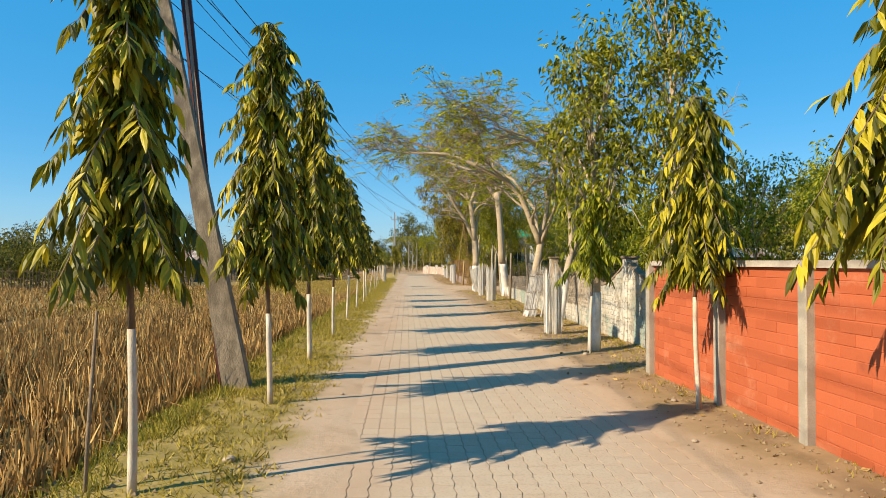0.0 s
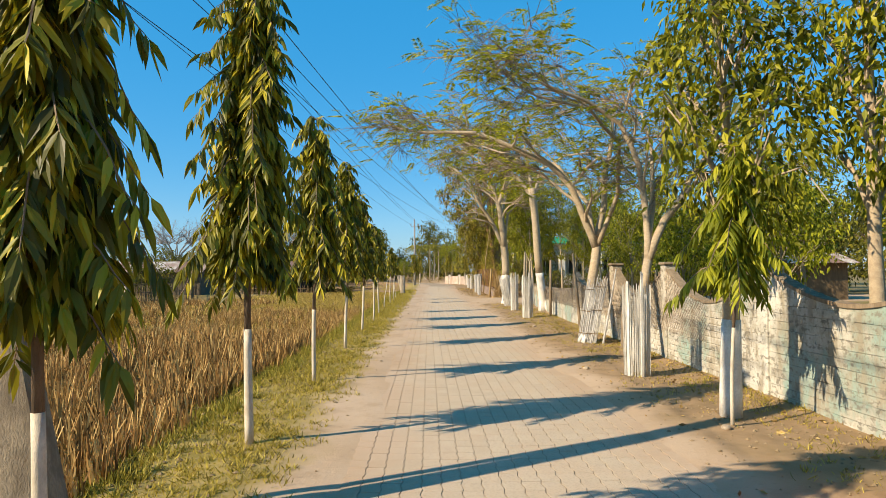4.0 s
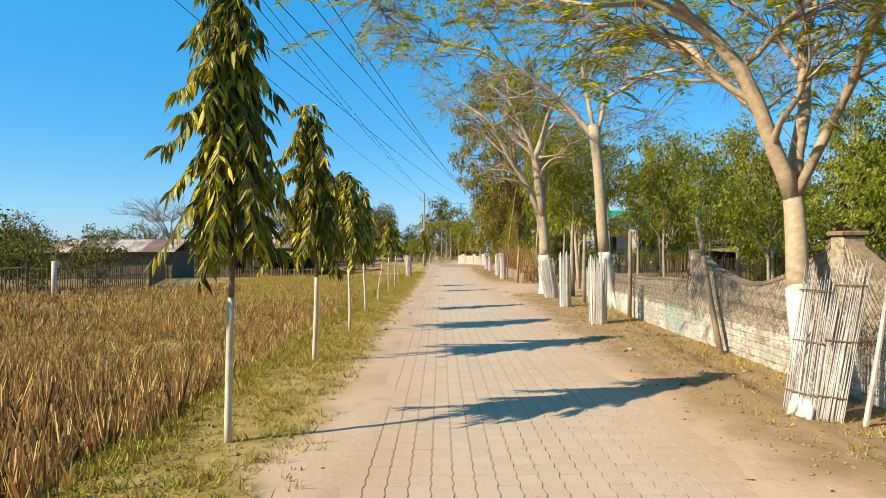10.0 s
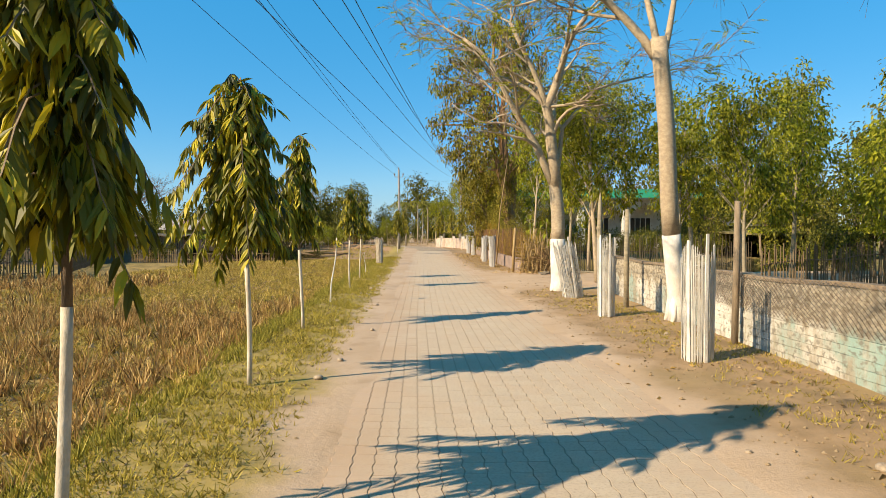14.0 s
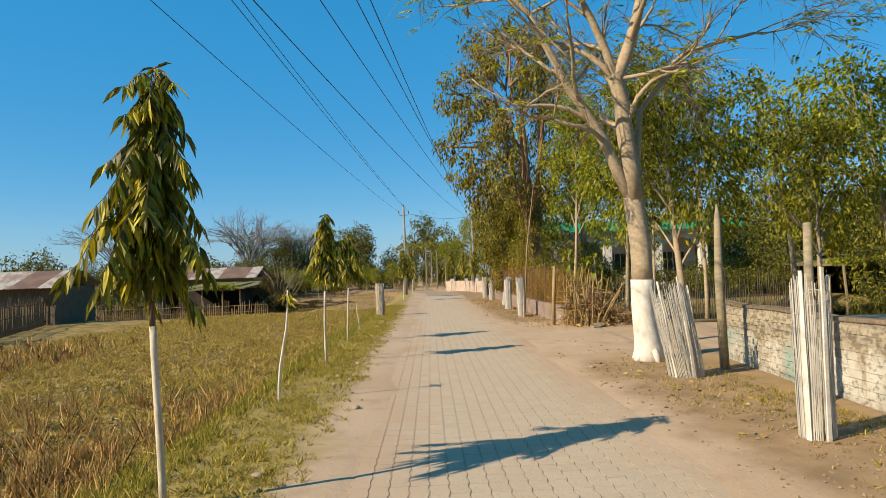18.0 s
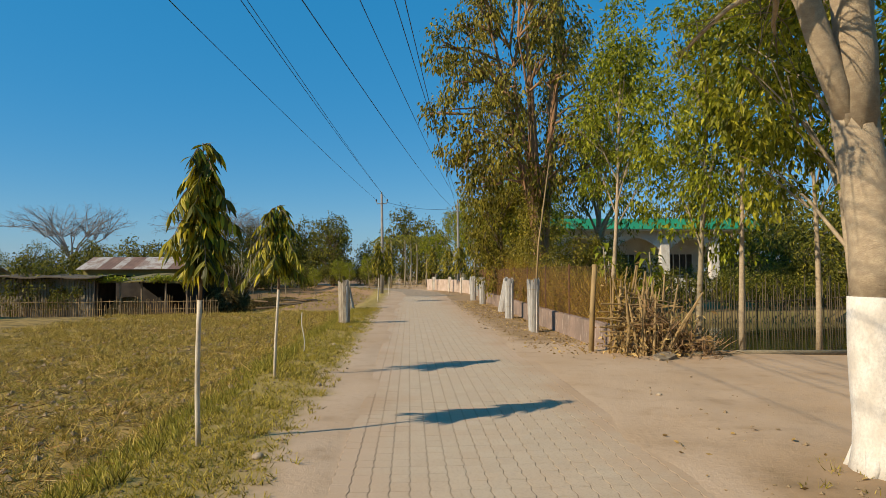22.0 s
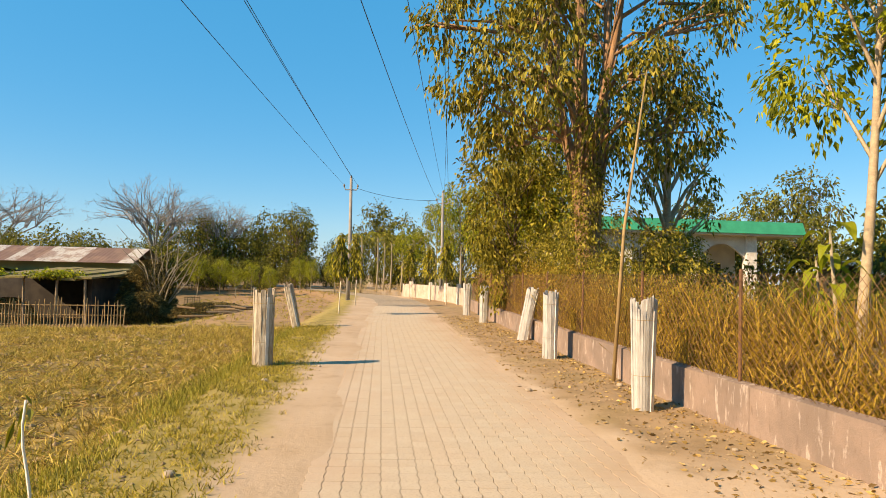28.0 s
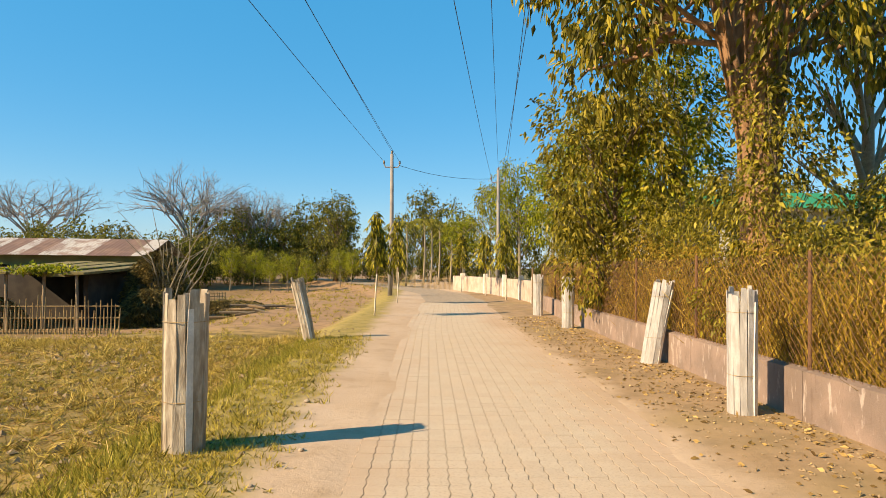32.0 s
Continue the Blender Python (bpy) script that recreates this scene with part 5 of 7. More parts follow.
def undergrowth(name, label, n, mat, seed, yr, tops, depth, size, low=0.35):
    """Leaves massed behind the fence up to an uneven top line."""
    rng = np.random.default_rng(seed)
    y = rng.uniform(*yr, n)
    top = np.interp(y, [44, 47, 49, 52, 56, 70], tops) + 0.25 * np.sin(y * 1.9) * np.sin(y * 0.7 + 1) + rng.normal(0, 0.16, n)
    z = low + (top - low) * rng.uniform(0, 1, n) ** 0.75
    x = np.array([LOWX(v) for v in y]) + 0.16 + np.abs(rng.normal(0, depth, n))
    along = np.stack([rng.normal(-0.2, 0.5, n), rng.normal(0, 0.5, n), rng.normal(0.0, 0.9, n)], -1)
    ln = size * rng.uniform(0.5, 1.5, n)
    tagged(new(name, leaf_mesh(name, np.stack([x, y, z], -1), along, ln, ln * rng.uniform(0.2, 0.4, n), M[mat], rng)), label, "undergrowth", kind="stuff")


undergrowth("dry_undergrowth", "dense dry golden creepers and grass behind the fence", 46000, "dry_vine", 81, (44.2, 70), (0.9, 1.15, 1.45, 1.7, 1.95, 1.9), 0.40, 0.065)
undergrowth("creeper", "olive-green creepers climbing over the dry undergrowth", 26000, "vine_leaf", 82, (47.5, 71), (0.9, 1.1, 1.4, 1.9, 2.8, 2.9), 0.75, 0.075, 0.9)


def slat_guard(x, y, h, w, seed, lean=(0, 0), label="", planks=False, mat="lime_slat", count=13, flare=0.10):
    """Tree guard round a sapling: fine woven split bamboo between stout limewashed stakes, or a bundle of ragged limewashed planks."""
    rng = random.Random(seed)
    gd = thing("tree_guard", label or "limewashed split-bamboo tree guard with frayed slats", "tree guard", "tree guards", at=(x, y, gz(x, y)))

    def spot(a, q, u):
        return np.array([w / 2 * q * math.cos(a) + lean[0] * u, w / 2 * q * math.sin(a) + lean[1] * u, 0.0])

    def strip(a, hh, half, thick, m, name, start=0.0, label=""):
        c, s_ = math.cos(a), math.sin(a)
        rows, turn = [], rng.uniform(-0.02, 0.02)
        for u in (0, 0.3, 0.65, 1):
            p = spot(a + turn * u * 3, 1 + flare * u + rng.uniform(-0.04, 0.05), u) + np.array([0, 0, start + (hh - start) * u - (0.05 if u == 0 and not start else 0)])
            e = half * rng.uniform(0.8, 1.1) * (0.75 if u == 1 else 1)
            rows += [tuple(p + np.array(q)) for q in ((-s_ * e, c * e, 0), (s_ * e, -c * e, rng.uniform(-0.03, 0.03) * (u == 1)), (s_ * e + c * thick, -c * e + s_ * thick, 0), (-s_ * e + c * thick, c * e + s_ * thick, 0))]
        fs = [(3, 2, 1, 0), (12, 13, 14, 15)] + [(4 * u + e, 4 * u + (e + 1) % 4, 4 * u + 4 + (e + 1) % 4, 4 * u + 4 + e) for u in range(3) for e in range(4)]
        g = Geo()
        g.add(rows, fs)
        part(name, g, M[m], gd, label)

    n = count if planks else int(190 * w)
    for k in range(n):
        a = 2 * math.pi * k / n + rng.uniform(-0.05, 0.05)
        torn = 0.06 * math.sin(3 * a + seed) + (rng.uniform(-0.35, -0.1) if rng.random() < 0.12 else 0)
        if planks:
            strip(a, h * (0.97 + 0.25 * torn - abs(rng.gauss(0, 0.03))), w * rng.uniform(1.7, 2.5) / count, 0.012, mat, "plank")
        else:
            strip(a, h * (0.93 + torn - abs(rng.gauss(0, 0.03))), rng.uniform(0.0045, 0.0075), 0.004, mat, "slat")
    if not planks:
        for k in range(13):
            z = 0.06 + 0.88 * k / 13
            g = Geo()
            g.tube([tuple(spot(a, 1.03 + 0.1 * z + 0.02 * math.sin(5 * a + k), z) + np.array([0, 0, h * z + 0.014 * math.sin(3 * a + k)])) for a in np.linspace(0, 2 * math.pi, 17)], 0.0032, 4, False)
            part("weft", g, M[mat], gd)
        for a, top in ((-2.5, 1.0), (-1.45, rng.uniform(1.0, 1.14)), (-0.2, 0.96)):
            strip(a, h * top, 0.020, 0.020, "lime", "stake", label="stout limewashed stake")
    else:
        for z in (0.3, 0.78):
            g = Geo()
            g.tube([tuple(spot(a, 1.16 + flare * z, z) + np.array([0, 0, h * z])) for a in np.linspace(0, 2 * math.pi, 17)], 0.003, 4, False)
            part("hoop", g, M["bamboo"], gd)
        strip(-1.0, h * 0.86, 0.03, 0.024, "lime", "stake", label="stout limewashed stake")
    return gd


slat_guard(3.45, 26.3, 1.45, 0.34, 91, mat="mesh_slat")
slat_guard(3.55, 30.4, 1.50, 0.28, 92, mat="mesh_slat")
slat_guard(3.80, 33.9, 1.36, 0.46, 93, (-0.25, -0.1), "leaning limewashed split-bamboo tree guard", mat="mesh_slat")
slat_guard(3.5, 47.7, 1.45, 0.23, 94, planks=True, label="flaring limewashed reed tree guard with a white stake", count=27, flare=0.35)
slat_guard(3.68, 52.7, 1.42, 0.26, 95, planks=True, label="ragged limewashed plank tree guard")
slat_guard(3.98, 56.4, 1.42, 0.28, 96, (0.28, 0.1), "leaning limewashed plank tree guard", True)
slat_guard(3.98, 62.5, 1.4, 0.28, 97, planks=True, label="ragged limewashed plank tree guard")
slat_guard(4.0, 67.0, 1.4, 0.28, 98, planks=True, label="ragged limewashed plank tree guard")
slat_guard(-1.80, 51.2, 1.36, 0.30, 99, label="torn grey weathered tree guard on the verge", planks=True, mat="grey_slat")
slat_guard(-2.2, 59.5, 1.4, 0.22, 100, (-0.3, 0), "leaning weathered tree guard on the verge", True, "grey_slat")


slat_guard(3.25, 14.2, 1.42, 0.36, 111, label="pale netted tree guard between white stakes", mat="mesh_slat")


def post(name, label, pts, radii, mat, sides=8, cat="post"):
    ob = thing(name, label, cat, at=(pts[0][0], pts[0][1], 0))
    g = Geo()
    g.tube([(p[0] - pts[0][0], p[1] - pts[0][1], p[2]) for p in pts], radii, sides)
    part("shaft", g, M[mat], ob, "", True)
    return ob


def panel_guard():
    """Two flat panels of thin split bamboo leaning against a trunk."""
    rng = random.Random(114)
    gd = thing("tree_guard", "leaning panels of thin grey split bamboo round a trunk", "tree guard", "tree guards", at=(3.42, 18.9, gz(3.42, 18.9)))
    for (ax, ay), (bx, by), lean, h in (((0.02, 0.0), (0.12, -0.34), (0.24, 0.05), 1.38), ((0.11, -0.30), (0.30, -0.48), (0.30, 0.02), 1.45)):
        n = 25
        for k in range(n):
            u = k / (n - 1)
            x, y, hh = ax + (bx - ax) * u, ay + (by - ay) * u, h * rng.uniform(0.86, 1.03)
            q, w = rng.uniform(-0.012, 0.012), rng.uniform(0.005, 0.009)
            g = Geo()
            g.tube([(x + q, y + q, -0.04), (x + lean[0] * 0.5 + q, y + lean[1] * 0.5, hh * 0.5), (x + lean[0], y + lean[1], hh)], [w, w * 0.9, w * 0.7], 5)
            part("slat", g, M["lime_slat"], gd)
        for z in (0.15, 0.5, 0.85):
            g = Geo()
            g.tube([(ax + lean[0] * z - 0.01, ay + lean[1] * z - 0.01, h * z), (bx + lean[0] * z - 0.01, by + lean[1] * z - 0.01, h * z)], 0.008, 5)
            part("cross_slat", g, M["bamboo_dark"], gd)
    g = Geo()
    g.tube([(0.42, -0.6, -0.06), (0.60, -0.56, 0.8), (0.76, -0.52, 1.62)], [0.026, 0.022, 0.015], 7)
    part("stake", g, M["lime_slat"], gd, "pale leaning stake")


panel_guard()
post("stake", "thin brown wooden stake at the field's edge", [(-2.2, 4.55, -0.35), (-2.18, 4.56, 0.4), (-2.14, 4.58, 1.25)], [0.015, 0.014, 0.011], "dead_wood", 7, "stake")
post("fence_post", "rough leaning wooden fence post", [(4.05, 17.5, -0.1), (4.15, 17.75, 0.7), (4.28, 18.0, 1.35)], [0.065, 0.06, 0.05], "dead_wood")
post("fence_post", "rough leaning wooden fence post", [(4.30, 22.2, -0.1), (4.30, 22.6, 0.8), (4.30, 23.1, 2.1)], [0.05, 0.045, 0.035], "dead_wood")
post("fence_post", "tall mossy wooden post at the wall", [(4.42, 27.3, -0.1), (4.44, 27.3, 1.0), (4.45, 27.3, 2.0)], [0.05, 0.048, 0.04], "dead_wood")
post("fence_post", "tall pale wooden post at the wall", [(4.40, 31.8, -0.1), (4.40, 31.8, 1.1), (4.42, 31.8, 2.05)], [0.06, 0.055, 0.045], "stem_bark")
post("fence_post", "tall wooden post with pointed top", [(4.6, 34.4, -0.1), (4.58, 34.4, 1.4), (4.6, 34.4, 2.3), (4.6, 34.4, 2.55)], [0.075, 0.07, 0.055, 0.01], "stem_bark")
post("fence_post", "thick whitewashed post in the field fence", [(-16.9, 41.0, -0.4), (-16.9, 41.0, 0.5), (-16.88, 41.0, 1.25)], [0.12, 0.115, 0.11], "stem_lime")
post("bamboo_post", "thick bamboo gate post with a rag on top", [(3.80, 43.5, -0.1), (3.84, 43.5, 0.9), (3.90, 43.5, 1.76)], [0.058, 0.055, 0.05], "bamboo")
post("bamboo_pole", "tall thin leaning bamboo pole", [(3.95, 49.9, -0.1), (4.15, 50.0, 2.5), (4.55, 50.1, 5.2)], [0.035, 0.03, 0.012], "bamboo")


# ---- poles and wires ----
def leaning_pole():
    p = thing("utility_pole", "leaning tapered concrete utility pole at the field's edge", "utility pole", at=(-2.08, 8.25, gz(-2.08, 8.25)))
    g = Geo()
    rows = []
    for u in np.linspace(0, 1, 6):
        w, d = 0.165 * (1 - u) + 0.02 * u, 0.10 * (1 - u) + 0.03 * u
        c = np.array([-1.50 * u, 0.0, 7.6 * u - 0.2])
        rows += [tuple(c + np.array(q)) for q in ((-w, -d, 0), (w, -d, 0), (w, d, 0), (-w, d, 0))]
    fs = [(3, 2, 1, 0), (20, 21, 22, 23)]
    for k in range(5):
        for e in range(4):
            fs.append((4 * k + e, 4 * k + (e + 1) % 4, 4 * k + 4 + (e + 1) % 4, 4 * k + 4 + e))
    g.add(rows, fs)
    part("shaft", g, M["old_concrete"], p)
    g = Geo()
    for dx, dy, wide, name in ((-0.045, 0.0, 0.026, "beam_flange"), (0.045, 0.0, 0.026, "beam_flange"), (0.0, 0.02, 0.028, "beam_web")):
        g = Geo()
        g.tube([(-0.25 + dx, 0.19 + dy, -0.2), (-0.70 + dx, 0.19 + dy, 4.1), (-1.05 + dx, 0.19 + dy, 7.3)], [wide, wide, wide], 4)
        part(name, g, M["rod_red"] if name == "beam_flange" else M["pink_lime"], p, "dark maroon iron stay beam" if name == "beam_flange" else "dusty pink web of the stay beam")


leaning_pole()


def line_pole(x, y, h, label, arm=0.42):
    p = thing("utility_pole", label, "utility pole", at=(x, y, gz(x, y)))
    g = Geo()
    g.tube([(0, 0, -0.3), (0.04, 0, h * 0.5), (0, 0, h)], [0.13, 0.11, 0.085], 10)
    part("shaft", g, M["pole_grey"], p, "", True)
    g = Geo()
    g.tube([(-arm, 0, h - 0.55), (-arm * 0.8, 0, h - 0.72), (arm * 0.8, 0, h - 0.72), (arm, 0, h - 0.55)], 0.035, 6)
    part("crossarm", g, M["pole_grey"], p)
    for dx, z in ((-arm, h - 0.5), (arm, h - 0.5), (0, h + 0.05)):
        g = Geo()
        g.tube([(dx, 0, z - 0.05), (dx, 0, z), (dx, 0, z + 0.06), (dx, 0, z + 0.14)], [0.035, 0.06, 0.06, 0.03], 7)
        part("insulator", g, M["steel"], p)


line_pole(-1.58, 80.2, 7.6, "grey utility pole with crossarm at the road bend")
line_pole(4.6, 84, 7.4, "grey utility pole among the trees")


def wire(a, b, sag, r=0.008):
    a, b = np.array(a, float), np.array(b, float)
    ob = thing("overhead_wire", "thin dark overhead electric wire", "wire", "overhead wires", at=a)
    g = Geo()
    g.tube([(b - a) * u - np.array([0, 0, 4 * sag * u * (1 - u)]) for u in np.linspace(0, 1, 33)], r, 4, False)
    part("cable", g, M["cable"], ob)


wire((-8.6, -25, 8.3), (-2.0, 80.2, 7.2), 0.9)
wire((-6.4, -25, 8.4), (-1.16, 80.2, 7.2), 0.9)
wire((-6.1, -25, 8.6), (-1.58, 80.2, 7.75), 0.9)
for k, (dx, dz) in enumerate(((-0.42, 0), (0, 0.6), (0.42, 0), (0.1, -0.5))):
    wire((-9.6 + 1.0 * k, -25, 7.9 + 0.1 * k), (4.6 + dx, 84, 7.0 + dz), 1.9)
wire((-1.16, 80.2, 7.0), (4.2, 84, 6.9), 0.25, 0.013)


# ---- pond, brush and bamboo fences ----
def pond():
    x0, x1, y0, y1 = POND
    g = Geo()
    g.box((x0 - 0.2, y0 - 0.2, -0.5), (x1 + 1.2, y1 + 1.2, -0.28))
    tagged(part("pond_water", g, M["water"]), "still dark green pond water", "water", kind="structure")


pond()


def picket_row(name, label, p0, p1, h, gap, mat, seed, rails=2, width=0.018, jitter=0.1, group=""):
    """A rough fence of split-bamboo pickets: each picket and rail a part."""
    rng = random.Random(seed)
    a, b = Vector((*p0, 0)), Vector((*p1, 0))
    fence = thing(name, label, "fence", group)
    n = int((b - a).length / gap)
    for k in range(n + 1):
        p = a.lerp(b, k / max(1, n))
        z = gz(p.x, p.y) - 0.08
        g = Geo()
        hh = h * rng.uniform(1 - jitter, 1 + jitter)
        dx, dy = rng.uniform(-0.04, 0.04), rng.uniform(-0.04, 0.04)
        g.tube([(p.x, p.y, z), (p.x + dx * 0.4, p.y + dy * 0.4, z + hh * 0.5), (p.x + dx, p.y + dy, z + hh)], [width, width * 0.9, width * 0.6], 5)
        part("picket", g, M[mat], fence)
    for r in range(rails):
        z = h * (0.35 + 0.4 * r) if rails < 3 else h * (0.15 + 0.7 * r / (rails - 1))
        g = Geo()
        g.tube([tuple(a.lerp(b, u) + Vector((0, 0.02, gz(*a.lerp(b, u).xy) + z + 0.02 * math.sin(9 * u)))) for u in np.linspace(0, 1, 8)], width * 0.8, 5)
        part("rail", g, M[mat], fence)
    return fence


picket_row("bamboo_fence", "dark bamboo stake fence standing in the pond", (6.6, 53.2), (18.8, 53.9), 2.25, 0.11, "wet_bamboo", 121, width=0.026, jitter=0.22)
picket_row("bamboo_fence", "grey bamboo picket fence in the grove", (6.0, 29.5), (12.0, 34.5), 1.3, 0.14, "bamboo_dark", 122)
picket_row("bamboo_fence", "grey bamboo picket fence behind the wall", (6.5, 21.5), (12.0, 25.0), 1.3, 0.18, "bamboo_dark", 123)
picket_row("bamboo_fence", "golden split-bamboo fence in front of the shed", (-24.5, 69.2), (-10.9, 69.6), 1.22, 0.13, "bamboo", 124, width=0.026, rails=3, jitter=0.26)
picket_row("bamboo_fence", "grey bamboo fence beside the huts", (-15.6, 47.4), (-19.5, 58.6), 1.35, 0.15, "bamboo_dark", 125, width=0.028, rails=3, jitter=0.2)
picket_row("bamboo_fence", "grey bamboo fence along the field bank", (-16.9, 41.2), (-15.7, 47.2), 1.4, 0.15, "bamboo_dark", 129, width=0.028, rails=3, jitter=0.2)
picket_row("bamboo_fence", "grey bamboo fence at the field's end", (-26.0, 40.2), (-17.2, 41.0), 1.4, 0.17, "bamboo_dark", 130, width=0.03, rails=3, jitter=0.2)
picket_row("bamboo_fence", "grey bamboo fence at the far field edge", (-44, 38.5), (-26.3, 40.1), 1.3, 0.2, "bamboo_dark", 126, width=0.032, rails=3)
picket_row("bamboo_fence", "short brown bamboo fence by the lane", (-3.5, 99.0), (2.1, 90.0), 1.0, 0.16, "bamboo", 127)


for bx, by, bs in ((16.5, 58.5, 0.55), (19.0, 60.0, 1.2), (22.5, 64.0, 1.3), (25.5, 55.0, 1.3), (20.5, 52.5, 1.0), (8.6, 55.0, 0.4), (10.4, 55.3, 0.45), (13.2, 55.6, 0.42), (15.4, 55.9, 0.45), (17.3, 56.0, 0.42), (24.0, 64.0, 1.4), (9.6, 56.5, 0.6), (12.5, 57.0, 0.5), (14.6, 57.6, 0.5), (18.0, 57.6, 0.65), (18.6, 50.0, 0.6), (18.8, 46.5, 0.6), (15.8, 42.0, 0.5)):
    plant("bush", bx, by, bs)


def brush_pile():
    rng = np.random.default_rng(131)
    pile = thing("brush_fence", "heap of cut bamboo and dry branches closing the fence", "brush pile", at=(4.4, 43.0, 0))
    for k in range(22):
        x, y = rng.uniform(-0.45, 0.6), rng.uniform(-0.5, 0.4)
        g = Geo()
        t = np.array([x + rng.normal(0.12, 0.22), y + rng.normal(0, 0.2), rng.uniform(0.8, 1.5)])
        g.tube([(x, y, -0.05), tuple((np.array([x, y, 0]) + t) / 2 + rng.normal(0, 0.04, 3)), tuple(t)], [0.026, 0.022, 0.012], 6)
        part("bamboo_stake", g, M["bamboo"], pile)
    for k in range(7):
        z = rng.uniform(0.2, 1.2)
        g = Geo()
        g.tube([(-0.6, rng.uniform(-0.4, 0.3), z), (0.2, rng.uniform(-0.4, 0.3), z + rng.normal(0, 0.1)), (1.0, rng.uniform(-0.4, 0.3), z + rng.normal(0, 0.25))], 0.016, 5)
        part("cross_branch", g, M["bamboo"], pile)
    g = Geo()
    for k in range(1100):
        p = np.array([rng.uniform(0.15, 1.55), rng.normal(0.05, 0.33), 0.0])
        p[2] = rng.uniform(0, 0.95) * max(0.06, 1 - max(0.0, p[0] - 0.3) / 1.4) ** 1.2
        d = rng.normal(0, 1, 3) * np.array([0.2, 0.2, 0.22])
        g.tube([p, p + d * 0.6 + rng.normal(0, 0.04, 3), p + d], [0.009, 0.007, 0.004], 3, False)
    tagged(part("brushwood", g, M["brush"], pile), kind="stuff")
    n = 900
    at = np.stack([rng.uniform(-0.5, 1.4, n), rng.normal(-0.1, 0.4, n), np.abs(rng.normal(0, 0.5, n))], -1)
    ln = rng.uniform(0.05, 0.14, n)
    tagged(part("dry_leaves", leaf_mesh("dry_leaves", at, rng.normal(0, 1, (n, 3)), ln, ln * 0.4, M["dry_leaf"], rng), None, pile), kind="stuff")


brush_pile()


def leaning_lattice():
    """Rough lattice of crooked bamboo leaning against the brush."""
    rng = np.random.default_rng(128)
    fence = thing("bamboo_fence", "rough leaning bamboo lattice fence beside the pond", "fence", at=(4.0, 43.2, 0))
    for k in range(11):
        g = Geo()
        x, L, lean = 0.10 * k + rng.normal(0, 0.03), rng.uniform(1.2, 1.75), rng.normal(0.28, 0.10)
        g.tube([(x, -0.12 + rng.normal(0, 0.03), -0.06), (x + lean * 0.5 + rng.normal(0, 0.03), 0.0, L * 0.5), (x + lean, 0.10, L)], [0.024, 0.021, 0.013], 6)
        part("picket", g, M["bamboo"], fence)
    for k in range(7):
        g = Geo()
        z, tilt = 0.18 + 0.19 * k, rng.normal(-0.12, 0.16)
        g.tube([(-0.08 + 0.05 * k, -0.14, z), (0.55 + 0.03 * k, -0.10 + 0.02 * k, z + tilt * 0.5 + rng.normal(0, 0.02)), (1.15 + 0.05 * k, -0.06, z + tilt)], [0.015, 0.016, 0.012], 5)
        part("rail", g, M["bamboo"], fence)


leaning_lattice()


def stone_slab(x, y):
    """Flat broken slab with uneven edges."""
    ob = thing("flat_stone", "flat tan stone slab lying before the brush", "stone", at=pose(x, y, gz(x, y) + 0.05, 14, -8, 25))
    g = Geo()
    o = [(-0.22, -0.10), (-0.05, -0.17), (0.20, -0.12), (0.24, 0.05), (0.06, 0.15), (-0.18, 0.10)]
    g.add([(a, b, -0.03) for a, b in o] + [(a * 0.95, b * 0.93, 0.03) for a, b in o], [(5, 4, 3, 2, 1, 0), (6, 7, 8, 9, 10, 11)] + [(k, (k + 1) % 6, 6 + (k + 1) % 6, 6 + k) for k in range(6)])
    part("stone", g, M["old_concrete"], ob)


stone_slab(4.75, 42.2)
post("log", "pale fallen log along the pond's edge", [(5.2, 42.75, 0.02), (6.4, 42.7, 0.05), (8.6, 42.5, 0.06)], [0.07, 0.06, 0.05], "stem_bark", 8, "log")


def big_leaf_plant(x, y, seed, height=1.9):
    rng = np.random.default_rng(seed)
    ob = thing("broad_leaf_plant", "young plant with large drooping yellow-green leaves", "plant", at=(x, y, gz(x, y)))
    g = Geo()
    g.tube([(0, 0, -0.05), (0.05, 0, height * 0.5), (0.0, 0.05, height)], [0.03, 0.025, 0.012], 7)
    part("stem", g, M["stem_bark"], ob, "", True)
    for k in range(16):
        a, z = 2.4 * k, height * (0.45 + 0.55 * k / 15)
        d = np.array([math.cos(a), math.sin(a), 0.1])
        L = rng.uniform(0.2, 0.31)
        side = np.array([-d[1], d[0], 0])
        g = Geo()
        rows = []
        for u in np.linspace(0, 1, 7):
            c = np.array([0, 0, z]) + d * (0.1 + L * u) + np.array([0, 0, 0.08 * math.sin(3 * u) - 0.35 * L * u * u * 2])
            w = L * 0.27 * math.sin(math.pi * (0.06 + 0.92 * u)) ** 0.8
            rows += [tuple(c - side * w + np.array([0, 0, 0.02])), tuple(c), tuple(c + side * w + np.array([0, 0, 0.02]))]
        g.add(rows, [(3 * i + j, 3 * i + j + 1, 3 * i + j + 4, 3 * i + j + 3) for i in range(6) for j in range(2)])
        part("leaf", g, M["young_leaf"], ob)


big_leaf_plant(4.95, 46.2, 156, 2.2)
big_leaf_plant(5.3, 46.9, 157, 1.9)
big_leaf_plant(5.2, 43.9, 158, 2.0)


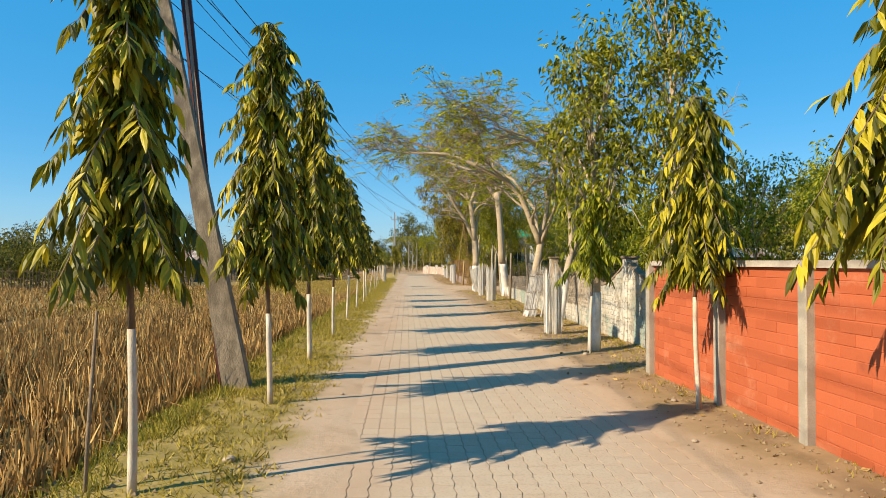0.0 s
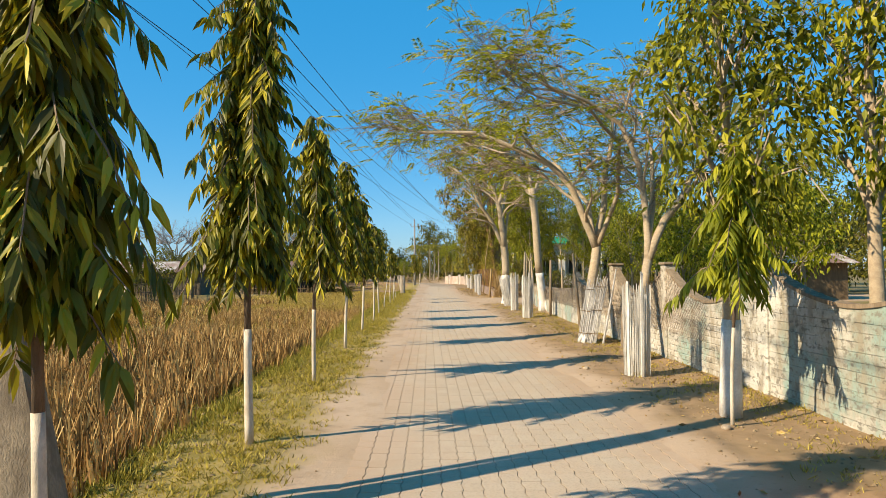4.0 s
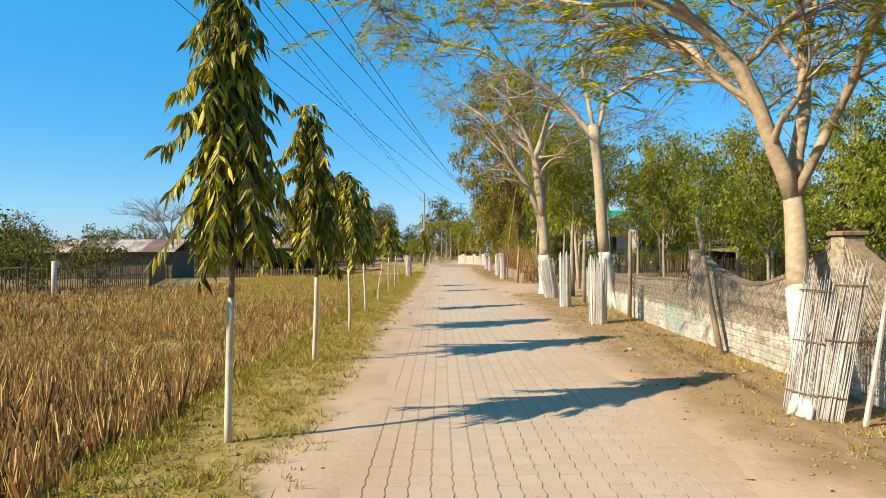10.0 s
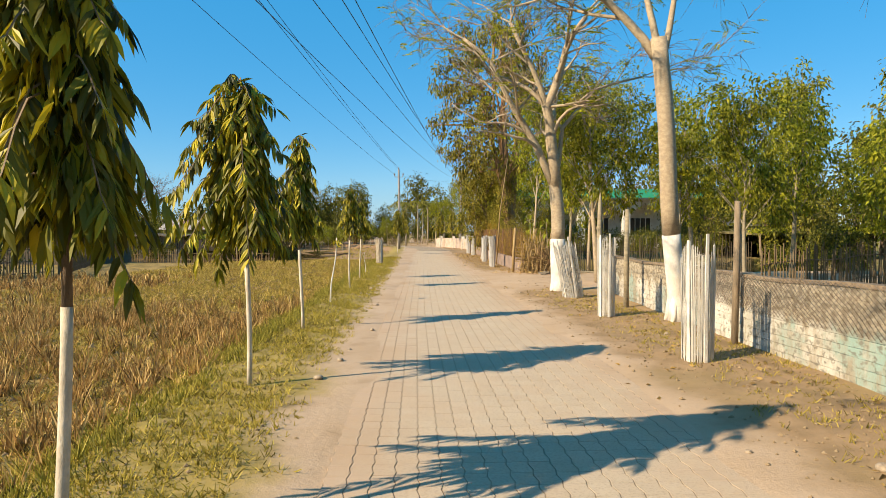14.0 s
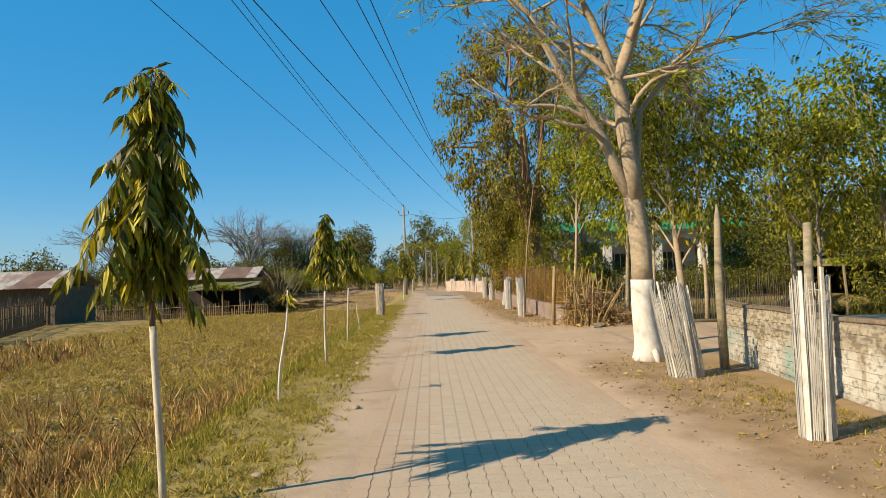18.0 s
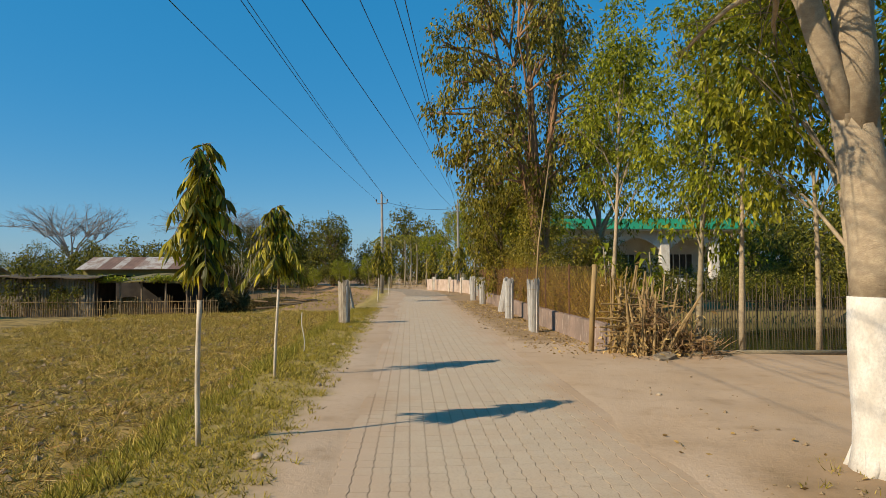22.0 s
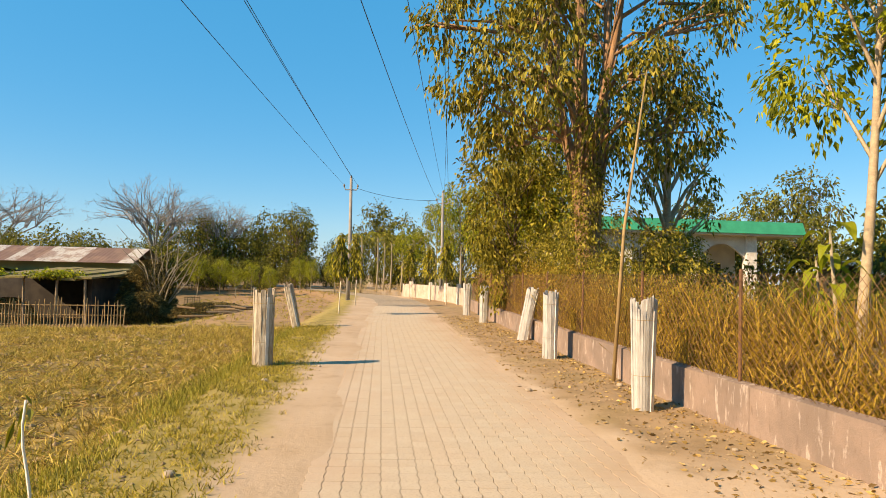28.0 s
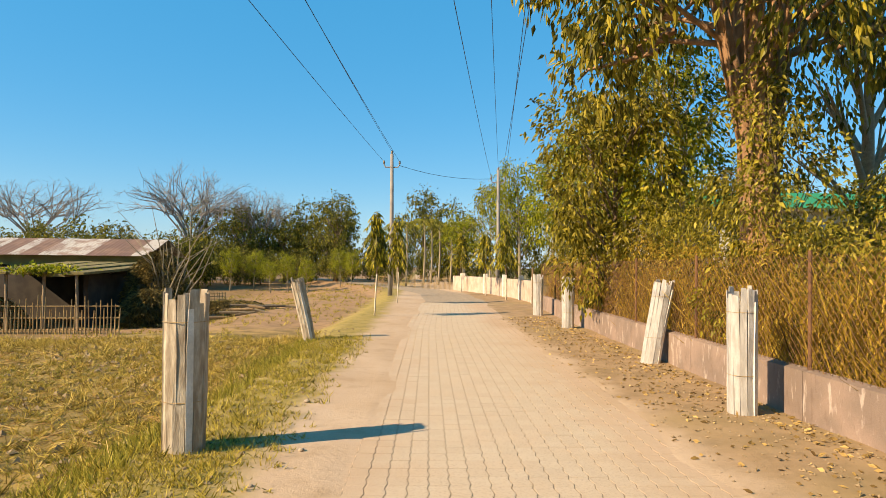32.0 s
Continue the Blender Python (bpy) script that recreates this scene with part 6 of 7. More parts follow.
# ---- house and sheds ----
def house():
    h = thing("house", "white single-storey house with green roof edge and arched porch", "house", at=pose(10.6, 78.0, gz(14, 78)) @ Matrix.Diagonal((1.42, 1, 1, 1)))
    g = Geo()
    g.box((0, 2.2, 0), (9.3, 9, 4.6))
    part("wall", g, M["house_wall"], h)
    g = Geo()
    g.box((-0.8, -0.8, 4.6), (11.2, 9.6, 4.78))
    part("roof_slab", g, M["house_wall"], h)
    g = Geo()
    for a, b in ((-0.9, 11.3),):
        g.add([(a, -0.95, 4.72), (b, -0.95, 4.72), (b, -0.6, 5.5), (a, -0.6, 5.5), (a, -0.75, 4.72), (b, -0.75, 4.72), (b, -0.42, 5.5), (a, -0.42, 5.5)],
              [(0, 1, 2, 3), (7, 6, 5, 4), (3, 2, 6, 7), (0, 4, 5, 1), (1, 5, 6, 2), (0, 3, 7, 4)])
    part("roof_edge", g, M["green_paint"], h, "bright green tin roof edge")
    for x in (0.3, 3.4, 6.4, 9.1):
        g = Geo()
        g.bevel_box((x - 0.25, -0.2, 0), (x + 0.25, 0.3, 4.6), 0.03)
        part("pillar", g, M["lime"], h, "white porch pillar")
    for x in (0.55, 3.65, 6.65):
        g = Geo()
        n = 12
        w = 2.6 if x < 3 else 2.5 if x < 6 else 2.2
        top = [(x + w * k / n, 3.2 + 0.9 * math.sin(math.pi * k / n)) for k in range(n + 1)]
        for (xa, za), (xb, zb) in zip(top[:-1], top[1:]):
            g.add([(xa, -0.05, za), (xb, -0.05, zb), (xb, -0.05, 4.6), (xa, -0.05, 4.6), (xa, 0.15, za), (xb, 0.15, zb), (xb, 0.15, 4.6), (xa, 0.15, 4.6)], [(0, 1, 2, 3), (7, 6, 5, 4), (0, 4, 5, 1)])
        part("arch", g.weld(), M["house_wall"], h)
    for x in (1.2, 4.2, 7.1):
        # flat near-black panel: the unlit room behind is put into the colour
        w = part("window", (lambda q: (q.box((x, 2.12, 1.3), (x + 1.5, 2.19, 2.9)), q)[1])(Geo()), M["interior_shade"], h, "dark window opening")
        g = Geo()
        for k in range(5):
            g.box((x + 0.02 + 0.36 * k, 2.06, 1.3), (x + 0.06 + 0.36 * k, 2.11, 2.9))
        part("grille", g, M["lime"], w)
    g = Geo()
    g.box((-0.3, -0.3, 0), (9.4, -0.15, 1.05))
    part("parapet", g, M["lime"], h, "low white porch parapet")


house()


def shed(x, y, w, d, h0, h1, label, walls="olive_wall", seed=1, turn=0.0, lean_to=True, left=-0.6):
    rng = random.Random(seed)
    s = thing("shed", label, "shed", at=pose(x, y, gz(x, y), 0, 0, turn))
    g = Geo()
    g.box((0, 0.1, 0), (w, d, h0))
    part("wall", g, M[walls], s)
    n = int(w / 0.8)
    cuts = [-0.3 + (w + 0.6) * (k + (rng.uniform(-0.25, 0.25) if 0 < k <= n else 0)) / (n + 1) for k in range(n + 2)]
    for k in range(n + 1):
        a, b = cuts[k], cuts[k + 1] + 0.05
        g = Geo()
        m = 8
        lift = 0.01 * (k % 2)
        for (ya, za), (yb, zb) in (((-0.5, h0 - 0.08), (d / 2, h1)), ((d / 2, h1), (d + 0.5, h0 - 0.08))):
            for j in range(m):
                xa, xb = a + (b - a) * j / m, a + (b - a) * (j + 1) / m
                ua, ub = 0.022 * (j % 2) + lift, 0.022 * ((j + 1) % 2) + lift
                g.add([(xa, ya, za + ua), (xb, ya, za + ub), (xb, yb, zb + ub), (xa, yb, zb + ua)], [(0, 1, 2, 3)])
        part("roof_sheet", g.weld(), M["tin"], s)
    if lean_to:
        m = 8
        for k in range(m):
            g = Geo()
            xa, xb = left + (w * 1.2 - left) * k / m, left + (w * 1.2 - left) * (k + 1.12) / m
            front, sag, up = -9.9 - rng.uniform(-0.3, 0.25), rng.uniform(-0.10, 0.04), 0.03 * (k % 2)
            rows = []
            for q in (0.0, 0.35, 0.7, 1.0):
                yy, zz = front + (-0.1 - front) * q, h0 * (0.70 + 0.14 * q) + up + sag * math.sin(3.1 * q + 0.6)
                rows += [(xa, yy, zz), (xb, yy, zz + rng.uniform(-0.03, 0.03)), (xb, yy, zz + 0.09), (xa, yy, zz + 0.09)]
            g.add(rows, [(0, 1, 2, 3), (15, 14, 13, 12)] + [(4 * q + e, 4 * q + 4 + e, 4 * q + 4 + (e + 1) % 4, 4 * q + (e + 1) % 4) for q in range(3) for e in range(4)])
            part("lean_to_roof", g, M["moss_thatch"], s, "sagging mossy thatch of the lean-to")
        nr = np.random.default_rng(seed)
        n = 2000
        at = np.stack([left + (w * 1.2 - left) * nr.choice([0.12, 0.72], n) + nr.normal(0, 0.5, n), nr.uniform(-10.2, -8.2, n), h0 * 0.73 + np.abs(nr.normal(0, 0.13, n))], -1)
        ln = nr.uniform(0.10, 0.22, n)
        tagged(part("roof_creeper", leaf_mesh("roof_creeper", at, nr.normal(0, 0.6, (n, 3)), ln, ln * 0.5, M["young_leaf"], nr), None, s, "green creeper along the lean-to roof"), kind="stuff")
        for k in range(5):
            g = Geo()
            px = left + 0.2 + (w * 1.18 - left - 0.2) * k / 4
            g.tube([(px, -9.6, -0.4), (px + rng.uniform(-0.15, 0.15), -9.6, h0 * 0.71)], 0.06, 6)
            part("pole", g, M["dead_wood"], s)
        # near-black panel over the wall: lean-to shade put into the colour
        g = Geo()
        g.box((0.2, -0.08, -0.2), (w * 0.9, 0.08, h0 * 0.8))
        part("back_wall", g, M["interior_shade"], s)
        # wall added to keep the sun out of the lean-to, coloured as shade
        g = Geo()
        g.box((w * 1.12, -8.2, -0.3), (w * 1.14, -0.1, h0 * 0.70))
        part("side_wall", g, M["interior_shade"], s)
        # panel at mid-depth, near-black in place of the shade under the roof
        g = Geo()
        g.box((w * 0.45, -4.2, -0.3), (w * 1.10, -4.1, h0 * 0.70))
        part("inner_wall", g, M["interior_shade"], s)


shed(-23.9, 80.5, 9.2, 4.6, 3.1, 4.0, "long shed with rusty corrugated roof and thatched lean-to", seed=141, left=5.3)
shed(19.0, 62.0, 6.0, 3.6, 2.0, 2.6, "low open hut with tin roof beyond the pond", "bamboo_dark", 142)
# third shed: plank wall coloured darker, with its front's shade in the colour
shed(-27.4, 58.0, 8.6, 4.0, 2.0, 2.85, "old dark shed with grey tin roof beside the field", "dark_plank", 144, 0.0, False)
shed(17.0, 37.5, 5.0, 3.0, 2.0, 2.5, "small tin-roofed hut in the grove", "bamboo_dark", 143, 0, False)


def bamboo_hut(x0, x1, y, deep, h, seed):
    """Hut of split-bamboo walls on thin posts under a sagging dark thatch."""
    rng = random.Random(seed)
    z = gz((x0 + x1) / 2, y)
    hut = thing("bamboo_hut", "low hut with pale split-bamboo walls and flat dark roof", "hut", at=(x0, y, z))
    w = x1 - x0
    # near-black core: shade behind the strips is put into the colour
    g = Geo()
    g.box((0.05, 0.06, 0), (w - 0.05, deep, h - 0.1))
    part("inner_wall", g, M["interior_shade"], hut)
    n = int(w / 0.16)
    for k in range(n):
        g = Geo()
        a = w * k / n
        g.box((a + 0.012, rng.uniform(-0.01, 0.02), 0.02), (a + w / n - rng.uniform(0.0, 0.03), 0.05, h - rng.uniform(0.05, 0.2)))
        part("wall_strip", g, M["pale_strip"], hut)
    for k in range(5):
        g = Geo()
        px = w * k / 4
        g.tube([(px, -0.06, -0.1), (px + rng.uniform(-0.06, 0.06), -0.06, h + 0.05)], 0.05, 6)
        part("post", g, M["dead_wood"], hut)
    g = Geo()
    g.box((w * 0.06, -0.10, 0.1), (w * 0.16, -0.055, 1.25))
    part("door", g, M["lime"], hut, "pale plank door leaf")
    m = 12
    for side, ya, yb in ((0, -0.7, deep / 2), (1, deep / 2, deep + 0.7)):
        g = Geo()
        for k in range(m):
            xa, xb = -0.6 + (w + 1.2) * k / m, -0.6 + (w + 1.2) * (k + 1) / m
            da, db = 0.05 * math.sin(k * 1.7) - 0.012 * k, 0.05 * math.sin((k + 1) * 1.7) - 0.012 * (k + 1)
            za, zb = (h - 0.02, h + 0.12) if side == 0 else (h + 0.12, h - 0.02)
            g.add([(xa, ya, za + da), (xb, ya, za + db), (xb, yb, zb + db), (xa, yb, zb + da), (xa, ya, za + da + 0.07), (xb, ya, za + db + 0.07), (xb, yb, zb + db + 0.07), (xa, yb, zb + da + 0.07)],
                  [(3, 2, 1, 0), (4, 5, 6, 7), (0, 1, 5, 4), (2, 3, 7, 6)])
        part("roof_slope", g.weld(), M["dark_plank"], hut, "sagging dark thatch")


bamboo_hut(-26.2, -18.4, 70.5, 3.0, 2.55, 145)


def haystack(x, y, r, h, seed, n=7000):
    rng = np.random.default_rng(seed)
    a, u = rng.uniform(0, 6.283, n), rng.uniform(0, 1, n)
    lump = 1 + 0.16 * np.sin(3 * a + seed) * np.cos(5 * u) + 0.10 * np.sin(7 * a + 9 * u)
    q = r * np.sqrt(np.clip(1 - u ** 2.4, 0, 1)) * lump * rng.uniform(0.7, 1.08, n)
    at = np.stack([x + q * np.cos(a), y + q * np.sin(a), gz(x, y) + h * u], -1)
    ln = rng.uniform(0.07, 0.2, n)
    tagged(new("dark_bush", leaf_mesh("dark_bush", at, np.stack([np.cos(a), np.sin(a), rng.normal(-0.2, 0.5, n)], -1), ln, ln * 0.4, M["dark_heap"], rng)), "dark overgrown heap beside the shed", "bush", kind="stuff")


haystack(-11.7, 75.0, 1.3, 3.2, 151, 13000)
haystack(-11.2, 73.0, 1.1, 1.5, 153)
# low dark heap added to stand in for shaded ground
haystack(-8.0, 73.4, 1.9, 0.65, 158, 6500)


def debris_heap():
    rng = np.random.default_rng(154)
    heap = thing("debris_heap", "low heap of dark planks and cut branches on bare earth", "debris", at=(-7.4, 71.8, gz(-7.4, 71.8)))
    for k in range(16):
        g = Geo()
        a, L = rng.uniform(-0.5, 0.5), rng.uniform(0.8, 2.0)
        c = np.array([rng.uniform(-1.4, 1.7), rng.uniform(-1.6, 1.8), 0.06 + 0.03 * k])
        d = np.array([math.cos(a), math.sin(a), rng.normal(0, 0.08)]) * L / 2
        g.tube([c - d, c, c + d], [0.05, 0.055, 0.04], 6)
        part("log", g, M["dark_plank"] if k % 3 else M["bamboo_dark"], heap)


debris_heap()


def straw_heap(x, y, r, h, seed, n=5000):
    rng = np.random.default_rng(seed)
    a, u = rng.uniform(0, 6.283, n), rng.uniform(0, 1, n)
    q = r * np.sqrt(np.clip(1 - u ** 1.6, 0, 1)) * rng.uniform(0.85, 1.05, n)
    at = np.stack([x + q * np.cos(a), y + 0.7 * q * np.sin(a), gz(x, y) + h * u], -1)
    ln = rng.uniform(0.08, 0.25, n)
    tagged(new("straw_heap", leaf_mesh("straw_heap", at, np.stack([np.cos(a), np.sin(a), rng.normal(-0.6, 0.4, n)], -1), ln, ln * 0.16, M["straw"], rng)), "domed heap of grey-tan straw under the lean-to", "straw heap", kind="stuff")


straw_heap(-17.0, 72.0, 1.3, 1.25, 159)


def dead_branches(x, y, seed, size):
    """Pale leafless shoots, each a forked rod of its own."""
    rng = np.random.default_rng(seed)
    ob = thing("dead_branches", "pale dead branches leaning out of the dark bush", "branches", at=(x, y, gz(x, y)))
    for k in range(26):
        g = Geo()
        low = np.array([rng.normal(0.3, 0.3), rng.normal(0, 0.2), 0.6])
        d = unit(np.array([rng.normal(0.12, 0.30), rng.normal(0, 0.15), 1.0]))
        L = size * rng.uniform(0.6, 1.2)
        a = low + d * L * 0.55 + rng.normal(0, 0.08, 3)
        b = a + unit(d + rng.normal(0, 0.35, 3)) * L * 0.5
        g.tube([low, a, b], [0.036, 0.024, 0.008], 5)
        part("branch", g, M["stem_bark"], ob)


dead_branches(-11.2, 74.4, 155, 4.0)


def bamboo_lattice(x, y, w, h):
    ob = thing("bamboo_hurdle", "small square bamboo lattice hurdle beside the bush", "hurdle", at=(x, y, gz(x, y)))
    for k in range(7):
        g = Geo()
        g.tube([(w * k / 6, 0, -0.05), (w * k / 6 + 0.02 * math.sin(k), 0.02, h)], 0.018, 5)
        part("upright", g, M["bamboo"], ob)
    for k in range(6):
        g = Geo()
        g.tube([(-0.05, 0.03, h * (0.1 + 0.16 * k)), (w + 0.05, 0.03, h * (0.1 + 0.16 * k) + 0.02 * math.cos(k))], 0.016, 5)
        part("rail", g, M["bamboo"], ob)


bamboo_lattice(-12.4, 84.0, 0.95, 0.95)


def far_wall():
    wall = thing("wall_bend", "whitewashed low wall along the road bend", "wall", kind="structure")
    pts = [(5.0, 73.5), (4.95, 77.0), (4.6, 80.5), (3.9, 84.0), (2.8, 87.5), (2.2, 89.5)]
    for (xa, ya), (xb, yb) in zip(pts[:-1], pts[1:]):
        g = Geo()
        nx, ny = (yb - ya), -(xb - xa)
        L = math.hypot(nx, ny)
        nx, ny = 0.13 * nx / L, 0.13 * ny / L
        e = 0.985
        xb, yb = xa + (xb - xa) * e, ya + (yb - ya) * e
        g.add([(xa, ya, -0.2), (xa + nx, ya + ny, -0.2), (xb + nx, yb + ny, -0.2), (xb, yb, -0.2), (xa, ya, 1.0), (xa + nx, ya + ny, 1.0), (xb + nx, yb + ny, 1.0), (xb, yb, 1.0)],
              [(4, 5, 6, 7), (0, 4, 7, 3), (1, 2, 6, 5), (0, 1, 5, 4), (2, 3, 7, 6)])
        part("panel", g, M["pink_lime"], wall)
        g = Geo()
        g.bevel_box((xa - 0.12, ya - 0.12, -0.1), (xa + 0.12, ya + 0.12, 1.2), 0.02)
        part("post", g, M["lime"], wall)


far_wall()


def lattice_gate():
    gate = thing("bamboo_gate", "reddish-brown bamboo lattice gate by the road", "gate", at=(4.55, 71.2, 0))
    for k in range(9):
        g = Geo()
        g.tube([(0.04 * k, 0.26 * k, -0.05), (0.04 * k, 0.26 * k, 1.6)], 0.025, 6)
        part("upright", g, M["bamboo_dark"], gate)
    for z in (0.3, 0.65, 1.0, 1.35):
        g = Geo()
        g.tube([(-0.02, -0.05, z), (0.34, 2.15, z)], 0.022, 6)
        part("rail", g, M["bamboo_dark"], gate)


lattice_gate()


def tall_grass():
    rng = np.random.default_rng(83)
    n = 13000
    y = rng.uniform(43.8, 70, n)
    x = np.array([LOWX(v) for v in y]) + 0.16 + np.abs(rng.normal(0, 0.45, n))
    at = np.stack([x, y, rng.uniform(0.2, 1.25, n)], -1)
    along = np.stack([rng.normal(0, 0.5, n), rng.normal(0, 0.5, n), np.ones(n)], -1)
    ln = rng.uniform(0.25, 0.6, n)
    tagged(new("tall_dry_grass", blade_mesh("tall_dry_grass", at, along, ln, 0.014 * rng.uniform(0.6, 1.4, n), M["dry_vine"], rng)), "tall dry golden grass behind the fence", "grass", kind="stuff")


tall_grass()


# ---- field stubble and verge grass ----
def scatter(name, label, cat, count, xr, yr, mat, h, w, tuft, seed, tilt=0.35, edge=None, rows=0.0):
    """Tufts of thin blades over a strip of ground."""
    rng = np.random.default_rng(seed)
    cx, cy = rng.uniform(*xr, count), rng.uniform(*yr, count)
    if rows:
        cx = np.round(cx / rows) * rows + rng.normal(0, rows * 0.13, count)
        cy = np.round(cy / rows) * rows + rng.normal(0, rows * 0.13, count)
    if edge is not None:
        keep = edge(cx, cy, rng)
        cx, cy = cx[keep], cy[keep]
    n = len(cx)
    hh = h * np.clip(rng.normal(1, 0.25, n), 0.4, 1.7)
    x = np.repeat(cx, tuft) + rng.normal(0, 0.035, n * tuft)
    y = np.repeat(cy, tuft) + rng.normal(0, 0.035, n * tuft)
    at = np.stack([x, y, ground_height(x, y) - 0.01], -1)
    along = np.stack([rng.normal(0, tilt, n * tuft), rng.normal(0, tilt, n * tuft), np.ones(n * tuft)], -1)
    ln = np.repeat(hh, tuft) * rng.uniform(0.5, 1.15, n * tuft)
    tagged(new(name, blade_mesh(name, at, along, ln, w * rng.uniform(0.6, 1.4, n * tuft), M[mat], rng)), label, cat, kind="stuff")


def patchy(a, b, low, high):
    """Thins a scatter to uneven patches."""
    return lambda x, y, r: r.uniform(0, 1, len(x)) < np.where(np.sin(a * x + 1.7 * np.sin(b * y)) + np.sin(b * y * 1.3 + 0.8 * np.sin(a * x * 0.7)) + r.normal(0, 0.5, len(x)) > -0.2, high, low)


scatter("tall_stubble", "tall dry rice stubble standing in the field", "stubble", 3900, (-9, -2.6), (-1, 21.5), "straw", 0.40, 0.024, 17, 161, 0.22, patchy(1.6, 1.1, 0.5, 0.97), rows=0.31)
scatter("broken_stubble", "broken tan stubble bundles leaning in the field", "stubble", 2000, (-9, -2.7), (20.0, 35), "straw", 0.27, 0.015, 18, 160, 0.42, patchy(1.6, 1.1, 0.3, 0.9), rows=0.33)
scatter("far_stubble", "dry rice stubble further out in the field", "stubble", 6500, (-28, -9), (2, 46), "straw", 0.28, 0.035, 10, 162, 0.35, patchy(0.7, 0.5, 0.45, 1.0), rows=0.32)
scatter("low_stubble", "short yellow-green stubble and grass in the field", "stubble", 14000, (-13, -2.5), (22, 62), "stubble_low", 0.14, 0.011, 14, 163, 0.9, patchy(1.3, 0.9, 0.4, 1.0), rows=0.27)
scatter("rough_grass", "rough dry grass on the bare ground beyond the field", "grass", 3200, (-14, -2.4), (61, 100), "verge_grass", 0.13, 0.016, 7, 159, 0.7, patchy(0.8, 0.6, 0.12, 0.9))
scatter("field_weeds", "low green weeds between the stubble", "grass", 9000, (-8, -2.5), (0, 60), "ditch_green", 0.10, 0.010, 8, 168, 1.0, patchy(0.9, 0.7, 0.12, 0.9))
scatter("ditch_grass", "green grass in the shallow ditch beside the field", "grass", 6000, (-3.0, -2.1), (0, 60), "ditch_green", 0.11, 0.011, 10, 166, 0.5,
        lambda x, y, r: r.uniform(0, 1, len(x)) < 0.35 + 0.65 * (np.sin(y * 0.9) + np.sin(y * 2.1 + 1) > -0.4))
scatter("lying_straw", "loose straw lying in the field", "straw", 6500, (-9, -2.4), (0, 60), "straw", 0.30, 0.013, 3, 167, 6.0)
scatter("matted_straw", "matted yellow straw lying flat in the field", "straw", 15000, (-12, -2.6), (21, 62), "stubble_low", 0.20, 0.010, 6, 169, 5.0)
scatter("verge_grass", "short dry and green verge grass", "grass", 19000, (-2.5, -0.85), (0, 60), "verge_grass", 0.07, 0.010, 9, 164, 0.9,
        lambda x, y, r: r.uniform(0, 1, len(x)) < np.clip((-0.85 - x) / 0.55, 0.04, 1) * (0.45 + 0.55 * (np.sin(y * 2.3 + x * 3) + np.sin(y * 0.9) > -0.3)))
scatter("wall_grass", "sparse dry grass along the walls", "grass", 7000, (2.7, 4.5), (0, 36), "verge_grass", 0.06, 0.009, 8, 165, 0.8,
        lambda x, y, r: r.uniform(0, 1, len(x)) < np.clip((x - 2.8) / 1.5, 0.02, 1) * (0.4 + 0.6 * (np.sin(y * 1.3 + x) > 0)))


def litter(name, label, count, xr, yr, seed, size=0.07):
    rng = np.random.default_rng(seed)
    x, y = rng.uniform(*xr, count), rng.uniform(*yr, count)
    keep = rng.uniform(0, 1, count) < np.clip((x - xr[0]) / (xr[1] - xr[0]), 0.04, 1) ** 1.5
    x, y = x[keep], y[keep]
    n = len(x)
    ln = size * rng.uniform(0.6, 1.6, n)
    at = np.stack([x, y, ground_height(x, y) + 0.012], -1)
    along = np.stack([rng.normal(0, 1, n), rng.normal(0, 1, n), rng.normal(0.05, 0.12, n)], -1)
    tagged(new(name, leaf_mesh(name, at, along, ln, ln * 0.5, M["dry_leaf"], rng, 0.15, 0.0)), label, "leaf litter", kind="stuff")


litter("leaf_litter", "fallen brown leaves beside the fence", 5200, (2.2, 4.1), (43, 66), 171, 0.055)
litter("leaf_litter", "fallen dry leaves along the wall foot", 1600, (2.0, 4.3), (2, 37), 172, 0.06)

rs = random.Random(9)
for k in range(46):
    x, y = rs.choice([(rs.uniform(-1.6, -0.6), rs.uniform(2, 56)), (rs.uniform(2.3, 4.0), rs.uniform(3, 56))])
    g = Geo()
    r = rs.uniform(0.02, 0.055)
    bm = bmesh.new()
    bmesh.ops.create_icosphere(bm, subdivisions=2, radius=r)
    for v in bm.verts:
        v.co *= 1 + 0.3 * noise.noise(v.co * 9 / r * 0.05 + Vector((k, 0, 0)))
        v.co.z *= 0.6
    bm.verts.index_update()
    g.add([tuple(v.co) for v in bm.verts], [tuple(v.index for v in f.verts) for f in bm.faces])
    bm.free()
    ob = thing("stone", "small brown stone on the verge", "stone", "loose stones", at=(x, y, gz(x, y) + r * 0.3))
    part("body", g, M["stone"], ob, "", True)


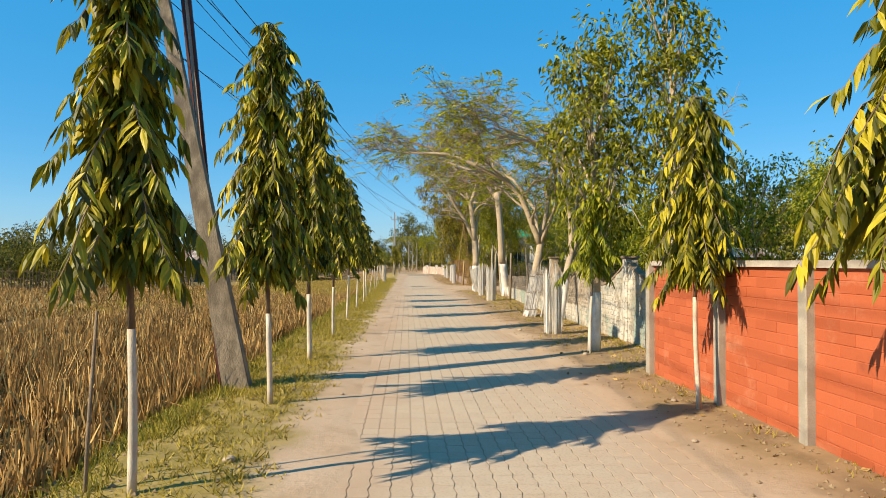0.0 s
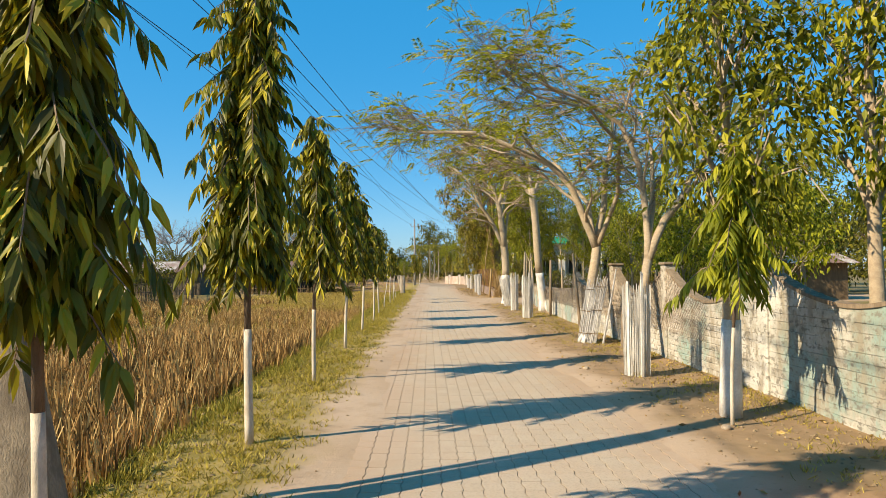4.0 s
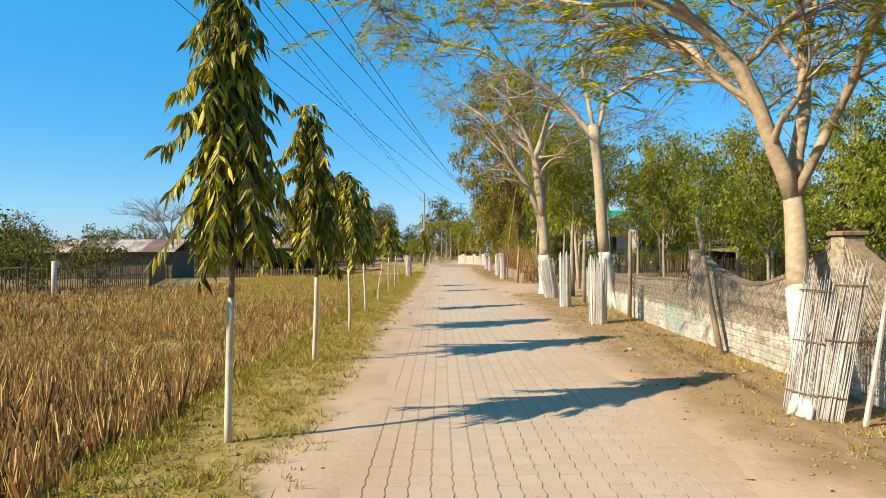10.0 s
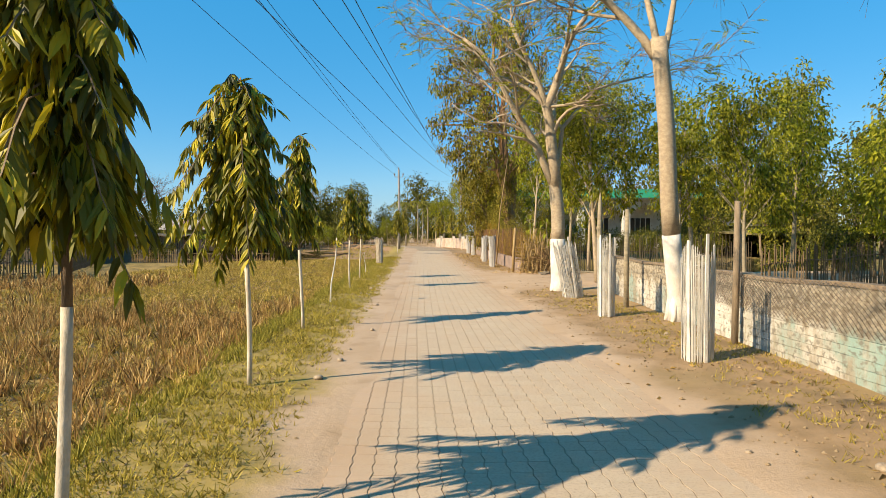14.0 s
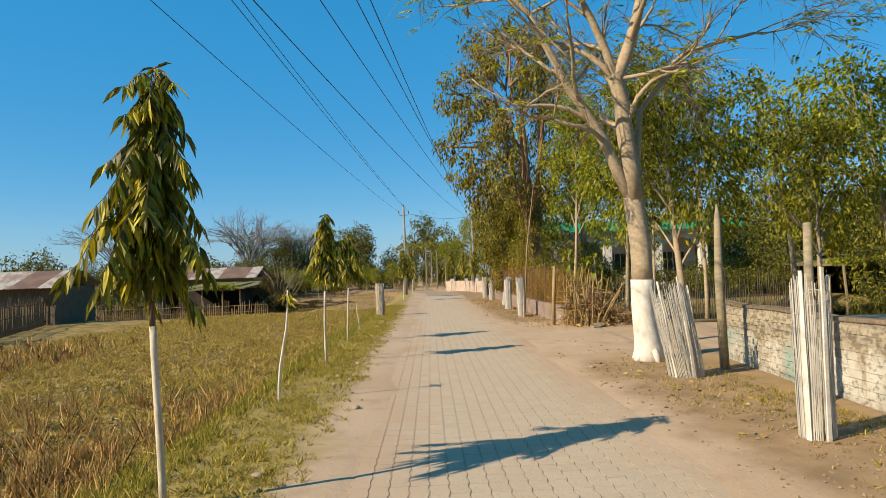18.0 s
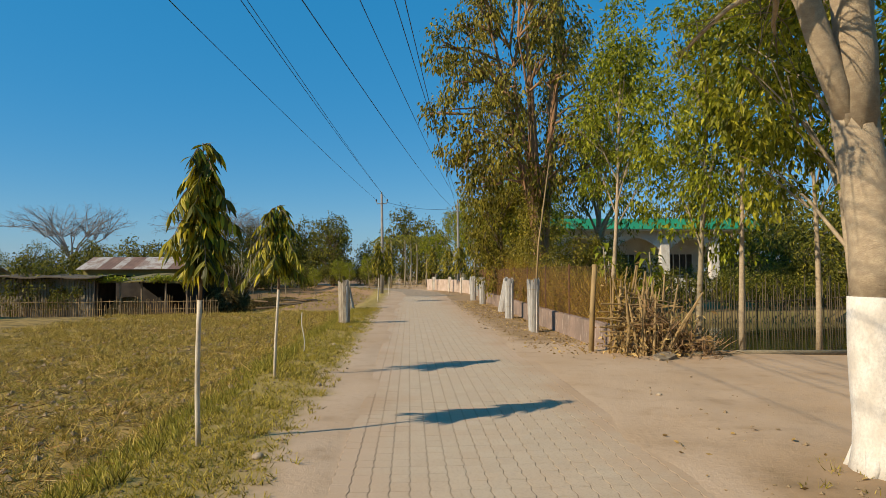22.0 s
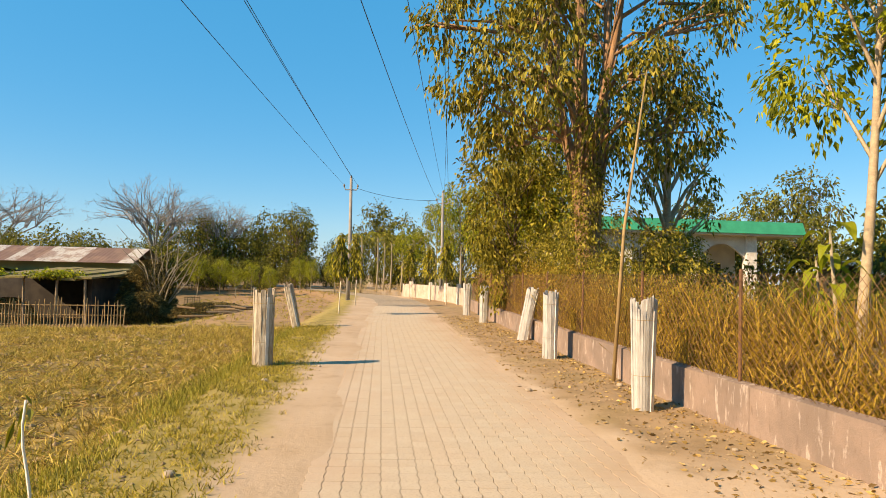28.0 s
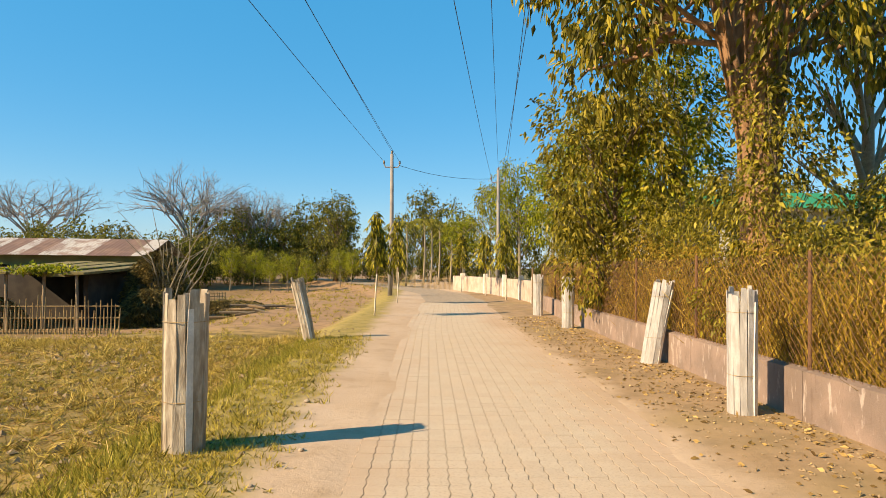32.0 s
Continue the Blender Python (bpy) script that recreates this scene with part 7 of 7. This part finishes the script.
def clods(name, label, count, xr, yr, seed, size, thin):
    """Small crumbs of earth, each a squat uneven octahedron."""
    rng = np.random.default_rng(seed)
    x, y = rng.uniform(*xr, count), rng.uniform(*yr, count)
    keep = rng.uniform(0, 1, count) < thin(x, y)
    x, y = x[keep], y[keep]
    n = len(x)
    r = size * rng.uniform(0.4, 1.0, n) ** 2 + 0.006
    at = np.stack([x, y, ground_height(x, y) + r * 0.2], -1)
    base = np.array([(1, 0, 0), (0, 1, 0), (-1, 0, 0), (0, -1, 0), (0, 0, 0.7), (0, 0, -0.7)])
    a = rng.uniform(0, 6.283, n)
    turn = np.stack([np.stack([np.cos(a), -np.sin(a), 0 * a], -1), np.stack([np.sin(a), np.cos(a), 0 * a], -1), np.stack([0 * a, 0 * a, 1 + 0 * a], -1)], 1)
    v = np.einsum("nij,kj->nki", turn, base) * r[:, None, None] * rng.uniform(0.6, 1.4, (n, 6, 1)) + at[:, None, :]
    tri = np.array([(0, 1, 4, 4), (1, 2, 4, 4), (2, 3, 4, 4), (3, 0, 4, 4), (1, 0, 5, 5), (2, 1, 5, 5), (3, 2, 5, 5), (0, 3, 5, 5)])[:, :3]
    f = (np.arange(n)[:, None, None] * 6 + tri[None]).reshape(-1, 3)
    me = bpy.data.meshes.new(name)
    me.from_pydata(v.reshape(-1, 3).tolist(), [], f.tolist())
    me.materials.append(M["clod"])
    tagged(new(name, me), label, "soil", kind="stuff")


clods("earth_crumbs", "crumbs of dry earth on the grassy verge", 6500, (-2.6, -0.75), (0, 62), 181, 0.021, lambda x, y: np.clip((-1.0 - x) / 1.3, 0.02, 0.7))
clods("earth_crumbs", "crumbs of dry earth along the wall foot", 11000, (2.35, 4.4), (2, 66), 182, 0.020, lambda x, y: np.clip((x - 2.2) / 1.6, 0.05, 0.7) * np.where((y > 35.5) & (y < 44.0), 0.06, 1.0))
clods("field_clods", "clods of ploughed earth between the stubble", 9000, (-9, -2.5), (0, 60), 183, 0.06, lambda x, y: 0.3 + 0.5 * (np.sin(1.6 * x + 1.7 * np.sin(1.1 * y)) < 0))


# ---- paving ----
def paving():
    road = thing("road", "interlocking concrete block paving dusted with sand", "road", kind="structure")
    pitch, run = 0.151, 0.2
    cols = 19
    x0 = -0.56

    def block(z=0.0, d=0.02):
        """A paver whose long edges swing in an S, with a narrow chamfer."""
        a, b, amp = (pitch - 0.009) / 2, (run - 0.0030) / 2, 0.009
        o = [(-a, -b), (a, -b), (a + amp, -b / 2), (a, 0.0), (a - amp, b / 2), (a, b), (-a, b), (-a - amp, b / 2), (-a, 0.0), (-a + amp, -b / 2)]
        n = len(o)
        v = [(px, py, z - d) for px, py in o] + [(px, py, z) for px, py in o]
        f = [tuple(range(n, 2 * n))] + [(k, (k + 1) % n, n + (k + 1) % n, n + k) for k in range(n)]
        return v, f

    v, f = block()
    one = Geo()
    one.add(v, f)
    me = one.mesh("paver", M["paver"])
    rng = random.Random(6)
    bv = np.array(v)
    groups, offs = [], []
    count = 0
    ys = np.arange(1.5, 74, run)
    for c in range(cols):
        for k, y in enumerate(ys):
            yy = y
            x = x0 + pitch * (c + 0.5) + bend(yy)
            z = 0.004 + rng.uniform(-0.0007, 0.0007)
            if 3 <= c <= 15 and 3.3 < yy < 7.9 and count < 290:
                o = part("paver", me, None, road)
                o.location = (x, yy, z)
                count += 1
            else:
                offs.append((x, yy, z))
    offs = np.array(offs)
    nv = len(bv)
    V = (bv[None] + offs[:, None]).reshape(-1, 3)
    quads = np.array([fc for fc in f if len(fc) == 4] + [(10, 11, 12, 19), (19, 12, 13, 18), (18, 13, 14, 17), (17, 14, 15, 16)])
    Q = (quads[None] + (np.arange(len(offs)) * nv)[:, None, None]).reshape(-1, 4)
    tagged(part("paving_blocks", array_mesh("paving_blocks", V, Q, M["paver"]), None, road), kind="stuff")
    g = Geo()
    ys = np.r_[-14, 0, np.arange(2, 130, 2.0)]
    for a, b in zip(ys[:-1], ys[1:]):
        pa, pb = bend(a), bend(b)
        lift = -0.0005 if b <= 74 else 0.004
        g.add([(x0 + pa, a, lift), (x0 + cols * pitch + pa, a, lift), (x0 + cols * pitch + pb, b, lift), (x0 + pb, b, lift)], [(0, 1, 2, 3)])
    part("bedding", g, M["joint_dirt"], road, "dark dirt in the joints between the blocks")


paving()
